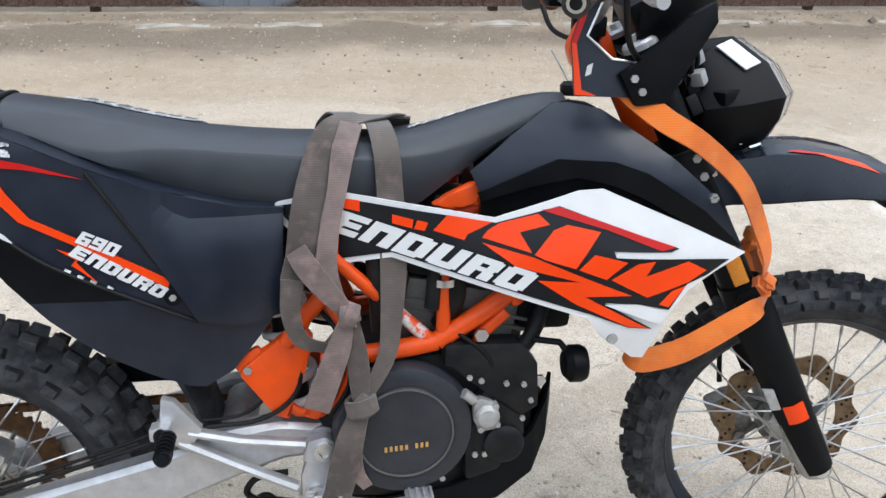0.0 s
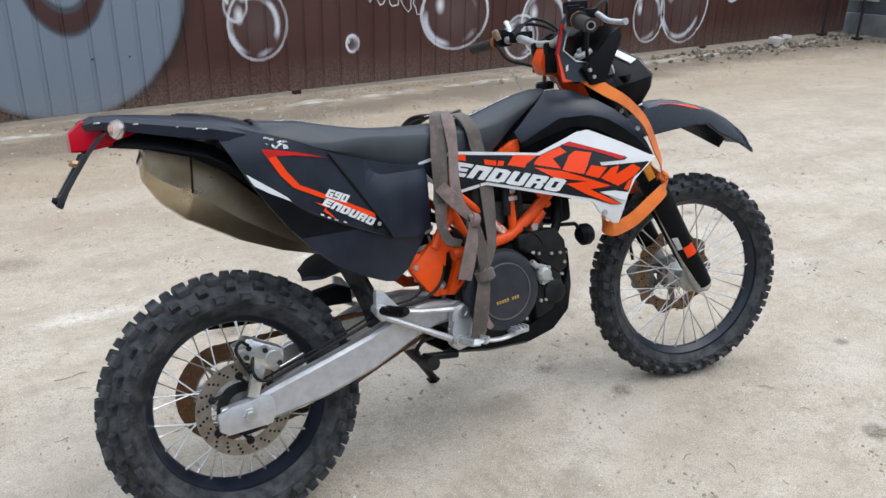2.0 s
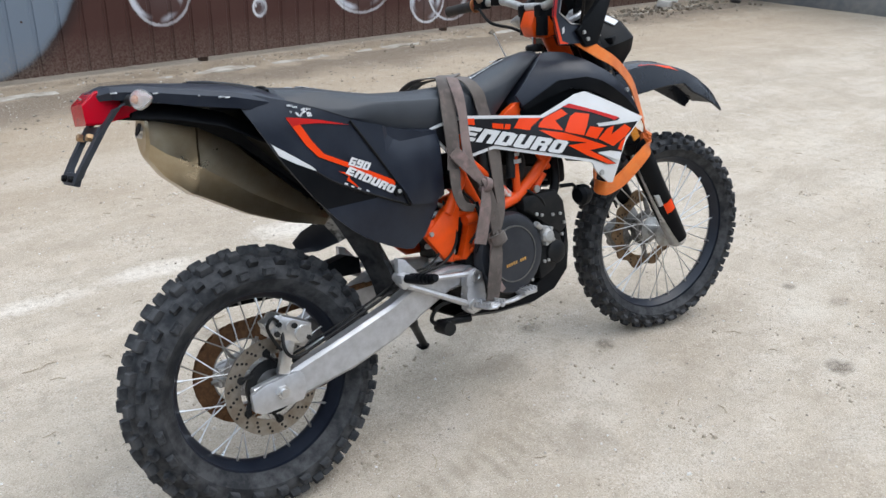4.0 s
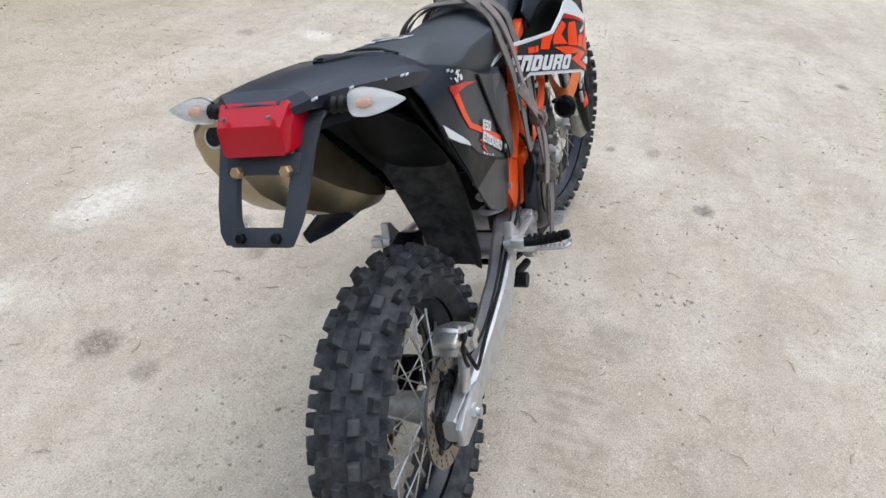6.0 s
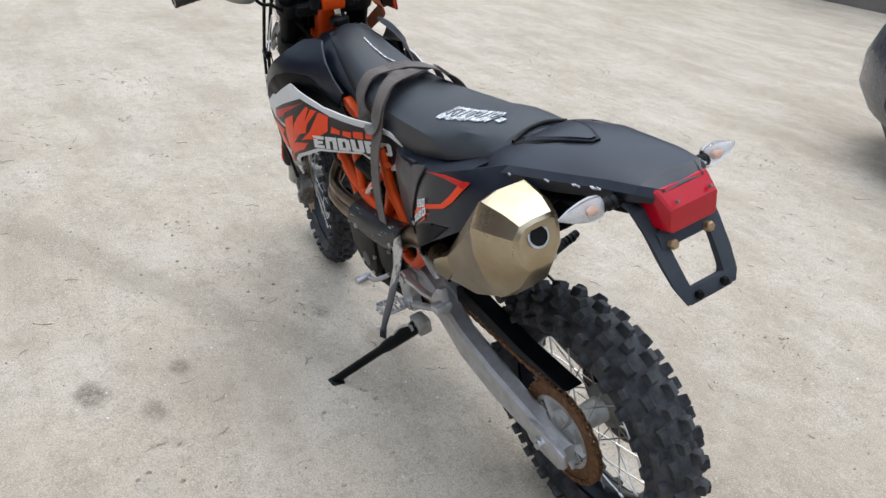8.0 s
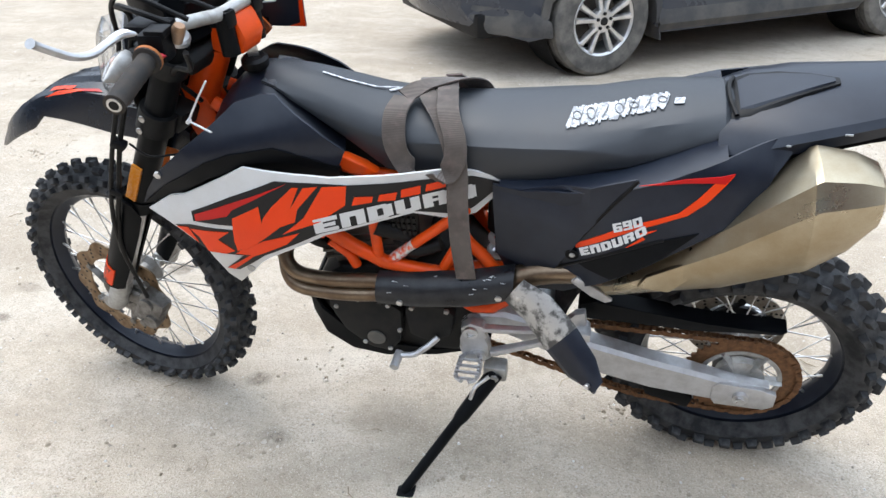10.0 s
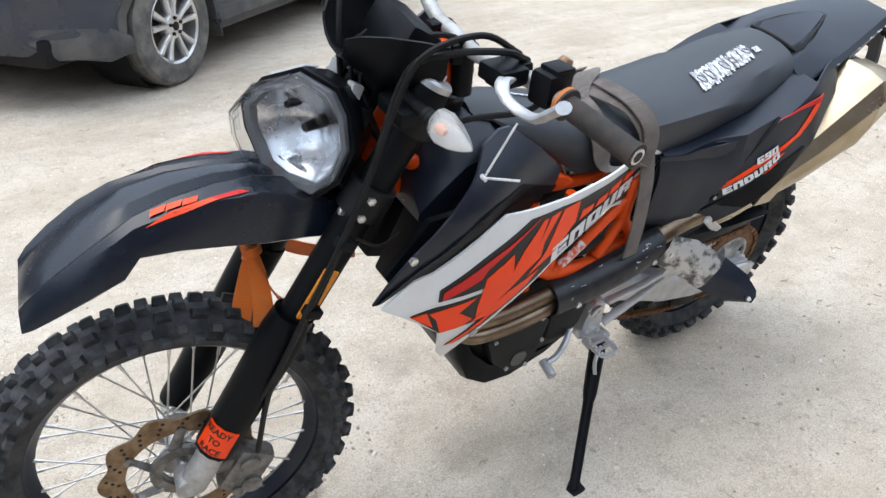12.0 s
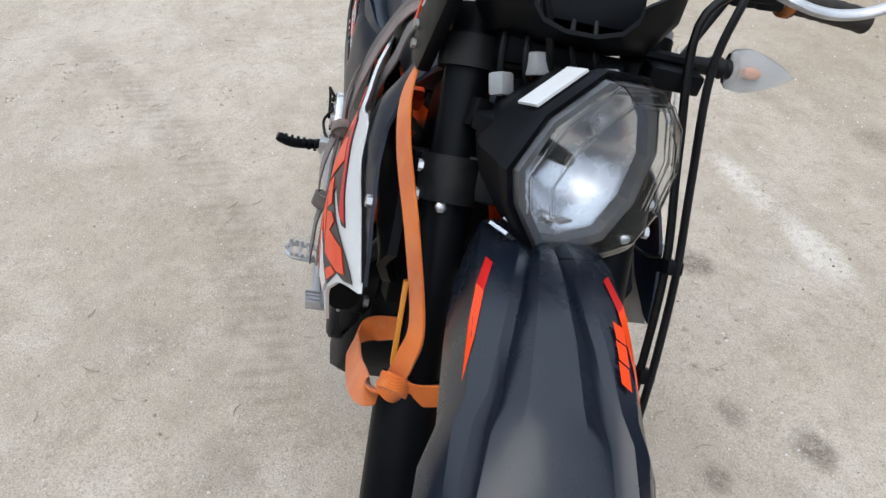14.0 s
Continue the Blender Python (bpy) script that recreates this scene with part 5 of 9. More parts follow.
# hoses and clamps in the frame's openings
for pts, r, mat in (([(0.72, -0.12, 0.60), (0.71, -0.13, 0.66), (0.70, -0.125, 0.74), (0.72, -0.10, 0.82)], 0.014, CABLE), ([(0.80, -0.10, 0.66), (0.82, -0.125, 0.72), (0.81, -0.12, 0.79)], 0.018, CABLE),
                    ([(0.88, -0.13, 0.60), (0.93, -0.13, 0.62), (0.96, -0.12, 0.66), (0.98, -0.1, 0.72)], 0.014, CABLE), ([(0.89, -0.14, 0.57), (0.87, -0.15, 0.62), (0.82, -0.14, 0.66)], 0.004, CABLE),
                    ([(0.60, -0.14, 0.55), (0.635, -0.15, 0.60), (0.63, -0.14, 0.66), (0.60, -0.12, 0.70)], 0.004, CABLE), ([(0.615, -0.14, 0.52), (0.645, -0.15, 0.58), (0.64, -0.14, 0.66)], 0.004, CABLE),
                    ([(0.76, 0.10, 0.69), (0.72, 0.125, 0.68), (0.66, 0.12, 0.70)], 0.016, CABLE), ([(0.92, 0.11, 0.66), (0.95, 0.13, 0.70), (0.97, 0.12, 0.76)], 0.014, CABLE),
                    ([(0.69, 0.10, 0.80), (0.74, 0.128, 0.80), (0.80, 0.12, 0.82)], 0.005, CABLE)):
    bm = bmesh.new()
    tube(bm, curve(pts), r, 10)
    part("hose", bm, mat, engine)
bm = bmesh.new()
revolve(bm, [(0.0185, -0.006), (0.0205, -0.006), (0.0205, 0.006), (0.0185, 0.006)], (0.80, -0.128, 0.745), "z", 16)
revolve(bm, [(0.0145, -0.005), (0.0165, -0.005), (0.0165, 0.005), (0.0145, 0.005)], (0.80, -0.128, 0.765), "z", 16)
part("hose_clamp", bm, STEEL, engine)
# left cases
bm = bmesh.new()
prism(bm, [(0.76, 0.50), (0.77, 0.40), (0.80, 0.355), (0.85, 0.365), (0.905, 0.42), (0.935, 0.50), (0.925, 0.525), (0.86, 0.54), (0.79, 0.53)], 0.11, 0.150, 0.008)
part("alternator_cover", bm, ENGINE, engine, "dusty black alternator cover")
bm = bmesh.new()
prism(bm, [(0.64, 0.50), (0.65, 0.43), (0.70, 0.40), (0.75, 0.42), (0.755, 0.50), (0.74, 0.53), (0.67, 0.535)], 0.11, 0.145, 0.010)
part("sprocket_cover", bm, ENGINE, engine)
bm = bmesh.new()
revolve(bm, [(0.0, 0.150), (0.022, 0.150), (0.022, 0.154), (0.0, 0.155)], (0.83, 0, 0.405), "y", 20, closed=False)
part("case_plug", bm, CASE, engine)
for x, z in ((0.915, 0.50), (0.86, 0.53), (0.79, 0.52), (0.77, 0.44), (0.80, 0.37), (0.86, 0.385), (0.655, 0.52), (0.735, 0.52)):
    bolt("case_bolt", (x, 0.151, z), 0.006, engine, ALU_DULL)
# radiator and its dark side
bm = bmesh.new()
box(bm, (1.10, -0.075, 0.80), (0.05, 0.12, 0.22), Matrix.Rotation(radians(-20), 4, "Y"), 0.006)
box(bm, (1.10, 0.075, 0.80), (0.05, 0.12, 0.22), Matrix.Rotation(radians(-20), 4, "Y"), 0.006)
box(bm, (0.98, 0, 0.68), (0.10, 0.2, 0.08), None, 0.02)
part("radiator", bm, MATTE, bike, "black radiator behind the fork")
# horn on its bracket
bm = bmesh.new()
tube(bm, [(0.95, -0.15, 0.645), (0.99, -0.16, 0.642), (1.0, -0.165, 0.63)], 0.006, 8)
revolve(bm, [(0.0, 0.020), (0.028, 0.020), (0.032, 0.012), (0.032, -0.006), (0.022, -0.016), (0.0, -0.018)], (1.012, -0.170, 0.607), "x", 24, closed=False)
part("horn", bm, MATTE, bike, "small round black horn")

# skid plate
bm = bmesh.new()
rings = []
for x, zb, w, h in ((0.585, 0.325, 0.09, 0.022), (0.70, 0.310, 0.115, 0.03), (0.82, 0.308, 0.132, 0.055), (0.90, 0.328, 0.138, 0.075), (0.960, 0.375, 0.136, 0.095), (0.985, 0.44, 0.125, 0.085), (0.994, 0.50, 0.11, 0.065)):
    q = 0.010
    rings.append([(x, -w, zb + h), (x, -w, zb + 0.012), (x, -w + 0.022, zb), (x, w - 0.022, zb), (x, w, zb + 0.012), (x, w, zb + h), (x - 0.004, w - 0.006, zb + h), (x - q, w - 0.028, zb + q), (x - q, -w + 0.028, zb + q), (x - 0.004, -w + 0.006, zb + h)])
skin(bm, rings)
part("skid_plate", bm, MATTE, bike, "black plastic skid plate")
for p in ((0.972, -0.118, 0.555), (0.90, -0.125, 0.40)):
    bolt("skid_bolt", p, 0.011, bike)
bolt("lower_bolt", (0.862, -0.142, 0.653), 0.012, bike)
bolt("lower_bolt", (0.944, -0.125, 0.640), 0.009, bike)

# exhaust ----------------------------------------------------------------
bm = bmesh.new()
for dz, y in ((0.016, 0.0), (-0.015, 0.010)):
    tube(bm, curve([(0.93, 0.02, 0.74 + dz), (1.0, 0.05, 0.70 + dz), (1.035, 0.09, 0.63 + dz), (1.01, 0.135 + y, 0.58 + dz), (0.93, 0.150 + y, 0.572 + dz), (0.80, 0.152 + y, 0.584 + dz), (0.68, 0.150, 0.60 + dz * 0.5)]), 0.0175, 12)
exhaust = part("header_pipe", bm, PIPE, bike, "twin browned steel header pipes")
bm = bmesh.new()
tube(bm, curve([(0.70, 0.15, 0.60), (0.60, 0.15, 0.615), (0.52, 0.15, 0.64), (0.45, 0.15, 0.672), (0.38, 0.155, 0.690), (0.32, 0.165, 0.70)]), [0.03] * 13 + [0.026] * 18, 14)
part("link_pipe", bm, PIPE, exhaust)
bm = bmesh.new()
rings = []
for x, z, r in ((0.800, 0.585, 0.040), (0.70, 0.592, 0.043), (0.60, 0.610, 0.044), (0.53, 0.632, 0.043), (0.50, 0.645, 0.040)):
    c = V((x, 0.152, z))
    o = [(math.cos(radians(a)), math.sin(radians(a))) for a in range(-75, 106, 18)]
    rings.append([c + V((0, q * r, p * r)) for q, p in o] + [c + V((0, q * (r - 0.004), p * (r - 0.004))) for q, p in o[::-1]])
skin(bm, rings)
shield = part("heat_shield", bm, SCRATCHED, exhaust, "scratched black exhaust heat shield")
r6 = random.Random(6)
bm = bmesh.new()
for i in range(13):
    x = r6.choice((0.54, 0.58, 0.68, 0.755)) + r6.uniform(-0.03, 0.03)
    a = radians(r6.uniform(10, 80))
    r, zc = 0.0446, along(x, (0.50, 0.645), (0.53, 0.632), (0.60, 0.610), (0.70, 0.592), (0.80, 0.585))
    box(bm, (x, 0.152 + r * math.sin(a), zc + r * math.cos(a)), (r6.uniform(0.004, 0.014), 0.0012, r6.uniform(0.0008, 0.0018)), Matrix.Rotation(-a, 4, "X") @ Matrix.Rotation(r6.uniform(-0.7, 0.7), 4, "Y") @ Matrix.Rotation(radians(90), 4, "X"))
tagged(part("scratches", bm, PAINT_WHITE, shield, doubles=False), "pale scratches", kind="stuff")
for p in ((0.745, 0.196, 0.583), (0.530, 0.195, 0.628)):
    bolt("shield_screw", p, 0.0075, shield)
# bent heel guard hanging off the pipe
heel_path = [V((0.505, 0.195, 0.646)), V((0.455, 0.222, 0.630)), V((0.40, 0.272, 0.598)), V((0.355, 0.318, 0.572)), V((0.318, 0.350, 0.556))]
acr = [V((-0.038, 0.0, 0.068)), V((-0.050, 0.0, 0.080)), V((-0.056, 0.0, 0.080)), V((-0.048, 0.0, 0.070)), V((-0.010, 0.0, 0.036))]
bm = bmesh.new()
rings = []
for p, a in zip(heel_path[:3], acr[:3]):
    u = V((0.4, 0.6, 0.3)).normalized() * 0.003
    b2 = V((-0.3, -0.5, 0)).normalized() * 0.012
    rings.append([p + a * 0.5 + b2, p + a * 0.25, p - a * 0.25, p - a * 0.5 + b2, p - a * 0.5 + b2 - u, p - a * 0.25 - u, p + a * 0.25 - u, p + a * 0.5 + b2 - u])
skin(bm, rings)
heel = part("heel_guard", bm, BARE, bike, "bent scraped metal heel guard")
bm = bmesh.new()
rings = []
for p, a in zip(heel_path[2:], acr[2:]):
    u = V((0.4, 0.6, 0.3)).normalized() * 0.003
    b2 = V((-0.3, -0.5, 0)).normalized() * 0.012
    rings.append([p + a * 0.5 + b2, p + a * 0.25, p - a * 0.25, p - a * 0.5 + b2, p - a * 0.5 + b2 - u, p - a * 0.25 - u, p + a * 0.25 - u, p + a * 0.5 + b2 - u])
skin(bm, rings)
part("guard_blade", bm, BLACK, heel, "black blade of the guard")
bolt("guard_screw", (0.487, 0.202, 0.640), 0.008, heel)
bolt("guard_screw", (0.335, 0.345, 0.562), 0.006, heel, axis=(0.4, 0.8, 0.3))
bm = bmesh.new()
prism(bm, [(0.372, 0.705), (0.385, 0.690), (0.345, 0.655), (0.315, 0.640), (0.300, 0.648), (0.330, 0.672)], 0.178, 0.188, 0.003)
part("silencer_bracket", bm, ALU, exhaust)

# silencer: a five-sided can rising to the tail
bm = bmesh.new()


def can(x, top, low, w):
    """One upright cross-section of the silencer."""
    o = ((-0.72, 1.0), (0.10, 1.02), (0.62, 0.94), (0.98, 0.55), (1.0, 0.10), (0.80, -0.50), (0.45, -0.92), (0.0, -1.0), (-0.52, -0.97), (-0.97, -0.30), (-1.0, 0.35), (-0.95, 0.86))
    tilt = 0.10 * (top - low)
    lift = 0.026 * smooth01((0.26 - x) / 0.24)
    x, top, low = x - 0.5 * lift, top + lift, low + 0.8 * lift
    return [V((x + tilt * (p - 0.2) * 0.5, 0.184 - 0.034 * smooth01((x - 0.0) / 0.25) + q * w, (top + low) / 2 + p * (top - low) / 2)) for q, p in o]


CAN = ((0.345, 0.712, 0.664, 0.025), (0.318, 0.705, 0.645, 0.042), (0.285, 0.722, 0.654, 0.048), (0.22, 0.775, 0.672, 0.055), (0.125, 0.868, 0.706, 0.064), (0.018, 0.980, 0.768, 0.069), (0.012, 0.988, 0.770, 0.072), (0.002, 0.994, 0.776, 0.071), (-0.055, 0.990, 0.828, 0.061), (-0.088, 0.978, 0.880, 0.050), (-0.093, 0.972, 0.892, 0.040))
skin(bm, [can(*q) for q in CAN])
silencer = part("silencer", bm, SILENCER, exhaust, "large heat-tinted steel silencer", sharp=24)
bm = bmesh.new()
o = V((-0.103, 0.185, 0.972))
ax = V((-0.9, 0.0, 0.42)).normalized()
tube(bm, [o - ax * 0.03, o + ax * 0.006], 0.022, 20)
part("outlet", bm, STEEL, silencer)
# black plug in place of the open bore
bm = bmesh.new()
tube(bm, [o - ax * 0.01, o + ax * 0.0075], 0.0175, 20)
part("outlet_plug", bm, CABLE, silencer, "black plug in the outlet's bore")
bm = bmesh.new()
prism(bm, [(0.245, 0.750), (0.26, 0.720), (0.20, 0.715), (0.160, 0.765), (0.155, 0.80), (0.165, 0.802)], 0.204, 0.216, 0.004)
part("silencer_clip", bm, SILENCER, silencer)


# bodywork ----------------------------------------------------------------
def seat_low(x):
    return along(x, (0.105, 1.000), (0.13, 0.997), (0.18, 0.984), (0.245, 0.953), (0.30, 0.930), (0.369, 0.908), (0.457, 0.885), (0.52, 0.876), (0.60, 0.868), (0.70, 0.866), (0.765, 0.872), (0.84, 0.928), (0.985, 1.026), (1.015, 1.035))


def seat_ring(x):
    top = along(x, (0.105, 1.010), (0.14, 1.030), (0.25, 1.016), (0.34, 0.995), (0.44, 0.978), (0.57, 0.972), (0.70, 0.973), (0.78, 0.985), (0.89, 1.018), (0.97, 1.040), (1.015, 1.040))
    low = seat_low(x)
    w = along(x, (0.105, 0.075), (0.15, 0.098), (0.30, 0.116), (0.45, 0.112), (0.60, 0.104), (0.75, 0.096), (0.85, 0.082), (0.95, 0.066), (1.015, 0.05))
    h = top - low
    # a crease runs along the flank: a sloping face above it, an upright skirt below
    cz = along(x, (0.105, 1.000), (0.195, 0.986), (0.276, 0.956), (0.34, 0.966), (0.42, 0.960), (0.54, 0.950), (0.70, 0.944), (0.80, 0.955), (0.89, 0.985), (1.015, 1.036))
    cz = max(low + 0.15 * h, min(top - 0.018 * min(1.0, h / 0.06), cz))
    half = [(0.0, top + 0.006), (w * 0.35, top + 0.004), (w * 0.62, top - 0.002), (w * 0.78, top - 0.008), (w * 0.90, (top - 0.008) * 0.55 + cz * 0.45), (w * 1.02, cz + 0.002), (w * 1.045, cz - 0.004), (w * 1.05, low + 0.25 * (cz - low)), (w * 1.0, low)]
    return [V((x, y, z)) for y, z in half] + [V((x, -y, z)) for y, z in half[:0:-1]]


bm = bmesh.new()
xs = [0.105, 0.115, 0.14, 0.19, 0.25, 0.30, 0.36, 0.42, 0.49, 0.56, 0.63, 0.70, 0.745, 0.765, 0.79, 0.84, 0.89, 0.94, 0.985, 1.008, 1.015]
skin(bm, [seat_ring(x) for x in xs])
seat = part("seat", bm, SEAT, bike, "long black vinyl seat with scuffs", sharp=30)


def seat_top(x, y):
    r = seat_ring(x)
    half = r[:9]
    for a, b in zip(half, half[1:]):
        if a.y <= abs(y) <= b.y:
            t = (abs(y) - a.y) / max(b.y - a.y, 1e-6)
            return a.z + (b.z - a.z) * t
    return half[4].z


def on_seat(name, quads, mat, parent, label, lift_by=0.0):
    """Thin paint on the seat: each stroke a line of (x, y) with a width."""
    bm = bmesh.new()
    for pts, w in quads:
        p = [V((x, y, seat_top(x, y) + 0.002 + lift_by)) for x, y in pts]
        for a, b in zip(p, p[1:]):
            d = (b - a).normalized()
            s = d.cross(V((0, 0, 1))).normalized() * w / 2
            a2, b2 = a - d * w * 0.2, b + d * w * 0.2
            q = [a2 + s, a2 - s, b2 - s, b2 + s]
            lift = V((0, 0, 0.0016))
            vs = [bm.verts.new(v) for v in q + [v + lift for v in q]]
            for f in ((0, 1, 2, 3), (7, 6, 5, 4), (0, 4, 5, 1), (1, 5, 6, 2), (2, 6, 7, 3), (3, 7, 4, 0)):
                bm.faces.new([vs[i] for i in f])
    return part(name, bm, mat, parent, label, doubles=False)


r4 = random.Random(4)
strokes, dark = [], []
for i in range(60):
    k = i / 59
    x = 0.412 - 0.172 * k + r4.uniform(-0.003, 0.003)
    lo, hi = 0.016 - 0.014 * k, 0.070 - 0.026 * k
    y0, y1 = lo + r4.uniform(-0.004, 0.005), hi + r4.uniform(-0.006, 0.005)
    strokes.append(([(x + 0.005, y1), (x + r4.uniform(-0.002, 0.002), (y0 + y1) / 2), (x - 0.005, y0)], r4.uniform(0.0035, 0.0062)))
for i in range(6):
    x = 0.226 - 0.0028 * i
    strokes.append(([(x, 0.036), (x - 0.002, 0.020)], 0.0035))
for i in range(7):
    # loops and uprights of scrawl that cannot be read
    cx, cy, w, h = 0.398 - 0.025 * i, 0.043 - 0.0032 * i, 0.0075, 0.018 - 0.0006 * i
    if i % 3 == 2:
        dark.append(([(cx + 0.004, cy + h), (cx - 0.002, cy), (cx - 0.005, cy - h)], 0.0020))
    else:
        loop = [(cx + w * math.cos(a * 0.785) - 0.15 * h * math.sin(a * 0.785), cy + h * math.sin(a * 0.785) * (1.0 if i % 2 else 0.7)) for a in range(9)]
        dark.append((loop, 0.0017))
        dark.append(([(cx - w, cy + 0.002), (cx - w - 0.003, cy - h)], 0.0018))
tagged(on_seat("smeared_paint", strokes, PAINT_WHITE, seat, ""), "smeared white paint that cannot be read", kind="stuff")
tagged(on_seat("dark_scrawl", dark, worn("grey_scrawl", (0.10, 0.10, 0.105), (0.30, 0.30, 0.30), (0.5, 0.7), scale=120.0, amount=0.7), seat, "", 0.0022), "dark scrawl through the white paint", kind="stuff")
on_seat("paint_tick", [([(0.905, -0.004), (0.86, -0.003), (0.80, -0.010), (0.752, -0.030)], 0.004), ([(0.752, -0.030), (0.772, -0.010)], 0.006)], PAINT_WHITE, seat, "thin white paint tick")


# rear side panels
def right_panel_y(x, z):
    base = along(x, (-0.02, 0.118), (0.06, 0.142), (0.14, 0.158), (0.40, 0.154), (0.48, 0.142), (0.56, 0.118))
    return base - 0.30 * max(0.0, z - 0.965) - 0.10 * max(0.0, 0.72 - z)


def left_panel_y(x, z):
    """The left panel flares out over the silencer."""
    return right_panel_y(x, z) + smooth01((0.46 - x) / 0.22) * (0.022 * smooth01((1.02 - z) / 0.05) + 0.30 * max(0.0, min(0.2, 0.97 - z)))


PANEL_TOP = [(0.548, 0.872), (0.49, 0.876), (0.40, 0.897), (0.340, 0.916), (0.278, 0.938), (0.20, 0.972), (0.13, 0.998), (0.06, 1.022)]
# in these outlines the left ones (1) are shaped to fit the camera's view
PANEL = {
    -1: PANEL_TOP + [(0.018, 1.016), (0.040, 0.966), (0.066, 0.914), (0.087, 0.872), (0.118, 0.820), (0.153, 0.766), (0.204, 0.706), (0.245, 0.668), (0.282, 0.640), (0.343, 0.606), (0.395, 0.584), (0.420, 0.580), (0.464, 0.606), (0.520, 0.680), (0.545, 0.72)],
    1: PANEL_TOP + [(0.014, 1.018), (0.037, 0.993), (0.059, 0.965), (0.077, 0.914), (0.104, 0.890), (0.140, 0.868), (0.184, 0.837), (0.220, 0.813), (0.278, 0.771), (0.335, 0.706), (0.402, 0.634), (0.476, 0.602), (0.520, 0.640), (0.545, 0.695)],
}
# the lower skirt, its shade under a crease painted darker, and the scoop in front of the seam
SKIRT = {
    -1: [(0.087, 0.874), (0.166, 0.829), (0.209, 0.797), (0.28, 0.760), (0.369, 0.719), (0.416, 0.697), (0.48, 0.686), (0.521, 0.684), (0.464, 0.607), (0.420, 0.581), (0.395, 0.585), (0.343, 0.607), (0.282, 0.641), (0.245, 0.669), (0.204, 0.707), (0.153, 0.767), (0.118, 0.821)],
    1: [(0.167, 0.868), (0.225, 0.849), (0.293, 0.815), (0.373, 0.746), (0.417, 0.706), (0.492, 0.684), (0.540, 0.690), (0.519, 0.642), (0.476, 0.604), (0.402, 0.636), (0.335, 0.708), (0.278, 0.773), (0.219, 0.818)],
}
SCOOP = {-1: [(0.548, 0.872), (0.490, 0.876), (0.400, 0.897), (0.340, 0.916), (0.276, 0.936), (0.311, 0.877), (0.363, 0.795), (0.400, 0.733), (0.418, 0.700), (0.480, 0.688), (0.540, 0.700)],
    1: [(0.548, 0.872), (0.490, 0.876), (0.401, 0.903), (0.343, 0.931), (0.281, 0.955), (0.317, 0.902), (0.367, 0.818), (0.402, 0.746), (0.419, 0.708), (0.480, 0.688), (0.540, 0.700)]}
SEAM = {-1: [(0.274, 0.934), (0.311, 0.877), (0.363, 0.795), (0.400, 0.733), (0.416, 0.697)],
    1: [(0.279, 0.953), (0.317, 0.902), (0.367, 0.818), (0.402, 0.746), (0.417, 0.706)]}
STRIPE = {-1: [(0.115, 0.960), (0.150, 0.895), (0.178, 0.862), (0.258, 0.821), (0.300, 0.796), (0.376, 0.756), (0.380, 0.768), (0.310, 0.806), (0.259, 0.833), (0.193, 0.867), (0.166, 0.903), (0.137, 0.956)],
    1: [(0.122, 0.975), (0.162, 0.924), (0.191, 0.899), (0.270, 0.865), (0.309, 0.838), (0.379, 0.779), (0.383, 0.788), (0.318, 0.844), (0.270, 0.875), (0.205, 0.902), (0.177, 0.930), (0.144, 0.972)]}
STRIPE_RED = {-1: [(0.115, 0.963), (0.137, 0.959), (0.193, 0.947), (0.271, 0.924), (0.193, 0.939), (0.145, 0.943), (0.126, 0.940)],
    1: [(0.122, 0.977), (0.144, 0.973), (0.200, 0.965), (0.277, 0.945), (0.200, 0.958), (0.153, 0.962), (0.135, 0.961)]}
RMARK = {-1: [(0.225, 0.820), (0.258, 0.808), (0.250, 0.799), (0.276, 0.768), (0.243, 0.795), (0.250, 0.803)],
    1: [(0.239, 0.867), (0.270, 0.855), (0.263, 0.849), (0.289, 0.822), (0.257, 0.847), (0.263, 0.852)]}


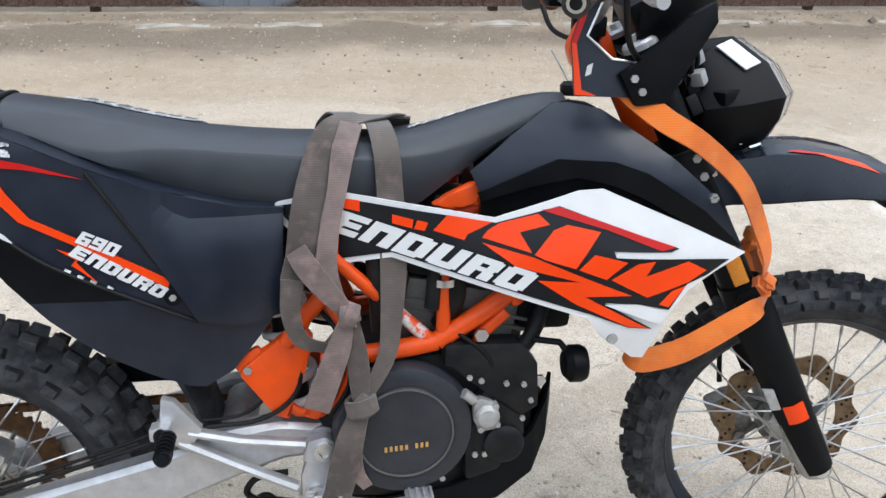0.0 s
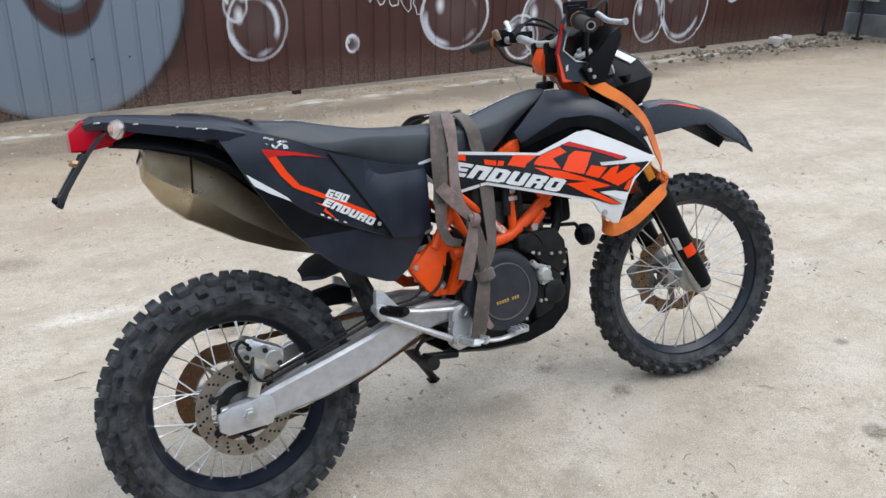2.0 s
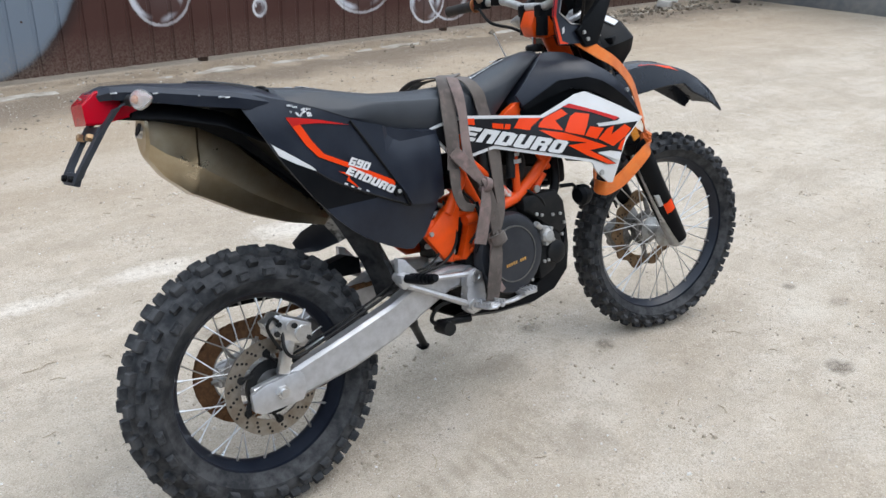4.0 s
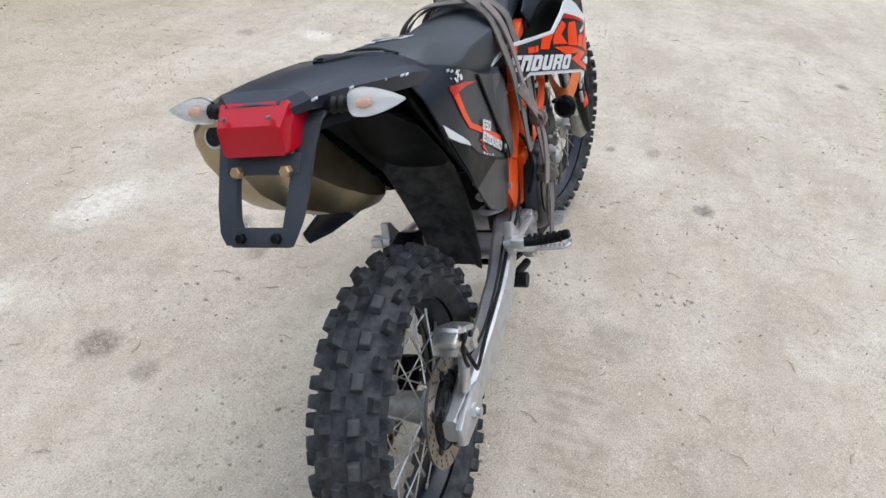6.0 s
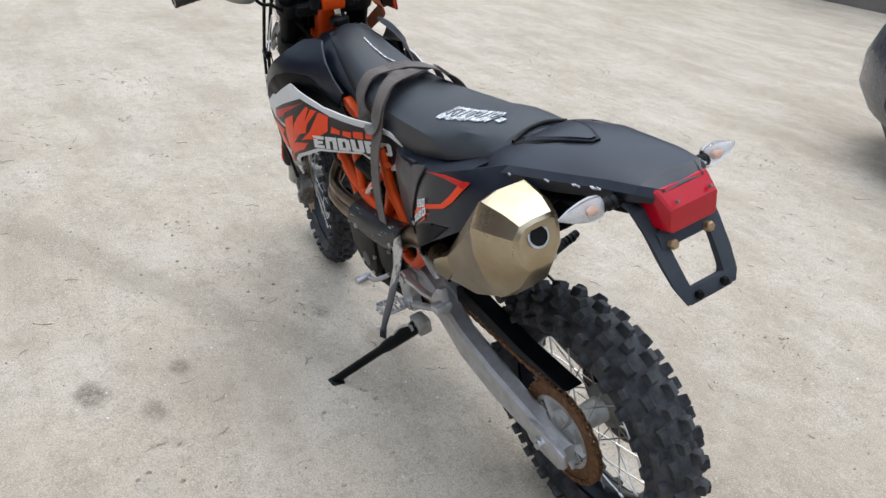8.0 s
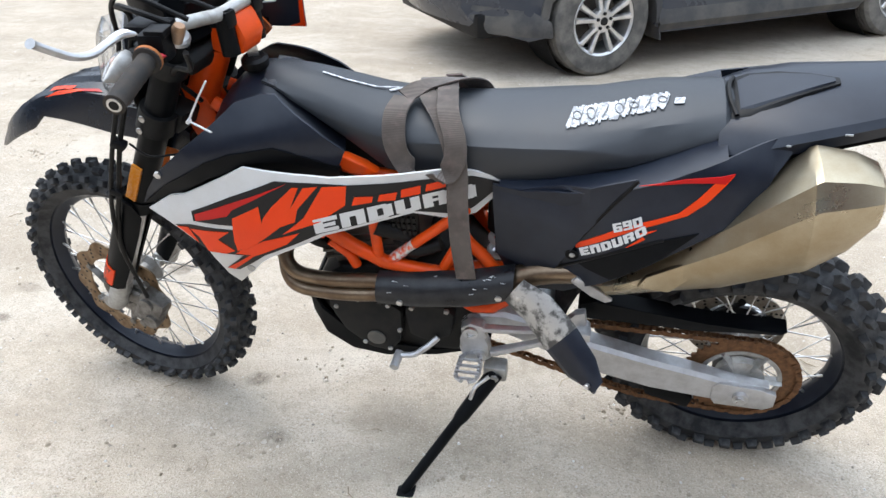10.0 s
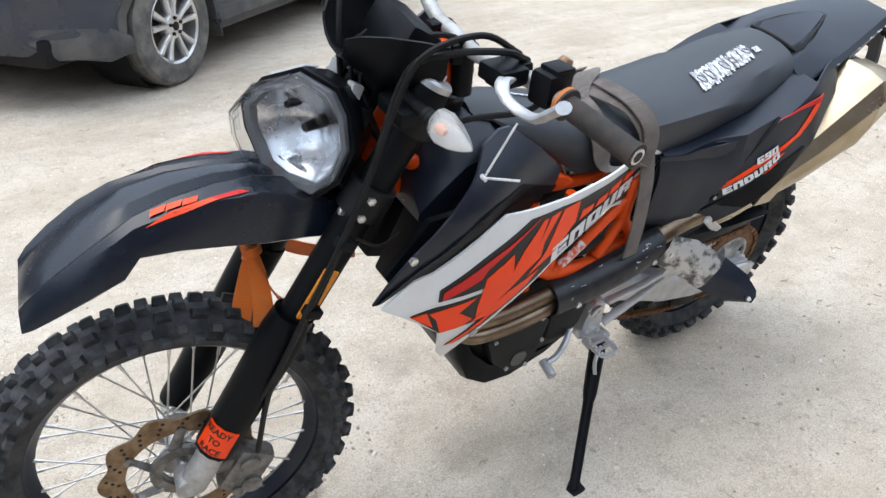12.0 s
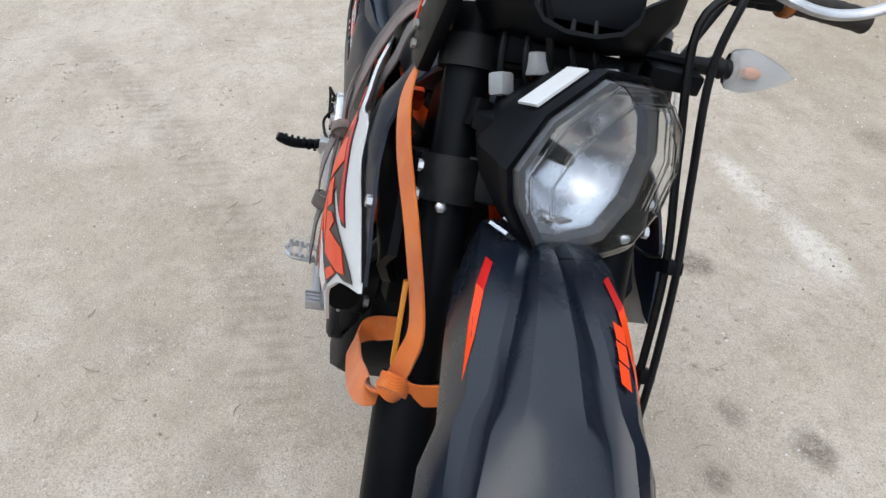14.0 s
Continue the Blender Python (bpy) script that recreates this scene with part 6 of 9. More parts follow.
for s in (-1, 1):
    panel_y = left_panel_y if s > 0 else right_panel_y
    # the scoop swells out towards its front and folds inwards above a crease
    scoop_y = lambda x, z: panel_y(x, z) + 0.010 * smooth01((x - 0.30) / 0.12) - 0.42 * max(0.0, z - 0.834) * smooth01((x - 0.36) / 0.05)
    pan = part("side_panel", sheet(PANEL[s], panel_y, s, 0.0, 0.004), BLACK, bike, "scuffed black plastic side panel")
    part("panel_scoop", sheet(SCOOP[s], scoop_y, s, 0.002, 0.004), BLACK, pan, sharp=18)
    # a darker plastic than the panel's paints in the skirt's shade
    part("shaded_panel_skirt", sheet(SKIRT[s], lambda x, z: panel_y(x, z) - 0.05 * max(0.0, 0.80 - z), s, 0.0032, 0.004), MATTE, pan)
    # black lines drawn over the seam and crease to darken them
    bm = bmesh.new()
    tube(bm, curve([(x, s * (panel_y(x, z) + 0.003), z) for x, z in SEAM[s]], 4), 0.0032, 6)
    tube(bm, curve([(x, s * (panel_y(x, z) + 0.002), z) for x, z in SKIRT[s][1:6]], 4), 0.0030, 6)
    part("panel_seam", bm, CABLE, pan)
    # the upper lip that closes the panel against the seat
    bm = bmesh.new()
    lip = []
    for x, z in [(0.535 - 0.04 * k, along(0.535 - 0.04 * k, *PANEL_TOP[::-1])) for k in range(11)]:
        y, q = (scoop_y(x, z) if x > 0.28 else panel_y(x, z)) + 0.001, seat_ring(x)[8].y
        lip.append([V((x, s * y, z)), V((x, s * (q + 0.001), seat_low(x) + 0.002)), V((x, s * (q - 0.012), seat_low(x) - 0.004)), V((x, s * (y - 0.004), z - 0.006))])
    skin(bm, lip)
    part("panel_lip", bm, BLACK, pan)
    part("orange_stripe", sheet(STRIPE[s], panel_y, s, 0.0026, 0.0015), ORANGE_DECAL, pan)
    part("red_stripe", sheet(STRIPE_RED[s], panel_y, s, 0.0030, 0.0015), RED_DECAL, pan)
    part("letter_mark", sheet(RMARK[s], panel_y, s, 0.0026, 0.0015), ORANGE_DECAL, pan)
    a, b = ((0.240, 0.812), (0.364, 0.739)) if s < 0 else ((0.368, 0.768), (0.254, 0.860))
    part("lettering", words_on("ENDURO", a, b, 0.0205 if s < 0 else 0.0155, panel_y, s, 0.0042, 0.3), WHITE, pan, "white lettering", doubles=False)
    a, b = ((0.251, 0.831), (0.303, 0.807)) if s < 0 else ((0.312, 0.846), (0.263, 0.874))
    part("number", words_on("690", a, b, 0.0205 if s < 0 else 0.0165, panel_y, s, 0.0042, 0.25), WHITE, pan, "white number", doubles=False)
    bm = bmesh.new()
    x, z = (0.383, 0.741) if s < 0 else (0.386, 0.762)
    p = V((x, s * (panel_y(x, z) + 0.006), z))
    rod(bm, p - V((0, s * 0.006, 0)), p + V((0, s * 0.002, 0)), 0.013, 20)
    part("panel_rosette", bm, MATTE, pan)
    bolt("panel_bolt", p + V((0, s * 0.002, 0)), 0.0055, pan, ALU_DULL, h=0.005)
    # bare scraped edge of the rear panel
    part("scraped_edge", sheet([(0.073, 0.908), (0.092, 0.893), (0.130, 0.864), (0.158, 0.842), (0.168, 0.830), (0.120, 0.856), (0.086, 0.879)] if s < 0 else [(0.070, 0.905), (0.078, 0.908), (0.100, 0.878), (0.094, 0.874)], panel_y, s, 0.0036, 0.0015), WHITE, pan)
    bm = bmesh.new()
    for i in range(16):
        x = 0.127 + r4.uniform(0, 0.047)
        z = 0.978 - (x - 0.127) * 0.25 + r4.uniform(-0.011, 0.011)
        box(bm, (x, s * (panel_y(x, z) + 0.0025), z), (r4.uniform(0.004, 0.014), 0.0015, r4.uniform(0.002, 0.005)), Matrix.Rotation(r4.uniform(-0.7, 0.7), 4, "Y"))
    for x, z in ((0.238, 0.787), (0.255, 0.777), (0.272, 0.769), (0.295, 0.759)):
        box(bm, (x, s * (panel_y(x, z) + 0.005), z), (0.009, 0.001, 0.004), Matrix.Rotation(0.5, 4, "Y"))
    if s < 0:
        tagged(part("scuffs", bm, PAINT_WHITE, pan, doubles=False), "small white scuffs", kind="stuff")
    else:
        bm.free()
    # inner closing skirt so that the panel has depth
    part("inner_panel", sheet([(0.52, 0.86), (0.28, 0.93), (0.12, 0.97), (0.16, 0.84), (0.33, 0.67), (0.47, 0.625), (0.52, 0.68)], lambda x, z: right_panel_y(x, z) - 0.03, s, 0.0, 0.02), MATTE, pan)

# subframe and air box between the panels
bm = bmesh.new()
prism(bm, [(0.56, 0.86), (0.40, 0.88), (0.20, 0.95), (0.06, 0.995), (0.07, 0.96), (0.22, 0.80), (0.34, 0.70), (0.50, 0.66), (0.57, 0.72)], -0.098, 0.085, 0.01)
part("air_box", bm, MATTE, bike, "black air box under the seat")
bm = bmesh.new()
rings = []
for x, z, w in ((0.28, 0.76, 0.085), (0.20, 0.84, 0.09), (0.10, 0.93, 0.09), (0.0, 0.99, 0.085), (-0.10, 1.02, 0.075), (-0.19, 1.035, 0.06)):
    rings.append([(x, -w, z - 0.03), (x, -w * 0.7, z), (x, w * 0.7, z), (x, w, z - 0.03), (x + 0.004, w, z - 0.026), (x + 0.004, w * 0.7, z + 0.005), (x + 0.004, -w * 0.7, z + 0.005), (x + 0.004, -w, z - 0.026)])
skin(bm, rings)
part("inner_fender", bm, MATTE, bike, "black rear inner fender")

# tail
def tx(x):
    """The tail reaches further back the nearer it comes to its end."""
    return x - 0.033 * smooth01((0.07 - x) / 0.20)


bm = bmesh.new()
rings = []
for x, a, zt, b, zo, h in ((0.15, 0.080, 1.010, 0.128, 0.978, 0.020), (0.085, 0.078, 1.036, 0.138, 1.003, 0.022), (0.02, 0.066, 1.054, 0.132, 1.022, 0.024), (-0.05, 0.060, 1.066, 0.114, 1.038, 0.024), (-0.13, 0.056, 1.076, 0.094, 1.056, 0.020), (-0.19, 0.052, 1.078, 0.078, 1.063, 0.016), (-0.220, 0.040, 1.066, 0.052, 1.058, 0.010)):
    x = tx(x)
    rings.append([V((x, y, z)) for y, z in ((0, zt + 0.002), (a, zt), (b - 0.012, zo + 0.012), (b, zo), (b - 0.004, zo - h), (b - 0.025, zo - h + 0.004), (0, zt - 0.03), (-b + 0.025, zo - h + 0.004), (-b + 0.004, zo - h), (-b, zo), (-b + 0.012, zo + 0.012), (-a, zt))])
skin(bm, rings)
tail = part("tail_cover", bm, BLACK, bike, "glossy black tail cover with chipped edges", sharp=22)
bm = bmesh.new()
rings = []
for x, w, z in ((0.116, 0.060, 1.030), (0.095, 0.064, 1.042), (0.045, 0.048, 1.056), (0.000, 0.028, 1.066), (-0.036, 0.007, 1.070)):
    rings.append([V((x, y, q)) for y, q in ((-w, z - 0.008), (-w * 0.8, z), (w * 0.8, z), (w, z - 0.008), (w * 0.9, z - 0.02), (-w * 0.9, z - 0.02))])
skin(bm, rings)
part("seat_end_pad", bm, BLACK, tail, sharp=25)
# solid black rim, the recess's shade put into the colour
bm = bmesh.new()
skin(bm, [[V((x, y, q)) for y, q in ((-w, z - 0.006), (-w * 0.9, z), (w * 0.9, z), (w, z - 0.006), (w * 0.9, z - 0.02), (-w * 0.9, z - 0.02))] for x, w, z in ((0.130, 0.070, 1.022), (0.10, 0.072, 1.036), (0.05, 0.056, 1.052), (0.0, 0.034, 1.0625), (-0.045, 0.010, 1.068))])
part("pad_shade_rim", bm, CABLE, tail, "black plate painting in the shaded recess round the pad")
# solid black strip where the shaded gap would be
bm = bmesh.new()
tube(bm, curve([(0.122, -0.066, 1.026), (0.131, -0.03, 1.034), (0.133, 0.0, 1.036), (0.131, 0.03, 1.034), (0.122, 0.066, 1.026)]), 0.0045, 8)
part("pad_shade_strip", bm, CABLE, tail, "black strip painting in the shaded gap behind the seat")
bm = bmesh.new()
for i in range(16):
    s = 1 if i % 2 else -1
    x = r4.uniform(-0.19, 0.06)
    b = along(x, (-0.185, 0.079), (-0.13, 0.094), (-0.05, 0.114), (0.02, 0.132), (0.085, 0.138))
    z = along(x, (-0.185, 1.062), (-0.13, 1.056), (-0.05, 1.038), (0.02, 1.022), (0.085, 1.003))
    box(bm, (tx(x), s * b, z - 0.001), (r4.uniform(0.004, 0.014), 0.003, 0.003))
tagged(part("edge_chips", bm, PAINT_WHITE, tail, doubles=False), "chipped pale edge", kind="stuff")

# tail lamp and number plate bracket
bm = bmesh.new()
rings = []
for x, w, z0, z1 in ((-0.105, 0.048, 1.026, 1.050), (-0.150, 0.055, 1.010, 1.066), (-0.215, 0.056, 1.000, 1.070), (-0.244, 0.050, 1.002, 1.046)):
    c, x = 0.004, tx(x)
    rings.append([(x, -w + c, z0), (x, w - c, z0), (x, w, z0 + c), (x, w, z1 - c), (x, w - c, z1), (x, -w + c, z1), (x, -w, z1 - c), (x, -w, z0 + c)])
skin(bm, rings)
lamp = part("tail_lamp", bm, RED_LENS, bike, "red plastic tail lamp", sharp=30)
bm = bmesh.new()
box(bm, (tx(-0.19), 0, 1.036), (0.05, 0.085, 0.03), None, 0.004)
part("lamp_reflector", bm, worn("red_reflector", (0.5, 0.02, 0.03), (0.35, 0.01, 0.02), (0.3, 0.4)), lamp)
for y in (-0.036, 0.036):
    bolt("lamp_screw", (tx(-0.242), y, 1.057), 0.003, lamp, GRIMY, axis=(-0.8, 0, 0.6), h=0.006)
bm = bmesh.new()
for s in (-1, 1):
    rings = []
    for x, z, y, w in ((-0.13, 1.045, 0.070, 0.020), (-0.185, 1.028, 0.066, 0.016), (-0.222, 0.985, 0.060, 0.015), (-0.256, 0.938, 0.056, 0.015), (-0.279, 0.904, 0.050, 0.014), (-0.286, 0.888, 0.042, 0.013)):
        x = tx(x)
        rings.append([(x - 0.006, s * y - w, z), (x - 0.006, s * y + w, z), (x + 0.014, s * y + w, z + 0.010), (x + 0.014, s * y - w, z + 0.010)])
    skin(bm, rings)
box(bm, (tx(-0.281), 0, 0.895), (0.014, 0.095, 0.028), Matrix.Rotation(radians(24), 4, "Y"), 0.003)
box(bm, (tx(-0.226), 0, 0.982), (0.012, 0.12, 0.030), Matrix.Rotation(radians(30), 4, "Y"), 0.003)
plate = part("plate_bracket", bm, FADED, bike, "black plastic plate bracket without its plate", sharp=30)
for y in (-0.040, 0.040):
    bolt("plate_bolt", (tx(-0.240), y, 0.977), 0.009, plate, worn("rusty_bolt", (0.45, 0.28, 0.14), (0.3, 0.25, 0.2), metal=0.6), axis=(-0.85, 0, 0.3), h=0.016)
    bolt("plate_bolt", (tx(-0.290), y * 0.72, 0.898), 0.008, plate, MATTE, axis=(-0.85, 0, 0.3), h=0.014)


def indicator(a, b, name_parent, m=None, wide=0.0195, flip=1, shell_mat=STEEL):
    """A turn signal: rubber stalk, drop-shaped shell, clear lens, amber bulb."""
    a, b = V(a), V(b)
    d = (b - a).normalized()
    stalk_end = a + d * 0.035
    bm = bmesh.new()
    tube(bm, [a - d * 0.02, a + d * 0.006, a + d * 0.012, a + d * 0.018, a + d * 0.024, a + d * 0.03, stalk_end], [0.010, 0.010, 0.013, 0.010, 0.013, 0.010, 0.012], 10)
    if m is not None:
        turned(bm, m)
    ind = part("turn_signal", bm, CABLE, name_parent, "clear-lens turn signal on a rubber stalk")
    f = V((-1 if flip > 0 else 1, 0, 0.15)).normalized()
    f = (f - d * f.dot(d)).normalized()
    u = d.cross(f)
    l = (b - stalk_end).length
    for nm, k0, k1, mat, bulge in (("shell", 80, 280, shell_mat, 0.8), ("lens", -80, 80, CLEAR_BODY, 1.0)):
        bm = bmesh.new()
        rings = []
        for t, q, h in ((0.0, 0.55, 0.75), (0.06, 0.85, 0.95), (0.25, 1.0, 1.05), (0.5, 0.85, 0.88), (0.75, 0.60, 0.55), (0.93, 0.28, 0.22), (1.0, 0.08, 0.06)):
            c = stalk_end + d * (l * t) - f * 0.004
            rings.append([c + f * (math.cos(radians(k)) * wide * q * bulge) + u * (math.sin(radians(k)) * wide * 1.05 * h) for k in range(k0, k1 + 1, 15)])
        skin(bm, rings, caps=False)
        if m is not None:
            turned(bm, m)
        shell = part(nm, bm, mat, ind)
        if nm == "lens":
            shell.visible_shadow = False
    bm = bmesh.new()
    c = stalk_end + d * l * 0.3 + f * 0.004
    tube(bm, [c - d * 0.010, c, c + d * 0.010], [0.005, 0.007, 0.004], 10)
    if m is not None:
        turned(bm, m)
    part("bulb", bm, BULB, ind)
    return ind


indicator((-0.193, -0.080, 1.042), (-0.185, -0.198, 1.042), bike)
indicator((-0.193, 0.080, 1.042), (-0.185, 0.198, 1.046), bike)


# tank covers and shrouds
def cover_y(x, z):
    y = along(z, (0.78, 0.212), (0.835, 0.209), (0.886, 0.206), (0.924, 0.199), (0.958, 0.186), (0.995, 0.162), (1.024, 0.126), (1.06, 0.075))
    y -= 0.40 * max(0.0, along(x, (0.86, 0.895), (0.97, 0.952), (1.05, 0.952), (1.10, 0.936), (1.20, 0.874), (1.27, 0.812)) - z)
    return y * along(x, (0.84, 0.60), (0.93, 0.76), (1.03, 0.99), (1.07, 1.05), (1.14, 1.04), (1.30, 0.91))


def shroud_y(x, z):
    return 0.098 + 0.122 * smooth01((x - 0.46) / 0.58) - 0.022 * smooth01((x - 1.08) / 0.2) - 0.22 * max(0.0, z - 0.80) * smooth01((x - 0.7) / 0.2) - 0.25 * max(0.0, 0.70 - z) * smooth01((x - 0.9) / 0.1)


COVER = [(0.840, 0.926), (0.905, 0.985), (0.972, 1.034), (1.000, 1.036), (1.046, 1.028), (1.084, 1.000), (1.148, 0.955), (1.216, 0.897), (1.252, 0.850), (1.274, 0.812), (1.258, 0.814), (1.203, 0.838), (1.10, 0.895), (1.05, 0.915), (1.00, 0.925), (0.93, 0.905), (0.86, 0.88)]
# outlines of the shrouds and of their graphics; the brand's big letters are plain shapes
LEFT_SHROUD = {
    "shroud": [(1.262, 0.803), (1.202, 0.843), (1.167, 0.851), (1.026, 0.926), (0.968, 0.917), (0.86, 0.9), (0.639, 0.907), (0.588, 0.9), (0.51, 0.873), (0.583, 0.793), (0.632, 0.781), (0.705, 0.806), (0.878, 0.77), (1.001, 0.712), (1.022, 0.696), (1.105, 0.602), (1.125, 0.63), (1.144, 0.709), (1.209, 0.763)],
    "film": [(1.156, 0.816), (1.067, 0.858), (0.965, 0.899), (0.825, 0.884), (0.638, 0.889), (0.587, 0.888), (0.526, 0.869), (0.59, 0.807), (0.633, 0.796), (0.705, 0.812), (0.888, 0.776), (1.014, 0.717), (1.088, 0.657), (1.118, 0.657), (1.062, 0.712), (1.144, 0.71), (1.207, 0.77), (1.169, 0.779), (1.046, 0.783), (1.042, 0.795), (1.157, 0.792)],
    "red": [[(1.149, 0.811), (1.063, 0.847), (0.94, 0.894), (0.972, 0.879), (1.06, 0.833), (1.073, 0.818), (1.15, 0.795)]],
    "orange": [[(1.204, 0.767), (1.176, 0.771), (1.16, 0.731)], [(1.171, 0.767), (1.079, 0.776), (1.111, 0.751), (1.078, 0.724), (1.1, 0.713), (1.143, 0.711), (1.155, 0.748)], [(1.063, 0.813), (1.003, 0.844), (1.001, 0.807), (1.02, 0.759), (1.071, 0.725), (1.072, 0.754)], [(0.976, 0.844), (0.931, 0.885), (0.919, 0.884), (0.954, 0.807), (1.024, 0.749), (1.073, 0.719), (1.012, 0.78), (0.996, 0.819)], [(0.91, 0.883), (0.882, 0.884), (0.925, 0.838), (0.933, 0.81), (0.964, 0.799), (0.945, 0.831)], [(0.873, 0.883), (0.826, 0.883), (0.832, 0.841), (0.886, 0.806), (0.934, 0.791), (0.962, 0.779), (0.915, 0.818)], [(1.078, 0.716), (1.007, 0.759), (0.929, 0.781), (0.959, 0.752), (1.04, 0.712), (1.099, 0.658), (1.116, 0.659), (1.045, 0.716)], [(0.819, 0.839), (0.813, 0.858), (0.777, 0.857), (0.78, 0.844)], [(0.769, 0.845), (0.764, 0.86), (0.73, 0.864), (0.735, 0.845)], [(0.724, 0.85), (0.722, 0.869), (0.685, 0.875), (0.687, 0.855)], [(0.677, 0.859), (0.674, 0.876), (0.639, 0.884), (0.638, 0.867)]],
    "white": [],
    "text": [(0.896, 0.778), (0.580, 0.836), (0.891, 0.814)],
}

RIGHT_SHROUD = {
    "shroud": [(0.511, 0.873), (0.631, 0.897), (0.713, 0.886), (0.868, 0.864), (0.995, 0.908), (1.033, 0.911), (1.175, 0.851), (1.278, 0.804), (1.213, 0.766), (1.182, 0.746), (1.148, 0.707), (1.132, 0.663), (1.117, 0.627), (1.097, 0.63), (1.039, 0.672), (1.014, 0.706), (0.713, 0.795), (0.624, 0.778), (0.591, 0.792), (0.564, 0.825)],
    "film": [(0.535, 0.871), (0.631, 0.888), (0.713, 0.877), (0.869, 0.857), (0.964, 0.885), (1.158, 0.816), (1.144, 0.811), (1.049, 0.815), (1.053, 0.805), (1.249, 0.794), (1.212, 0.77), (1.176, 0.756), (1.148, 0.715), (1.094, 0.728), (1.038, 0.732), (1.123, 0.683), (1.081, 0.688), (1.016, 0.714), (0.713, 0.804), (0.624, 0.787), (0.597, 0.797), (0.575, 0.823)],
    "red": [[(0.937, 0.879), (0.964, 0.884), (1.152, 0.819), (1.127, 0.814), (1.038, 0.849)]],
    "orange": [[(0.775, 0.842), (0.796, 0.867), (0.863, 0.858), (0.826, 0.838), (0.821, 0.829)], [(0.631, 0.888), (0.664, 0.885), (0.664, 0.867), (0.628, 0.874)], [(0.713, 0.865), (0.745, 0.858), (0.743, 0.844), (0.713, 0.851)], [(0.751, 0.857), (0.767, 0.854), (0.762, 0.841), (0.746, 0.843)], [(0.856, 0.845), (0.874, 0.857), (0.932, 0.873), (0.949, 0.857), (0.904, 0.844), (0.922, 0.813), (0.848, 0.834)], [(0.926, 0.81), (0.955, 0.848), (0.976, 0.857), (1.027, 0.846), (0.989, 0.789), (0.941, 0.803)], [(0.994, 0.787), (1.018, 0.811), (1.071, 0.798), (1.038, 0.771)], [(1.046, 0.77), (1.088, 0.795), (1.117, 0.798), (1.102, 0.774), (1.175, 0.795), (1.209, 0.778), (1.178, 0.76), (1.107, 0.739)], [(1.129, 0.726), (1.15, 0.747), (1.174, 0.754), (1.146, 0.72)], [(0.848, 0.826), (0.925, 0.806), (1.081, 0.743), (1.006, 0.743), (1.117, 0.684), (1.08, 0.69), (0.992, 0.731), (0.932, 0.769), (0.998, 0.767), (0.898, 0.791)]],
    "white": [[(1.038, 0.729), (1.091, 0.728), (1.145, 0.713), (1.133, 0.691)]],
    "text": [(0.61, 0.837), (0.906, 0.749), (0.635, 0.868)],
}
for s in (-1, 1):
    cov = part("tank_cover", sheet(COVER, cover_y, s, 0.0, 0.005), BLACK, bike, "black plastic tank cover")
    # darker copy of the cover below its crease, shade put into the colour
    part("shaded_cover_skirt", sheet([(0.850, 0.893), (0.86, 0.897), (0.97, 0.952), (1.05, 0.952), (1.10, 0.936), (1.20, 0.874), (1.27, 0.814), (1.258, 0.8135), (1.203, 0.8375), (1.10, 0.8945), (1.05, 0.9145), (1.00, 0.9245), (0.93, 0.9045), (0.86, 0.8795)], cover_y, s, 0.002, 0.004), MATTE, cov)
    G = LEFT_SHROUD if s > 0 else RIGHT_SHROUD
    sh = part("tank_shroud", sheet(G["shroud"], shroud_y, s, 0.004, 0.005), WHITE, bike, "white radiator shroud with orange graphics")
    part("black_film", sheet(G["film"], shroud_y, s, 0.0058, 0.0012), BLACK_DECAL, sh)
    for poly in G["orange"]:
        part("orange_shape", sheet(poly, shroud_y, s, 0.0072, 0.0010), ORANGE_DECAL, sh)
    for poly in G["red"]:
        part("red_shape", sheet(poly, shroud_y, s, 0.0076, 0.0010), RED_DECAL, sh)
    for poly in G["white"]:
        part("white_shape", sheet(poly, shroud_y, s, 0.0076, 0.0010), WHITE, sh)
    a, b, c = (V(q) for q in G["text"])
    part("lettering", words_on("ENDURO", a, b, (c - a).length * 0.96, shroud_y, s, 0.0080, 0.12 if s > 0 else 0.5), WHITE, sh, "white lettering", doubles=False)
    bm = bmesh.new()
    q = V((1.058, s * (shroud_y(1.058, 0.668) + 0.006), 0.668))
    rod(bm, q - V((0, s * 0.004, 0)), q + V((0, s * 0.002, 0)), 0.009, 16)
    part("shroud_grommet", bm, ALU_DULL, sh)
    bolt("cover_screw", (1.212, s * (cover_y(1.212, 0.895) + 0.002), 0.895), 0.008, cov)
    # dark lining, so that the wings have depth from the front
    part("shroud_lining", sheet([(0.86, 0.88), (1.0, 0.95), (1.16, 0.93), (1.24, 0.84), (1.20, 0.77), (1.10, 0.70), (1.0, 0.74), (0.86, 0.80)], lambda x, z: min(shroud_y(x, z), cover_y(x, z) + 0.01) - 0.022, s, 0.0, 0.012), MATTE, sh)
# tank top between the covers, with the filler cap
bm = bmesh.new()
rings = []
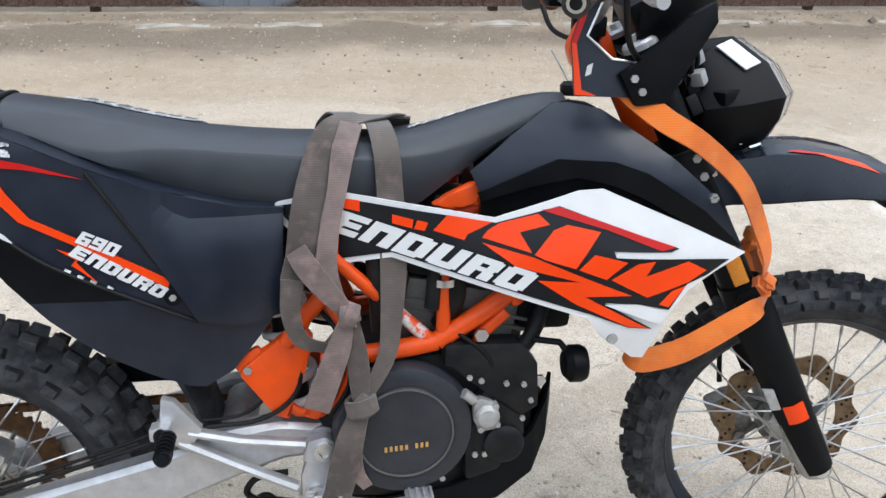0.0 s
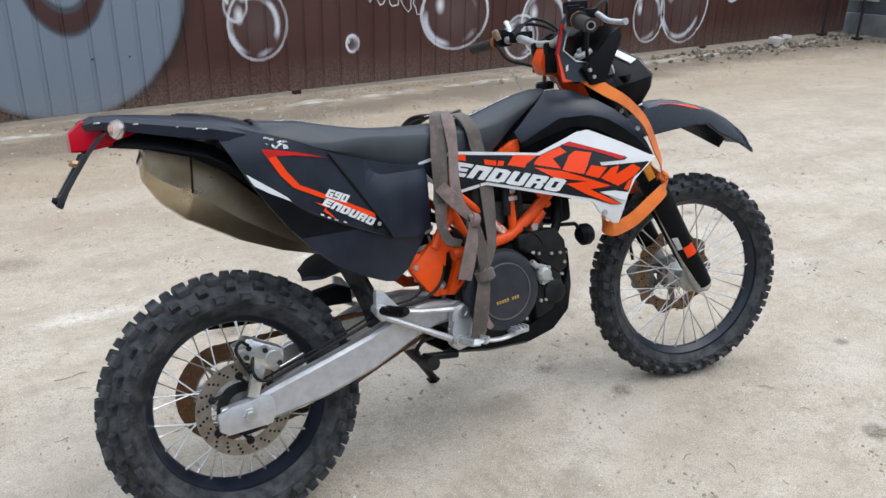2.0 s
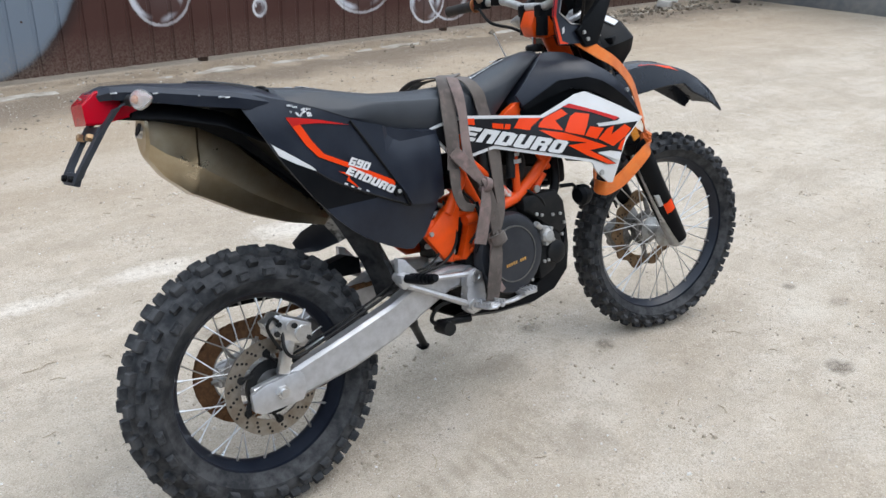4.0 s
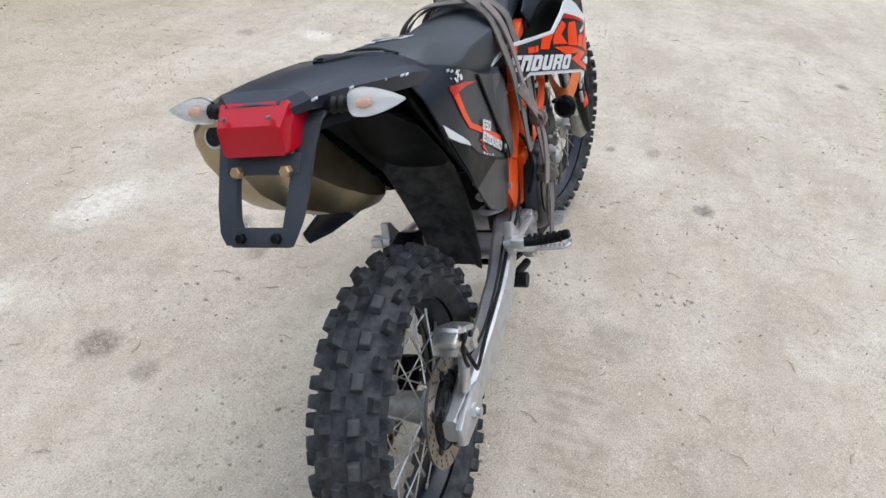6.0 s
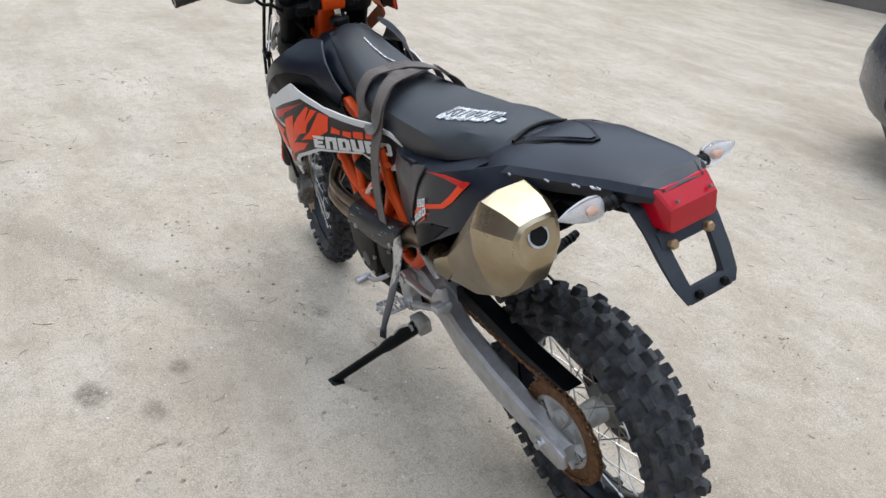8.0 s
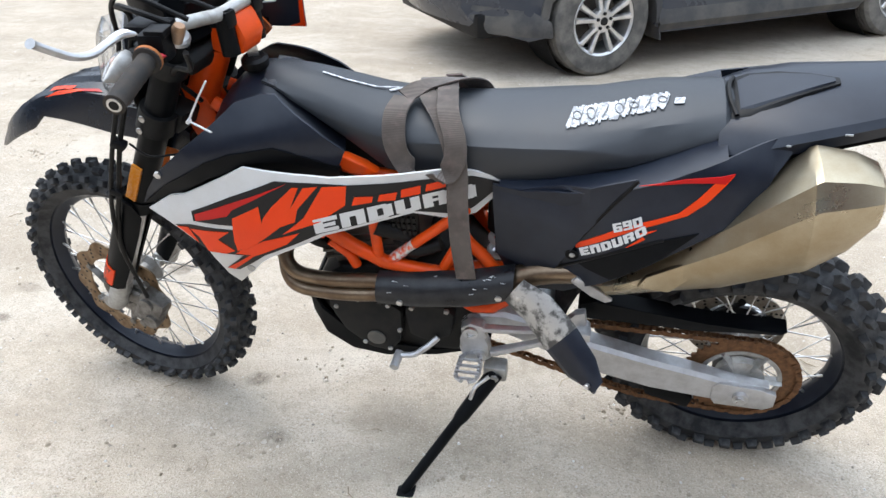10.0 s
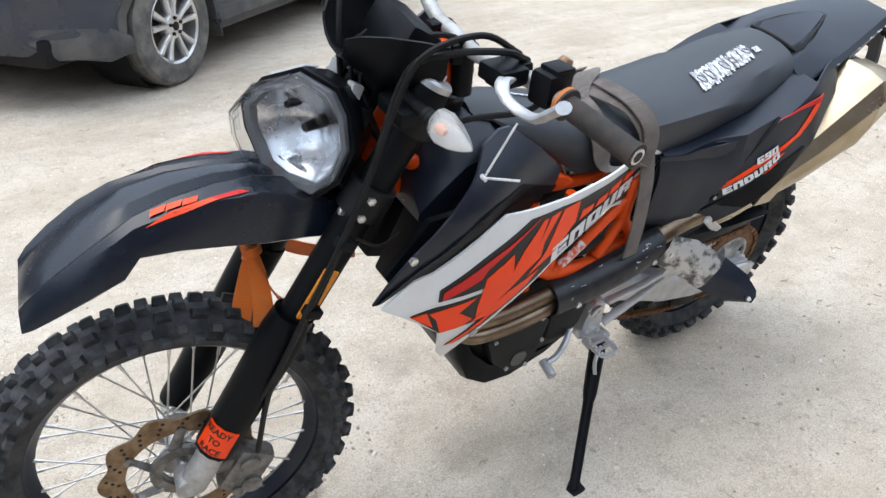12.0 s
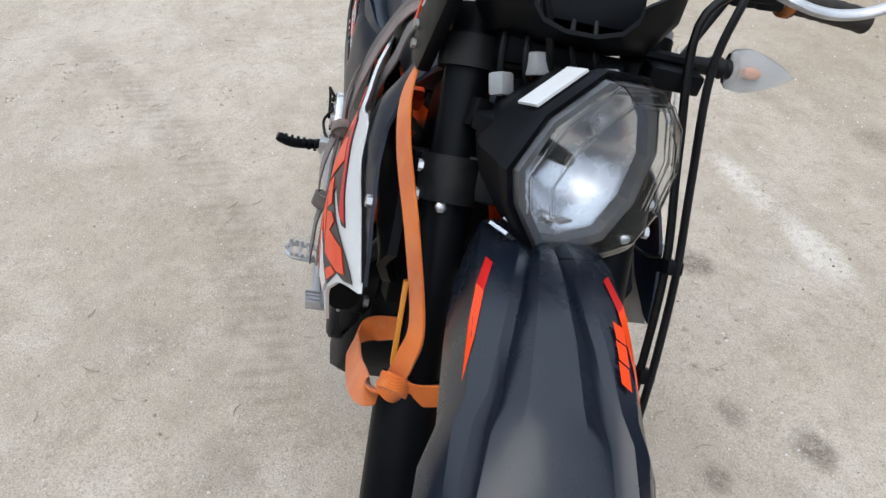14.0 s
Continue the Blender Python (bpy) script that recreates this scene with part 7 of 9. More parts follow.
for x, w, zt, zb in ((0.86, 0.060, 0.93, 0.86), (0.93, 0.078, 0.995, 0.86), (0.99, 0.082, 1.038, 0.86), (1.06, 0.090, 1.030, 0.86), (1.11, 0.092, 0.990, 0.86), (1.14, 0.085, 0.945, 0.88)):
    rings.append([V((x, y, z)) for y, z in ((0, zt), (w * 0.6, zt - 0.004), (w * 1.2, zt - 0.05), (w * 1.2, zb), (0, zb), (-w * 1.2, zb), (-w * 1.2, zt - 0.05), (-w * 0.6, zt - 0.004))])
skin(bm, rings)
tank = part("fuel_tank", bm, BLACK, bike, "black fuel tank between the covers")
bm = bmesh.new()
revolve(bm, [(0.0, 0.0), (0.026, 0.0), (0.028, 0.008), (0.028, 0.018), (0.022, 0.024), (0.0, 0.024)], (1.044, 0.002, 1.040), "z", 24, closed=False)
key = part("key_switch", bm, CABLE, tank)
bm = bmesh.new()
box(bm, (1.044, 0.002, 1.074), (0.022, 0.003, 0.024), Matrix.Rotation(radians(25), 4, "Z"), 0.001)
part("key", bm, STEEL, key, "steel ignition key")


# front end: everything here turns with the bars -------------------------
GREY_PLUG = worn("grey_connector", (0.35, 0.36, 0.36), (0.2, 0.2, 0.2))


def leg(z, y=0.0, fwd=0.0):
    """A point on the fork line at height z, in the straight-ahead position."""
    return V((1.537 + fwd - (z - 0.356) * math.tan(RAKE), y, z))


def fpart(name, bm, mat, parent=None, label="", **kw):
    return part(name, turned(bm, STEER), mat, parent or bike, label, **kw)


for s in (-1, 1):
    y = s * 0.104
    bm = bmesh.new()
    tube(bm, [leg(0.72, y), leg(1.135, y)], 0.030, 18)
    tube(bm, [leg(0.70, y), leg(0.735, y)], 0.034, 18)
    tb = fpart("fork_tube", bm, MATTE, None, "black upside-down fork tube")
    bm = bmesh.new()
    tube(bm, [leg(1.133, y), leg(1.143, y), leg(1.147, y)], [0.029, 0.029, 0.025], 20)
    tube(bm, [leg(1.146, y), leg(1.156, y)], [0.012, 0.011], 6)
    fpart("fork_cap", bm, ALU, tb, "silver fork cap with a hexagon top")
    bm = bmesh.new()
    tube(bm, [leg(0.40, y), leg(0.72, y)], 0.0235, 16)
    fpart("stanchion", bm, STEEL, tb)
    bm = bmesh.new()
    tube(bm, [leg(0.338, y), leg(0.352, y), leg(0.42, y), leg(0.44, y)], [0.020, 0.027, 0.027, 0.024], 14)
    rod(bm, FA + V((0, y - s * 0.030, 0)), FA + V((0, y + s * 0.018, 0)), 0.021, 16)
    fpart("axle_clamp", bm, ALU_DULL, tb, "silver axle clamp")
    # plastic guard wrapped round the front of the leg
    bm = bmesh.new()
    rings = []
    for z, r, a0 in (((0.448, 0.037, 150),) if s > 0 else ((0.362, 0.034, 125), (0.40, 0.035, 135))) + ((0.48, 0.037, 150), (0.56, 0.038, 155), (0.64, 0.040, 155), (0.70, 0.041, 150), (0.735, 0.038, 110)):
        c = leg(z, y, 0.006)
        out = [(math.cos(radians(k * a0 / 5)), math.sin(radians(k * a0 / 5))) for k in range(-5, 6)]
        tilt = V((math.cos(RAKE), 0, math.sin(RAKE)))
        rings.append([c + tilt * (p * r) + V((0, s * q * r * 1.05 + s * 0.006, 0)) for p, q in out] + [c + tilt * (p * (r - 0.004)) + V((0, s * q * (r - 0.004) + s * 0.006, 0)) for p, q in out[::-1]])
    skin(bm, rings)
    g = fpart("fork_guard", bm, MATTE, tb, "dusty black plastic fork guard")
    bm = bmesh.new()
    rings = []
    for z in ((0.458, 0.475, 0.495, 0.512) if s > 0 else (0.478, 0.495, 0.512)):
        c = leg(z, y, 0.006)
        r = 0.0395
        tilt = V((math.cos(RAKE), 0, math.sin(RAKE)))
        a0, a1 = (5, 100) if s > 0 else (62, 118)
        ks = [a0 + (a1 - a0) * k / 8 for k in range(9)]
        rings.append([c + tilt * (math.cos(radians(k)) * r) + V((0, s * math.sin(radians(k)) * r * 1.05 + s * 0.006, 0)) for k in ks]
                     + [c + tilt * (math.cos(radians(k)) * (r - 0.002)) + V((0, s * math.sin(radians(k)) * (r - 0.002) + s * 0.006, 0)) for k in ks[::-1]])
    skin(bm, rings)
    tag = fpart("orange_tag", bm, ORANGE_DECAL, g, "orange sticker on the fork guard")
    if s > 0:
        for i, word in enumerate(("READY", "TO", "RACE")):
            b2 = lettering(word, 0.0175, 0.0005)
            xs = [v.co.x for v in b2.verts]
            mid = (min(xs) + max(xs)) / 2
            for v in b2.verts:
                zz = 0.4975 - 0.0185 * i + v.co.y * math.cos(RAKE)
                k = 48 + (v.co.x - mid) / 0.0402 * 57.3
                c = leg(zz, y, 0.006)
                tilt = V((math.cos(RAKE), 0, math.sin(RAKE)))
                v.co = c + tilt * (math.cos(radians(k)) * 0.0403) + V((0, math.sin(radians(k)) * 0.0403 * 1.05 + 0.006, 0))
            fpart("tag_lettering", b2, BLACK_DECAL, tag, "dark lettering", doubles=False)
    else:
        bm = bmesh.new()
        prism(bm, [(1.400, 0.545), (1.420, 0.545), (1.440, 0.505), (1.422, 0.502)], y - 0.050, y - 0.043, 0.002)
        fpart("guard_badge", bm, ALU_DULL, g)
    # reflector on the tube
    bm = bmesh.new()
    up = V((-math.sin(RAKE), 0, math.cos(RAKE)))
    c = leg(0.79, s * 0.137, 0.004)
    rot = Matrix.Rotation(-RAKE, 4, "Y")
    box(bm, c, (0.026, 0.007, 0.105), rot, 0.002)
    fpart("side_reflector", bm, AMBER, tb, "amber side reflector")
    # clamp bolts
    for z in (0.935, 0.965):
        bolt("clamp_bolt", leg(z, s * 0.142, 0.012), 0.0075, tb, m=STEER)
        bolt("clamp_bolt", leg(z, s * 0.112, 0.036), 0.0075, tb, axis=(1, 0, 0.5), m=STEER)

# triple clamps
for z, w, h, nm in ((0.950, 0.034, 0.055, "lower_clamp"), (1.085, 0.03, 0.038, "upper_clamp")):
    bm = bmesh.new()
    rot = Matrix.Rotation(-RAKE, 4, "Y")
    box(bm, leg(z, 0, -0.012), (0.075, 0.19, h), rot, 0.01)
    for s in (-1, 1):
        tube(bm, [leg(z - h * 0.45, s * 0.104), leg(z + h * 0.45, s * 0.104)], 0.040, 18)
    fpart(nm, bm, ENGINE, None, "black triple clamp")
bm = bmesh.new()
prism(bm, [(1.105, 1.120), (1.085, 1.160), (1.040, 1.165), (1.022, 1.120), (1.035, 1.085), (1.075, 1.078), (1.110, 1.085)], -0.034, 0.034, 0.010)
fpart("bar_mount", bm, ORANGE, None, "orange handlebar mount")
bm = bmesh.new()
tube(bm, [leg(0.92, 0, -0.035), leg(1.09, 0, -0.035)], 0.034, 18)
part("steering_head", bm, ORANGE, bike, "orange steering head")
for s in (-1, 1):
    bm = bmesh.new()
    prism(bm, [(1.16, 0.98), (1.21, 1.0), (1.23, 0.95), (1.20, 0.86), (1.13, 0.90)], s * 0.02, s * 0.035, 0.004)
    part("head_gusset", bm, ORANGE, bike)

# front wheel axle, caliper
bm = bmesh.new()
rod(bm, FA + V((0, -0.115, 0)), FA + V((0, 0.115, 0)), 0.011, 16)
rod(bm, FA + V((0, -0.128, 0)), FA + V((0, -0.118, 0)), 0.014, 16)
fpart("front_axle", bm, STEEL)
bm = bmesh.new()
box(bm, (1.425, 0.090, 0.330), (0.11, 0.045, 0.075), Matrix.Rotation(radians(60), 4, "Y"), 0.014)
for dz in (-0.028, 0.028):
    rod(bm, (1.418, 0.10, 0.330 + dz), (1.418, 0.120, 0.330 + dz), 0.020, 16)
box(bm, (1.465, 0.088, 0.355), (0.06, 0.03, 0.03), None, 0.006)
rod(bm, (1.445, 0.06, 0.29), (1.445, 0.118, 0.29), 0.012, 12)
bmesh.ops.translate(bm, vec=(0.015, 0, 0.016), verts=bm.verts)
fpart("front_caliper", bm, GRIMY, None, "grimy grey front brake caliper")

# front fender: a long high beak
bm = bmesh.new()
FEND = ((1.205, 0.905, 0.060, 0.052, 0.000), (1.256, 0.936, 0.072, 0.066, 0.004), (1.321, 0.962, 0.082, 0.080, 0.008), (1.385, 0.976, 0.089, 0.088, 0.011), (1.450, 0.977, 0.093, 0.080, 0.013), (1.515, 0.967, 0.095, 0.064, 0.014), (1.575, 0.948, 0.096, 0.046, 0.014),
        (1.600, 0.936, 0.107, 0.062, 0.013), (1.650, 0.905, 0.109, 0.056, 0.011), (1.700, 0.866, 0.103, 0.046, 0.008), (1.735, 0.834, 0.095, 0.036, 0.005), (1.750, 0.814, 0.089, 0.024, 0.002))
rings = []
for x, z, w, drop, crown in FEND:
    z -= 0.010
    v = 0.12 + 0.46 * smooth01((x - 1.30) / 0.42)  # the two creases spread towards the tip
    half = [(v * 0.55, crown * 0.5), (v, -crown * 0.55), (v + 0.05, -crown * 0.1), (v + 0.16, 0.003), (0.80, -0.006), (0.93, -drop * 0.55), (1.0, -drop)]
    top = [(-q, p) for q, p in half[::-1]] + [(0, crown * 0.62)] + half
    rings.append([V((x, q * w, z + p)) for q, p in top] + [V((x - 0.002, q * (w - 0.004), z + p - 0.004)) for q, p in top[::-1]])
skin(bm, rings)
fender = fpart("front_fender", bm, GLOSSY, None, "black high front fender with orange stickers", sharp=26)


def fend(x, q):
    """A point on the fender's flank: q is the share of its half width."""
    for a, b in zip(FEND, FEND[1:]):
        if a[0] <= x <= b[0]:
            t = (x - a[0]) / (b[0] - a[0])
            z, w, drop = (a[i] + (b[i] - a[i]) * t for i in (1, 2, 3))
            k = abs(q)
            v = 0.12 + 0.46 * smooth01((x - 1.30) / 0.42)
            p = along(k, (v + 0.16, 0.003), (0.80, -0.006), (0.93, -drop * 0.55), (1.0, -drop))
            sg = 1 if q > 0 else -1
            n = V((0, sg * 0.6, 0.8)) * 0.002
            return V((x, q * w, z - 0.010 + p)) + n
    return V((x, 0, 0.9))


for s in (-1, 1):
    for nm, poly, mat in (("red_sticker", [(1.402, 0.70), (1.414, 0.62), (1.462, 0.70), (1.450, 0.78)], RED_DECAL), ("orange_sticker", [(1.450, 0.78), (1.462, 0.70), (1.520, 0.76), (1.560, 0.83), (1.50, 0.82)], ORANGE_DECAL)):
        bm = bmesh.new()
        b2 = [[V((p[0], p[1], 0)) for p in poly]]
        bm.faces.new([bm.verts.new(v) for v in b2[0]])
        for k in range(6):
            q = 1.39 + 0.035 * k
            bmesh.ops.bisect_plane(bm, geom=bm.verts[:] + bm.edges[:] + bm.faces[:], plane_co=(q, 0, 0), plane_no=(1, 0, 0))
        bmesh.ops.bisect_plane(bm, geom=bm.verts[:] + bm.edges[:] + bm.faces[:], plane_co=(0, 0.72, 0), plane_no=(0, 1, 0))
        bmesh.ops.triangulate(bm, faces=bm.faces[:])
        for v in bm.verts:
            v.co = fend(v.co.x, s * v.co.y)
        fpart(nm, bm, mat, fender)
    if s > 0:
        for i in range(3):
            bm = bmesh.new()
            x = 1.478 + 0.024 * i
            quad = [fend(x, 0.60), fend(x + 0.022, 0.61), fend(x + 0.026, 0.72), fend(x + 0.004, 0.71)]
            bm.faces.new([bm.verts.new(v + V((0, 0.0005, 0.0012))) for v in quad])
            fpart("orange_bar", bm, ORANGE_DECAL, fender)

# headlamp hanging loose from its cables, twisted to one side ------------
LAMP = Matrix.Translation((1.324, -0.006, 1.042)) @ Matrix.Rotation(radians(25), 4, "Z") @ Matrix.Rotation(radians(-9), 4, "Y")
FACE = [(q * 1.07, p * 1.07) for q, p in ((-0.006, 0.096), (0.058, 0.090), (0.084, 0.062), (0.101, 0.012), (0.088, -0.045), (0.052, -0.088), (-0.010, -0.095), (-0.048, -0.086), (-0.092, -0.030), (-0.103, 0.006), (-0.070, 0.056))]


def lamp_ring(x, k, drop=0.0):
    return [LAMP @ V((x, q * k, p * k + drop)) for q, p in FACE]


bm = bmesh.new()
skin(bm, [lamp_ring(-0.125, 0.45), lamp_ring(-0.11, 0.62), lamp_ring(-0.07, 0.86), lamp_ring(-0.025, 0.97), lamp_ring(-0.012, 1.03), lamp_ring(0.0, 1.03), lamp_ring(0.0, 0.96), lamp_ring(-0.012, 0.94), lamp_ring(-0.06, 0.8), lamp_ring(-0.10, 0.55)])
headlamp = part("headlamp", bm, MATTE, bike, "detached headlamp hanging crooked between the fork legs", sharp=30)
OUT = ((-0.002, 0.985), (0.028, 0.95), (0.048, 0.84), (0.058, 0.68))
bm = bmesh.new()
skin(bm, [lamp_ring(x, k) for x, k in OUT], caps=False)
skin(bm, [lamp_ring(x - 0.0015, k * 0.988) for x, k in OUT], caps=False)
skin(bm, [lamp_ring(-0.002, 0.985), lamp_ring(-0.0035, 0.985 * 0.988)], caps=False)
for x, k in ((0.058, 0.68), (0.0565, 0.68 * 0.988)):
    bm.faces.new([bm.verts.new(v) for v in lamp_ring(x, k)])
lens = part("lamp_lens", bm, LENS, headlamp, "clear scratched plastic lens", sharp=25)
lens.visible_shadow = False
bm = bmesh.new()
skin(bm, [lamp_ring(-0.006, 0.95), lamp_ring(0.006, 0.93), lamp_ring(0.004, 0.83), lamp_ring(-0.012, 0.80)], caps=False)
part("lamp_bezel", bm, worn("grey_bezel", (0.10, 0.105, 0.115), (0.20, 0.20, 0.21), (0.3, 0.45), 0.3, scale=30.0), headlamp, "grey inner frame of the lamp", sharp=25)
bm = bmesh.new()
skin(bm, [lamp_ring(-0.010, 0.81), lamp_ring(-0.014, 0.74), lamp_ring(-0.04, 0.62), lamp_ring(-0.07, 0.40), lamp_ring(-0.078, 0.16)], caps=False)
bm.faces.new([bm.verts.new(v) for v in lamp_ring(-0.078, 0.16)])
for k in range(7):
    x0 = -0.07 + 0.02 * k
    a, b = LAMP @ V((-0.05, x0, -0.075)), LAMP @ V((-0.012, x0, -0.055 - 0.01 * abs(k - 3)))
    box(bm, a.lerp(b, 0.5), (0.03, 0.018, 0.004), LAMP @ Matrix.Rotation(radians(-35 + 8 * k), 4, "X"))
part("lamp_reflector", bm, REFLECTOR, headlamp, "faceted mirror reflector", sharp=50)
bm = bmesh.new()
c, d = LAMP @ V((-0.07, 0.0, 0.0)), LAMP @ V((-0.025, 0.0, 0.0))
tube(bm, [c, d], [0.012, 0.008], 12)
c, d = LAMP @ V((-0.06, -0.045, 0.02)), LAMP @ V((-0.03, -0.045, 0.02))
tube(bm, [c, d], [0.008, 0.006], 12)
part("lamp_bulb", bm, CABLE, headlamp)
bm = bmesh.new()
for k, x in ((0.96, 0.024), (0.86, 0.046)):
    tube(bm, [LAMP @ V((x, q * k, p * k)) for q, p in FACE[-3:] + FACE[:5]], 0.0018, 6)
    tube(bm, [LAMP @ V((x - 0.002, q * k * 0.94, p * k * 0.94)) for q, p in FACE[-3:] + FACE[:5]], 0.0012, 6)
part("lens_rib", bm, LENS, headlamp)
bm = bmesh.new()
box(bm, LAMP @ V((-0.034, -0.043, 0.080)), (0.034, 0.070, 0.003), LAMP @ Matrix.Rotation(radians(32), 4, "X") @ Matrix.Rotation(radians(-14), 4, "Y"))
part("lamp_sticker", bm, WHITE, headlamp, "white paper label")
bm = bmesh.new()
box(bm, LAMP @ V((-0.085, -0.060, 0.020)), (0.05, 0.035, 0.022), LAMP, 0.005)
part("lamp_bracket", bm, MATTE, headlamp)

# bars, grips, levers ----------------------------------------------------
BAR = 1.162
RISE = 0.045  # the throttle side is raised to fit the camera's view
bm = bmesh.new()
left = [(1.052, 0.0, BAR + 0.012), (1.054, 0.06, BAR + 0.012), (1.060, 0.11, BAR + 0.020), (1.055, 0.19, BAR + 0.034), (1.030, 0.26, BAR + 0.030), (0.985, 0.420, BAR + 0.010)]
tube(bm, curve([(x, -y, z + RISE * smooth01((y - 0.05) / 0.16)) for x, y, z in left[:0:-1]] + left), 0.0125, 12)
bars = fpart("handlebar", bm, ALU_DULL, None, "wide silver aluminium handlebar")
for s in (-1, 1):
    bm = bmesh.new()
    tube(bm, [(1.052, s * 0.045, 1.09), (1.056, s * 0.045, BAR + 0.018)], 0.018, 14)
    box(bm, (1.058, s * 0.045, BAR), (0.046, 0.032, 0.034), None, 0.006)
    fpart("bar_clamp", bm, MATTE, bars)
    UP = BAR + (RISE if s < 0 else 0.0)
    a, b = V((1.020, s * 0.295, UP + 0.026)), V((0.984, s * 0.424, UP + 0.010))
    bm = bmesh.new()
    tube(bm, [a, a.lerp(b, 0.02), a.lerp(b, 0.05), a.lerp(b, 0.06)] + [a.lerp(b, 0.06 + 0.9 * k / 12) for k in range(1, 13)] + [b], [0.023, 0.024, 0.024, 0.0165] + [0.0165 + 0.0008 * (k % 2) for k in range(12)] + [0.018], 16)
    fpart("grip", bm, GRIP, bars, "worn rubber grip")
    bm = bmesh.new()
    tube(bm, [a - (b - a) * 0.02, a + (b - a) * 0.025], 0.0245, 16)
    fpart("grip_ring", bm, worn("dirty_orange_rubber", (0.42, 0.13, 0.03), (0.2, 0.1, 0.05), (0.6, 0.8)), bars)
    bm = bmesh.new()
    d = (b - a).normalized()
    tube(bm, [b - d * 0.004, b + d * 0.002], 0.012, 14)
    end = fpart("bar_end", bm, STEEL, bars)
    # black plug painting in the shaded inside of the hollow bar
    bm = bmesh.new()
    tube(bm, [b - d * 0.004, b + d * 0.0026], 0.008, 14)
    fpart("bar_bore_plug", bm, CABLE, bars)
    # switch box and perch
    bm = bmesh.new()
    p = V((1.030, s * 0.262, UP + 0.032))
    rot = Matrix.Rotation(s * radians(14), 4, "Z")
    box(bm, p + V((-0.004, 0, 0.004)), (0.046, 0.042, 0.05), rot, 0.008)
    box(bm, p + V((-0.012, -s * 0.002, 0.028)), (0.036, 0.036, 0.014), rot, 0.004)
    fpart("switch_box", bm, MATTE, bars, "black switch box")
    bm = bmesh.new()
    p = V((1.045, s * 0.210, UP + 0.034))
    box(bm, p + V((0.02, 0, 0.004)), (0.06, 0.04, 0.036), rot, 0.008)
    box(bm, p + V((0.035, s * 0.012, 0.010)), (0.05, 0.055, 0.026), rot, 0.006)
    if s < 0:
        box(bm, p + V((0.012, s * -0.01, 0.03)), (0.06, 0.055, 0.032), rot, 0.006)
    fpart("lever_perch", bm, MATTE, bars, "black lever perch")
    bm = bmesh.new()
    q = [(1.075, s * 0.222, UP + 0.044), (1.098, s * 0.250, UP + 0.040), (1.092, s * 0.290, UP + 0.030), (1.080, s * 0.340, UP + 0.020), (1.082, s * 0.390, UP + 0.014), (1.088, s * 0.415, UP + 0.014)]
    tube(bm, curve(q), [0.009] * 7 + [0.0075] * 23 + [0.0095], 10)
    if s > 0:
        bm.free()
        bm = bmesh.new()
        q = [(1.106, 0.222, 1.229), (1.144, 0.240, 1.231), (1.160, 0.272, 1.227), (1.163, 0.310, 1.229), (1.171, 0.345, 1.243), (1.182, 0.375, 1.270), (1.189, 0.400, 1.295)]
        tube(bm, curve(q), [0.0105] * 10 + [0.0090] * 26 + [0.0115], 10, flat=0.75)
        part("lever", bm, ALU, bars, "bright forged aluminium lever")
    else:
        fpart("lever", bm, ALU, bars, "bright forged aluminium lever")
bm = bmesh.new()
rod(bm, (1.012, 0.275, BAR + 0.028), (1.004, 0.278, BAR + 0.022), 0.007, 10)
fpart("red_button", bm, worn("red_button_plastic", (0.55, 0.03, 0.05), (0.4, 0.03, 0.04)), bars)
bm = bmesh.new()
tube(bm, [(1.005, 0.236, BAR + 0.035), (0.994, 0.238, BAR + 0.058), (0.990, 0.238, BAR + 0.066)], [0.009, 0.012, 0.009], 12)
fpart("mirror_stub", bm, worn("rusty_stub", (0.25, 0.13, 0.06), (0.4, 0.35, 0.3), metal=0.5), bars, "rusty mirror mount")
# cockpit mask: two cheeks and a nose, pushed up above the lamp
bm = bmesh.new()
rings = []
for x, zl, zt, w in ((1.120, 1.118, 1.206, 0.128), (1.165, 1.122, 1.216, 0.126), (1.210, 1.138, 1.220, 0.112), (1.240, 1.154, 1.214, 0.088), (1.256, 1.168, 1.200, 0.058)):
    o = [(-w, zt), (-w * 0.98, (zl + zt) / 2), (-w * 0.75, zl), (-w * 0.3, zl - 0.008), (w * 0.3, zl - 0.008), (w * 0.75, zl), (w * 0.98, (zl + zt) / 2), (w, zt)]
    rings.append([V((x, y, z)) for y, z in o] + [V((x - 0.003, y * 0.96, z + (0.004 if z < zt else 0))) for y, z in o[::-1]])
skin(bm, rings)
mask = fpart("cockpit_mask", bm, MATTE, None, "black cockpit mask with orange edge stripes", sharp=28)


# the cheeks turn with the bars: a frame round an opening
side = lambda x, z: 0.155 - 0.10 * (z - 1.1)


CHEEK = [(1.060, 1.262), (1.012, 1.219), (0.982, 1.131), (0.990, 1.050), (1.110, 1.048), (1.138, 1.095), (1.047, 1.107), (1.007, 1.141), (1.031, 1.195), (1.065, 1.236)]
ck = part("mask_cheek", sheet(CHEEK, side, -1, 0.0, 0.004, 0.04), BLACK, mask)
part("edge_stripe", sheet([(1.012, 1.215), (0.982, 1.131), (0.990, 1.129), (1.020, 1.212)], side, -1, 0.002, 0.008, 0.04), RED_DECAL, ck)
part("edge_stripe", sheet([(0.983, 1.131), (0.990, 1.052), (1.024, 1.051), (1.000, 1.060), (0.990, 1.129)], side, -1, 0.002, 0.008, 0.04), ORANGE_DECAL, ck)
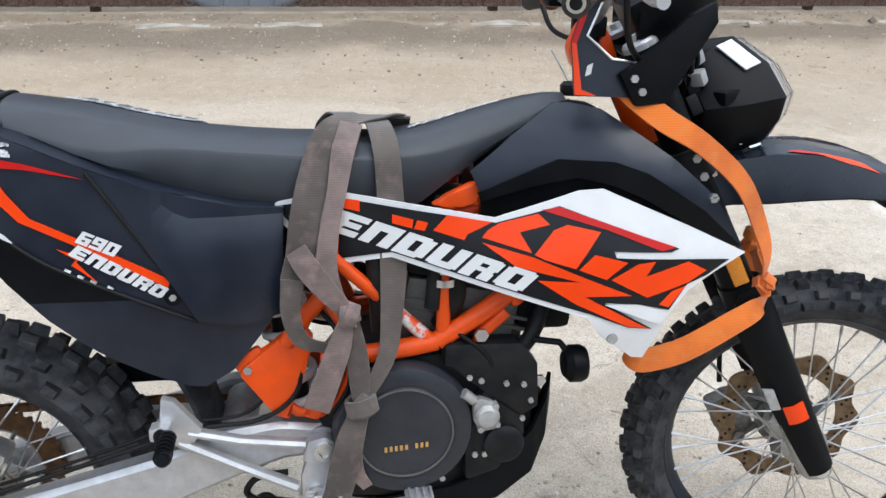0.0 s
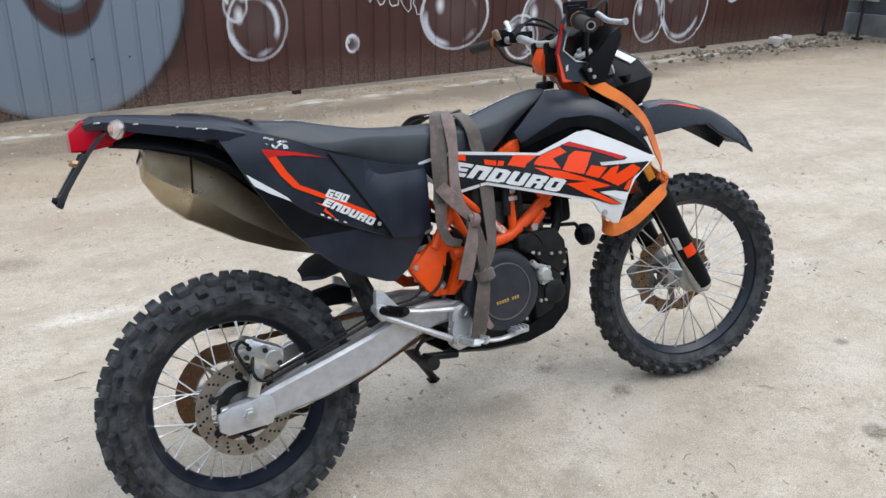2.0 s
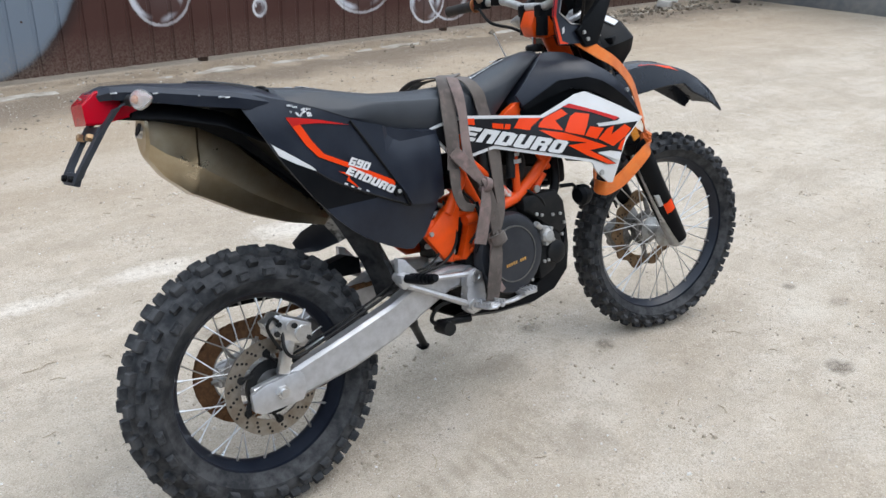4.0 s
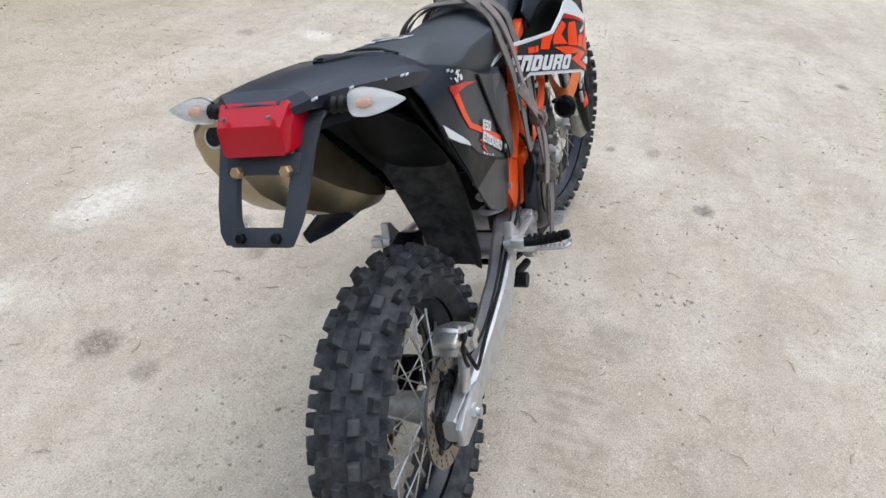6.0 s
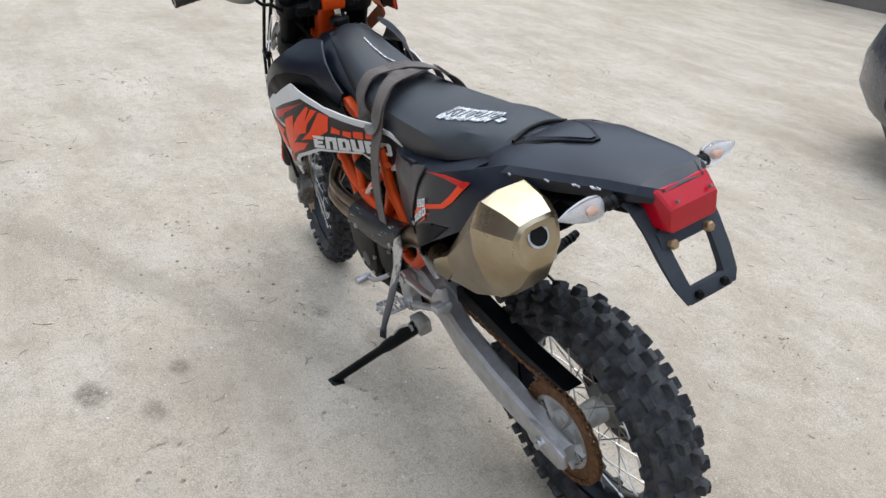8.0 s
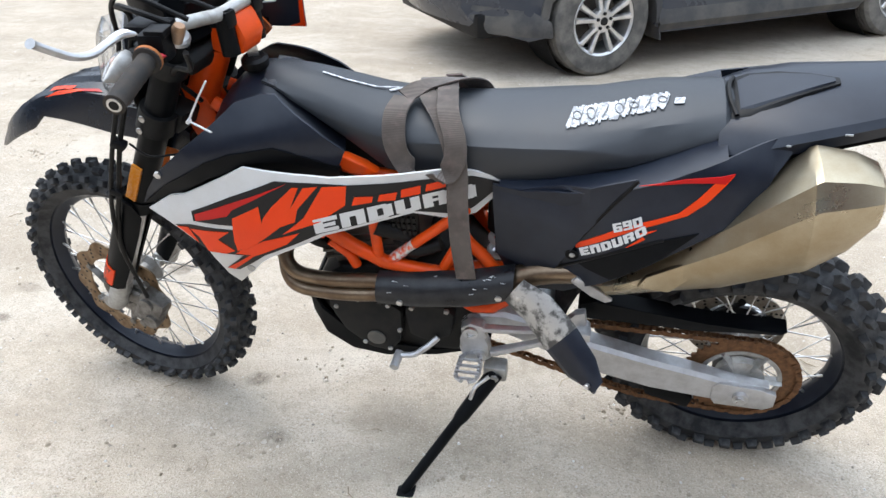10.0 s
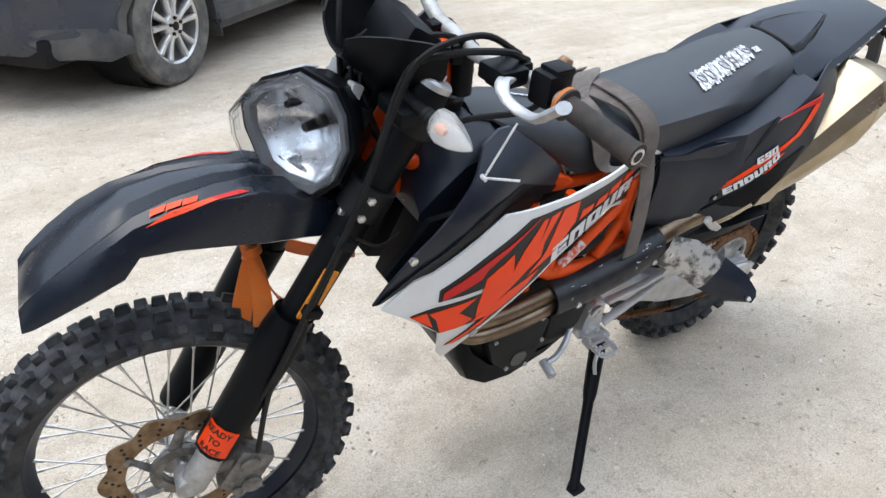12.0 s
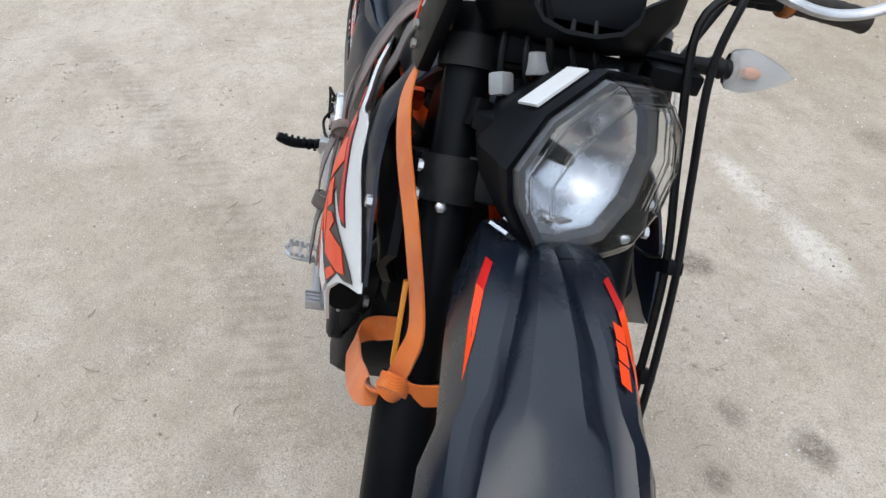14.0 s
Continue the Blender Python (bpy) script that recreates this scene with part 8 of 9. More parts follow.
part("mask_label", sheet([(1.005, 1.080), (1.014, 1.084), (1.017, 1.100), (1.008, 1.096)], side, -1, 0.002, 0.001, 0.04), WHITE, ck)
bm = bmesh.new()
tube(bm, [(x, -side(x, z) - 0.001, z) for x, z in CHEEK[5:]], 0.0022, 6)
part("opening_edge", bm, STEEL, ck, "thin silver edge of the opening")
bm = bmesh.new()
prism(bm, [(1.055, 1.085), (1.085, 1.035), (1.135, 1.040), (1.207, 1.165), (1.200, 1.196), (1.165, 1.178), (1.095, 1.108)], -0.172, -0.154, 0.005)
part("mask_strut", bm, MATTE, mask, "black strut from the mask to the lamp")
for p in ((1.078, -0.173, 1.078), (1.092, -0.173, 1.058)):
    bolt("mask_bolt", p, 0.0065, mask, ALU_DULL)
bm = bmesh.new()
box(bm, (1.150, 0.0, 1.175), (0.06, 0.16, 0.08), Matrix.Rotation(radians(-30), 4, "Y"), 0.012)
box(bm, (1.175, -0.02, 1.115), (0.05, 0.12, 0.05), Matrix.Rotation(radians(-20), 4, "Y"), 0.01)
fpart("instrument", bm, MATTE, None, "black instrument block")
for y, z in ((-0.085, 1.04), (-0.055, 1.07), (-0.02, 1.095), (0.03, 1.09), (0.06, 1.07)):
    bm = bmesh.new()
    box(bm, (1.225, y, z), (0.035, 0.028, 0.022), Euler((y * 9, z, y * 5)).to_matrix(), 0.004)
    fpart("connector", bm, MATTE, None, "black wiring connector")
for y, z in ((-0.070, 1.085), (-0.035, 1.115), (0.045, 1.110)):
    bm = bmesh.new()
    box(bm, (1.235, y, z), (0.026, 0.024, 0.020), Euler((y * 7, z, 0.4)).to_matrix(), 0.004)
    fpart("pale_connector", bm, GREY_PLUG, None, "pale wiring connector")

# cables and hoses -------------------------------------------------------
CABLES = (
    ([(1.075, 0.205, 1.235), (1.13, 0.215, 1.262), (1.19, 0.170, 1.245), (1.213, 0.112, 1.188), (1.262, 0.130, 1.05), (1.312, 0.148, 0.93), (1.362, 0.150, 0.80), (1.402, 0.146, 0.70), (1.43, 0.14, 0.60), (1.44, 0.12, 0.42)], 0.0055),
    ([(1.06, 0.17, 1.225), (1.15, 0.185, 1.275), (1.215, 0.15, 1.235), (1.240, 0.135, 1.15), (1.282, 0.148, 1.03), (1.328, 0.158, 0.92), (1.380, 0.158, 0.79), (1.412, 0.152, 0.69), (1.445, 0.13, 0.58)], 0.005),
    ([(1.04, 0.24, 1.20), (1.06, 0.21, 1.15), (1.12, 0.16, 1.12), (1.17, 0.10, 1.06), (1.16, 0.05, 0.98)], 0.005),
    ([(1.075, -0.20, 1.235), (1.15, -0.18, 1.27), (1.21, -0.10, 1.22), (1.23, -0.05, 1.12), (1.22, -0.03, 1.0)], 0.005),
    ([(1.03, -0.24, 1.20), (1.06, -0.19, 1.13), (1.13, -0.11, 1.08), (1.19, -0.08, 1.0), (1.17, -0.06, 0.92)], 0.005),
    ([(1.24, -0.07, 1.16), (1.285, -0.075, 1.10), (1.28, -0.06, 1.04), (1.25, -0.04, 1.0)], 0.004),
    ([(1.25, -0.045, 1.16), (1.30, -0.05, 1.11), (1.29, -0.03, 1.05), (1.26, -0.01, 1.01)], 0.004),
    ([(1.25, 0.0, 1.15), (1.29, 0.0, 1.12), (1.285, 0.03, 1.06), (1.25, 0.05, 1.0)], 0.0035),
    ([(1.255, 0.025, 1.15), (1.285, 0.03, 1.11), (1.27, 0.06, 1.05), (1.24, 0.07, 0.98)], 0.0035),
    ([(1.20, 0.135, 0.90), (1.25, 0.155, 0.905), (1.29, 0.15, 0.93)], 0.0025),
    ([(1.06, 0.05, 1.18), (1.12, 0.06, 1.21), (1.18, 0.04, 1.20)], 0.005),
)
for pts, r in CABLES:
    bm = bmesh.new()
    if pts[0][0] > 1.2 and pts[0][1] < 0.1:
        pts = [(x - 0.065, y, z + 0.01) for x, y, z in pts]
    tube(bm, curve(pts), r, 8)
    part("cable", turned(bm, STEER if 1.17 < pts[0][0] < 1.195 and pts[0][1] < 0.1 else NOTURN), CABLE, bike)
bm = bmesh.new()
tube(bm, curve([(1.050, 0.190, 1.115), (1.080, 0.197, 1.070), (1.103, 0.201, 1.032)]), 0.0022, 6)
tube(bm, [(1.103, 0.201, 1.032), (1.048, 0.225, 1.027)], 0.0022, 6)
tube(bm, [(1.103, 0.195, 1.032), (1.103, 0.207, 1.032)], 0.004, 6)
part("loose_wire", bm, CABLE_WHITE, bike, "loose white wire")
for p in ((1.362, 0.154, 0.80), (1.312, 0.153, 0.93)):
    bm = bmesh.new()
    box(bm, p, (0.03, 0.022, 0.018), Matrix.Rotation(-RAKE, 4, "Y"), 0.004)
    part("cable_guide", bm, MATTE, bike)
indicator((1.199, 0.145, 1.142), (1.201, 0.268, 1.152), bike, None, 0.024, -1, ALU_DULL)
bm = bmesh.new()
tube(bm, [(1.19, 0.02, 1.138), (1.20, 0.13, 1.142)], 0.008, 8)
box(bm, (1.215, 0.105, 1.125), (0.03, 0.07, 0.025), None, 0.005)
part("signal_arm", bm, MATTE, bike)


# ---- straps lying on and tied round the motorcycle ---------------------
def strap_thing(name, label):
    ob = tagged(new(name), label, "strap", "tie-down straps")
    ob.matrix_world = STANCE
    return ob


def sy(x, y):
    return seat_top(x, y)


grey = strap_thing("tie_down_strap", "grubby grey-brown webbing strap knotted round the seat")
# front run: from the seat's left loop over the seat and straight down the right flank
bm = bmesh.new()
ribbon(bm, [(0.60, 0.172, 0.655), (0.608, 0.168, 0.75), (0.612, 0.154, 0.84), (0.614, 0.132, 0.905), (0.624, 0.112, 0.955), (0.650, 0.070, 0.990), (0.690, 0.0, 0.997), (0.700, -0.065, 0.992), (0.708, -0.108, 0.955), (0.712, -0.122, 0.90),
            (0.715, -0.142, 0.84), (0.716, -0.146, 0.77), (0.713, -0.152, 0.70), (0.707, -0.160, 0.64), (0.690, -0.168, 0.60), (0.668, -0.175, 0.565)],
       [(1, 0, 0.1)] * 5 + [(1, 0.15, 0)] * 3 + [(1, 0, 0)] * 8, [0.042] * 12 + [0.036, 0.03, 0.026, 0.02], 0.0035)
part("front_run", bm, STRAP_GREY, grey)
# the loop on the left of the seat
bm = bmesh.new()
ribbon(bm, [(0.735, 0.02, 0.998), (0.742, 0.07, 0.992), (0.740, 0.106, 0.955), (0.728, 0.116, 0.918), (0.700, 0.124, 0.888), (0.670, 0.132, 0.880), (0.640, 0.137, 0.893), (0.618, 0.132, 0.93), (0.618, 0.114, 0.968), (0.636, 0.075, 0.998), (0.648, 0.02, 1.004), (0.660, -0.05, 0.999)],
       [(1, 0, 0)] * 4 + [(0.5, 0.3, 0.8), (0, 0.4, 1), (-0.6, 0.2, 0.8)] + [(-1, 0, 0)] * 5, [0.046, 0.046, 0.046, 0.044, 0.042, 0.042, 0.044, 0.044, 0.042, 0.042, 0.042, 0.04], 0.0035)
part("seat_loop", bm, STRAP_GREY, grey)
# rear run with folded second layer, on the right
bm = bmesh.new()
ribbon(bm, [(0.735, 0.02, 1.000), (0.70, -0.02, 1.004), (0.640, -0.06, 0.998), (0.612, -0.10, 0.965), (0.594, -0.124, 0.91), (0.580, -0.144, 0.85), (0.572, -0.152, 0.80), (0.560, -0.158, 0.76)],
       [(0.8, 0.4, 0)] * 2 + [(1, 0.1, 0)] * 6, [0.04, 0.04, 0.046, 0.05, 0.05, 0.048, 0.044, 0.04], 0.0035)
part("rear_run", bm, STRAP_GREY, grey)
bm = bmesh.new()
ribbon(bm, [(0.655, -0.075, 0.998), (0.640, -0.112, 0.955), (0.630, -0.135, 0.90), (0.618, -0.150, 0.845), (0.612, -0.162, 0.79), (0.622, -0.170, 0.745), (0.640, -0.172, 0.715)],
       [(1, 0.1, 0.1)] * 7, [0.036, 0.036, 0.03, 0.03, 0.032, 0.028, 0.022], 0.0035)
part("folded_run", bm, STRAP_PINK, grey, "faded reddish fold of webbing")
bm = bmesh.new()
ribbon(bm, [(0.566, -0.160, 0.812), (0.580, -0.170, 0.790), (0.603, -0.177, 0.760), (0.626, -0.179, 0.732), (0.645, -0.178, 0.712)], [(0.7, 0, 0.7)] * 5, [0.034, 0.038, 0.036, 0.030, 0.024], 0.0035)
part("cross_wrap", bm, STRAP_PINK, grey, "faded reddish wrap of webbing")
bm = bmesh.new()
ribbon(bm, [(0.560, -0.165, 0.765), (0.556, -0.168, 0.71), (0.572, -0.168, 0.665), (0.61, -0.165, 0.65)], [(1, 0, 0)] * 4, [0.036, 0.03, 0.026, 0.02], 0.0035)
part("hanging_loop", bm, STRAP_GREY, grey)


def knot(parent, c, r, mat, seed):
    """A lumpy knot of three crossing turns."""
    q = random.Random(seed)
    bm = bmesh.new()
    for k in range(4):
        a0 = q.random() * 6.28
        ax = V((q.uniform(-1, 1), q.uniform(-0.4, 0.4), q.uniform(-1, 1))).normalized()
        u = ax.orthogonal().normalized()
        w = ax.cross(u)
        pts = [V(c) + (u * math.cos(a0 + i * 0.7) + w * math.sin(a0 + i * 0.7)) * r * (0.55 + 0.1 * k) for i in range(9)]
        ribbon(bm, pts, [ax] * 9, r * 0.95, 0.006, 3)
    return part("knot", bm, mat, parent)


knot(grey, (0.645, -0.178, 0.708), 0.022, STRAP_PINK, 1)
knot(grey, (0.662, -0.182, 0.555), 0.028, STRAP_GREY, 2)
bm = bmesh.new()
ribbon(bm, [(0.640, -0.184, 0.700), (0.630, -0.192, 0.665), (0.616, -0.196, 0.625), (0.600, -0.196, 0.580), (0.592, -0.194, 0.556)], [(0.95, 0, -0.3)] * 5, [0.024, 0.036, 0.040, 0.042, 0.042], 0.0035)
part("loose_end", bm, STRAP_PINK, grey, "frayed reddish end of the strap")
bm = bmesh.new()
ribbon(bm, [(0.648, -0.182, 0.700), (0.655, -0.185, 0.65), (0.660, -0.184, 0.60), (0.660, -0.183, 0.565)], [(1, 0, 0)] * 4, [0.024, 0.034, 0.034, 0.024], 0.0035)
part("knot_link", bm, STRAP_GREY, grey)
bm = bmesh.new()
ribbon(bm, [(0.660, -0.185, 0.545), (0.645, -0.190, 0.50), (0.635, -0.188, 0.45), (0.625, -0.186, 0.405), (0.618, -0.184, 0.385)], [(1, 0, 0.15)] * 5, [0.03, 0.044, 0.048, 0.046, 0.044], 0.0035)
part("hanging_end", bm, STRAP_GREY, grey)
bm = bmesh.new()
ribbon(bm, [(0.655, -0.180, 0.55), (0.648, -0.176, 0.49), (0.655, -0.174, 0.43), (0.672, -0.174, 0.40)], [(1, 0, 0.1)] * 4, [0.026, 0.03, 0.024, 0.018], 0.0035)
part("hanging_end", bm, STRAP_PINK, grey)

orange = strap_thing("orange_strap", "orange webbing strap from the bars round the fork")
bm = bmesh.new()
ribbon(bm, [(1.065, -0.118, 1.085), (1.080, -0.148, 1.060), (1.128, -0.174, 1.018), (1.200, -0.178, 0.976), (1.284, -0.160, 0.908), (1.340, -0.138, 0.820), (1.352, -0.142, 0.775), (1.348, -0.146, 0.736)],
       [(0.5, 0.15, 0.85), (0.45, 0.12, 0.85), (0.45, 0.14, 0.80), (0.5, 0.16, 0.75), (0.65, 0.2, 0.55), (0.8, 0.3, 0.3), (0.7, 0.5, 0.1), (0.5, 0.8, 0)], [0.032, 0.040, 0.040, 0.036, 0.034, 0.032, 0.028, 0.022], 0.0035)
part("upper_run", bm, STRAP_ORANGE, orange)
knot(orange, (1.350, -0.146, 0.730), 0.021, STRAP_ORANGE, 7)
bm = bmesh.new()
ribbon(bm, [(1.348, -0.150, 0.724), (1.332, -0.170, 0.698), (1.285, -0.172, 0.668), (1.215, -0.165, 0.624), (1.165, -0.160, 0.606), (1.130, -0.155, 0.602), (1.120, -0.130, 0.620), (1.16, -0.10, 0.66), (1.22, -0.08, 0.70)],
       [(0.6, 0.3, 0.5), (0.3, 0.2, 0.9), (0.1, 0.3, 0.9), (-0.2, 0.3, 0.9), (-0.1, 0.3, 0.95), (0, 0.2, 1), (0, 0.1, 1), (0, 0, 1), (0, 0, 1)], [0.024, 0.036, 0.040, 0.042, 0.042, 0.042, 0.040, 0.034, 0.03], 0.0035)
part("lower_loop", bm, STRAP_ORANGE, orange)
bm = bmesh.new()
ribbon(bm, [(1.350, -0.145, 0.728), (1.366, -0.115, 0.732), (1.378, -0.065, 0.755), (1.386, -0.045, 0.775), (1.386, -0.030, 0.79)], [(0, 0, 1)] * 3 + [(0.5, 0.6, 0.2)] * 2, 0.032, 0.0035)
part("inner_run", bm, STRAP_ORANGE, orange)
for dy, dx in ((0.0, 0.0), (0.032, -0.030)):
    bm = bmesh.new()
    ribbon(bm, [(1.386, -0.035, 0.79), (1.398 + dx * 0.4, -0.020 + dy * 0.4, 0.755), (1.412 + dx * 0.8, -0.006 + dy * 0.8, 0.71), (1.424 + dx, 0.006 + dy, 0.668)], [(0.92, -0.38, 0)] * 4, [0.02, 0.030, 0.035, 0.037], 0.0035)
    part("loose_tail", bm, STRAP_ORANGE, orange, "frayed orange strap tail")
knot(orange, (1.386, -0.036, 0.792), 0.018, STRAP_ORANGE, 9)
bm = bmesh.new()
ribbon(bm, [(1.384, -0.03, 0.785), (1.372, 0.005, 0.735), (1.352, 0.040, 0.715), (1.325, 0.062, 0.745), (1.300, 0.070, 0.80), (1.285, 0.06, 0.86)], [(0.5, 0.5, 0.5), (0.3, 0.5, 0.8), (0.5, 0.6, 0.5), (0.8, 0.5, 0.0), (0.8, 0.5, 0.1), (0.8, 0.5, 0.1)], [0.02, 0.034, 0.036, 0.036, 0.036, 0.036], 0.0035)
part("side_loop", bm, STRAP_ORANGE, orange)


# ---- dark grey car beside the motorcycle -------------------------------
CAR_PAINT = worn("dark_grey_car_paint", (0.050, 0.057, 0.073), (0.085, 0.086, 0.092), (0.20, 0.36), 0.4, scale=2.5, amount=0.5, grain=900.0, bump=0.02)
CLADDING = worn("grey_plastic_cladding", (0.045, 0.045, 0.047), (0.13, 0.12, 0.105), (0.6, 0.8), scale=6.0, amount=0.6)
CAR_GLASS = glassy("tinted_glass", (0.10, 0.11, 0.12), 0.03, 0.6)
CAR_TYRE = worn("dusty_road_tyre", (0.075, 0.072, 0.068), (0.20, 0.185, 0.165), (0.8, 0.95), scale=9.0, amount=0.7, grain=200.0)
ALLOY = worn("silver_alloy", (0.62, 0.62, 0.62), (0.36, 0.34, 0.31), (0.3, 0.45), 0.85, scale=12.0, amount=0.35)


def car_wheel(parent, c, out):
    """Road wheel: tyre, ten-spoke alloy, dark inside, nuts and cap; out is +1 or -1 along y."""
    R, W = 0.352, 0.11
    bm = bmesh.new()
    prof = [(0.225, -W), (0.27, -W * 1.04), (0.325, -W * 0.98), (0.348, -W * 0.80), (R, -W * 0.5)]
    for k in (-0.45, -0.2, 0.05, 0.3):
        prof += [(R, W * k), (R - 0.008, W * k + 0.003), (R - 0.008, W * k + 0.010), (R, W * k + 0.013)]
    prof += [(R, W * 0.5), (0.348, W * 0.80), (0.325, W * 0.98), (0.27, W * 1.04), (0.225, W), (0.215, W * 0.8), (0.215, -W * 0.8)]
    revolve(bm, prof, c, "y", 56)
    wheel_ob = part("wheel", bm, CAR_TYRE, parent, "dusty road tyre on a silver alloy rim", sharp=30)
    bm = bmesh.new()
    f = c[1] + out * W * 0.86
    revolve(bm, [(0.226, out * W * 0.93), (0.218, out * W * 0.99), (0.204, out * W * 0.90), (0.198, out * W * 0.5), (0.198, -out * W * 0.6), (0.215, -out * W * 0.7), (0.219, out * W * 0.85)], c, "y", 48)
    for k in range(5):
        for off in (-0.155, 0.155):
            a = 2 * math.pi * k / 5 + math.pi / 2
            p, q = V((0.055 * math.cos(a + off * 1.4), 0, 0.055 * math.sin(a + off * 1.4))), V((0.205 * math.cos(a + off * 1.55), 0, 0.205 * math.sin(a + off * 1.55)))
            n = V((-math.sin(a), 0, math.cos(a)))
            w0, w1 = 0.013, 0.020
            r2 = []
            for t, d in ((0.0, 0.0), (0.4, -0.004), (1.0, 0.004)):
                m = p.lerp(q, t)
                w = w0 + (w1 - w0) * t
                o = V((c[0], f + out * d, c[2]))
                r2.append([o + m - n * w, o + m - n * w * 0.6 + V((0, out * 0.010, 0)), o + m + n * w * 0.6 + V((0, out * 0.010, 0)), o + m + n * w, o + m + n * w - V((0, out * 0.03, 0)), o + m - n * w - V((0, out * 0.03, 0))])
            sp = bmesh.new()
            skin(sp, r2)
            part("alloy_spoke", sp, ALLOY, wheel_ob)
    revolve(bm, [(0.0, out * W * 0.98), (0.03, out * W * 0.98), (0.068, out * W * 0.94), (0.078, out * W * 0.8), (0.078, out * W * 0.4), (0.0, out * W * 0.4)], c, "y", 30, closed=False)
    alloy = part("alloy", bm, ALLOY, wheel_ob, "silver ten-spoke alloy")
    bm = bmesh.new()
    for k in range(5):
        a = 2 * math.pi * k / 5 + 0.3
        rod(bm, (c[0] + 0.048 * math.cos(a), f, c[2] + 0.048 * math.sin(a)), (c[0] + 0.048 * math.cos(a), f + out * 0.022, c[2] + 0.048 * math.sin(a)), 0.011, 6)
    revolve(bm, [(0.0, out * (W + 0.006)), (0.024, out * (W + 0.004)), (0.028, out * W * 0.95), (0.0, out * W * 0.9)], c, "y", 20, closed=False)
    part("hub_cap", bm, ENGINE, wheel_ob, doubles=False)
    bm = bmesh.new()
    revolve(bm, [(0.02, -out * W * 0.1), (0.165, -out * W * 0.1), (0.165, -out * W * 0.25), (0.02, -out * W * 0.25)], c, "y", 36)
    part("car_disc", bm, worn("dark_brake_steel", (0.10, 0.09, 0.08), (0.06, 0.05, 0.045), (0.5, 0.7), 0.6), wheel_ob)
    return wheel_ob


def arch(cx, r, a0, a1, n=14):
    return [(cx + r * math.cos(radians(a0 + (a1 - a0) * k / n)), 0.352 + r * math.sin(radians(a0 + (a1 - a0) * k / n))) for k in range(n + 1)]


def build_car(place, label):
    car = tagged(new("car"), label, "car")
    WB, HALF = 2.62, 0.92
    # lower side outline, x forwards from the rear axle
    R = 0.395
    low = [(-0.86, 0.62), (-0.82, 0.36), (-0.55, 0.27)] + arch(0, R, 190, -8)[::1] + [(0.44, 0.24), (2.16, 0.24)] + arch(WB, R, 188, -10) + [(3.12, 0.26), (3.38, 0.33), (3.46, 0.45), (3.47, 0.62)]
    up = [(3.42, 0.78), (3.30, 0.93), (2.62, 1.06), (2.30, 1.10), (1.2, 1.12), (0.2, 1.13), (-0.55, 1.12), (-0.84, 1.02), (-0.88, 0.80)]
    outline = low + up

    def bulge(x, z):
        e = 0.035 * smooth01((abs(x - 1.3) - 1.2) / 1.0)
        nose = 0.30 * smooth01((x - 2.85) / 0.65) ** 2 + 0.14 * smooth01((-0.45 - x) / 0.45)
        side = along(z, (0.24, 0.905), (0.36, 0.925), (0.44, 0.895), (0.55, 0.905), (0.62, 0.925), (0.80, 0.930), (1.0, 0.912), (1.13, 0.875))
        return side - e - nose

    bm = bmesh.new()
    for s in (-1, 1):
        sheet(outline, bulge, s, 0.0, 0.02, 0.12, bm)
    # bonnet, bumpers and tail between the sides
    spine = [(-0.88, 0.80), (-0.82, 0.36), (-0.55, 0.27)]
    for prof in ([(3.12, 0.26), (3.38, 0.33), (3.46, 0.45), (3.47, 0.62), (3.42, 0.78), (3.30, 0.93), (2.62, 1.06), (2.30, 1.10)], [(-0.55, 1.12), (-0.84, 1.02), (-0.88, 0.80), (-0.86, 0.62), (-0.82, 0.36), (-0.55, 0.27)]):
        rings = []
        for x, z in prof:
            w = bulge(x, z)
            b = 0.10 if x > 2 else 0.05
            rings.append([V((x + (b if x > 2.9 else (-b if x < -0.7 else 0)) * (1 - (q / 4) ** 2), w * q / 4, z + (0.03 * (1 - (q / 4) ** 2) if z > 1.0 else 0))) for q in range(-4, 5)])
        vs = [[bm.verts.new(v) for v in r] for r in rings]
        for a, b in zip(vs, vs[1:]):
            for i in range(8):
                bm.faces.new((a[i], a[i + 1], b[i + 1], b[i]))
    body = part("body", bm, CAR_PAINT, car, sharp=30)
    # cabin
    bm = bmesh.new()
    rings = []
    for z, x0, x1, w in ((1.10, -0.62, 2.42, 0.865), (1.30, -0.55, 2.05, 0.80), (1.50, -0.42, 1.62, 0.715), (1.60, -0.20, 1.28, 0.66), (1.635, 0.05, 0.95, 0.58)):
        o = [(x0, -w * 0.92), (x0 + 0.15, -w), (x1 - 0.35, -w), (x1, -w * 0.75), (x1 + 0.05, 0), (x1, w * 0.75), (x1 - 0.35, w), (x0 + 0.15, w), (x0, w * 0.92)]
        rings.append([V((x, y, z)) for x, y in o])
    skin(bm, rings)
    part("cabin", bm, CAR_PAINT, car, sharp=25)
    for s in (-1, 1):
        for xs in ((0.78, 2.02, 1.55, 0.78), (-0.40, 0.70, 0.70, -0.28)):
            bm = bmesh.new()
            q = [V((xs[0], s * 0.872, 1.125)), V((xs[1], s * 0.868, 1.125)), V((xs[2], s * 0.722, 1.50)), V((xs[3], s * 0.722, 1.50))]
            vs = [bm.verts.new(v + V((0, s * d, 0))) for d in (0.002, 0.006) for v in q]
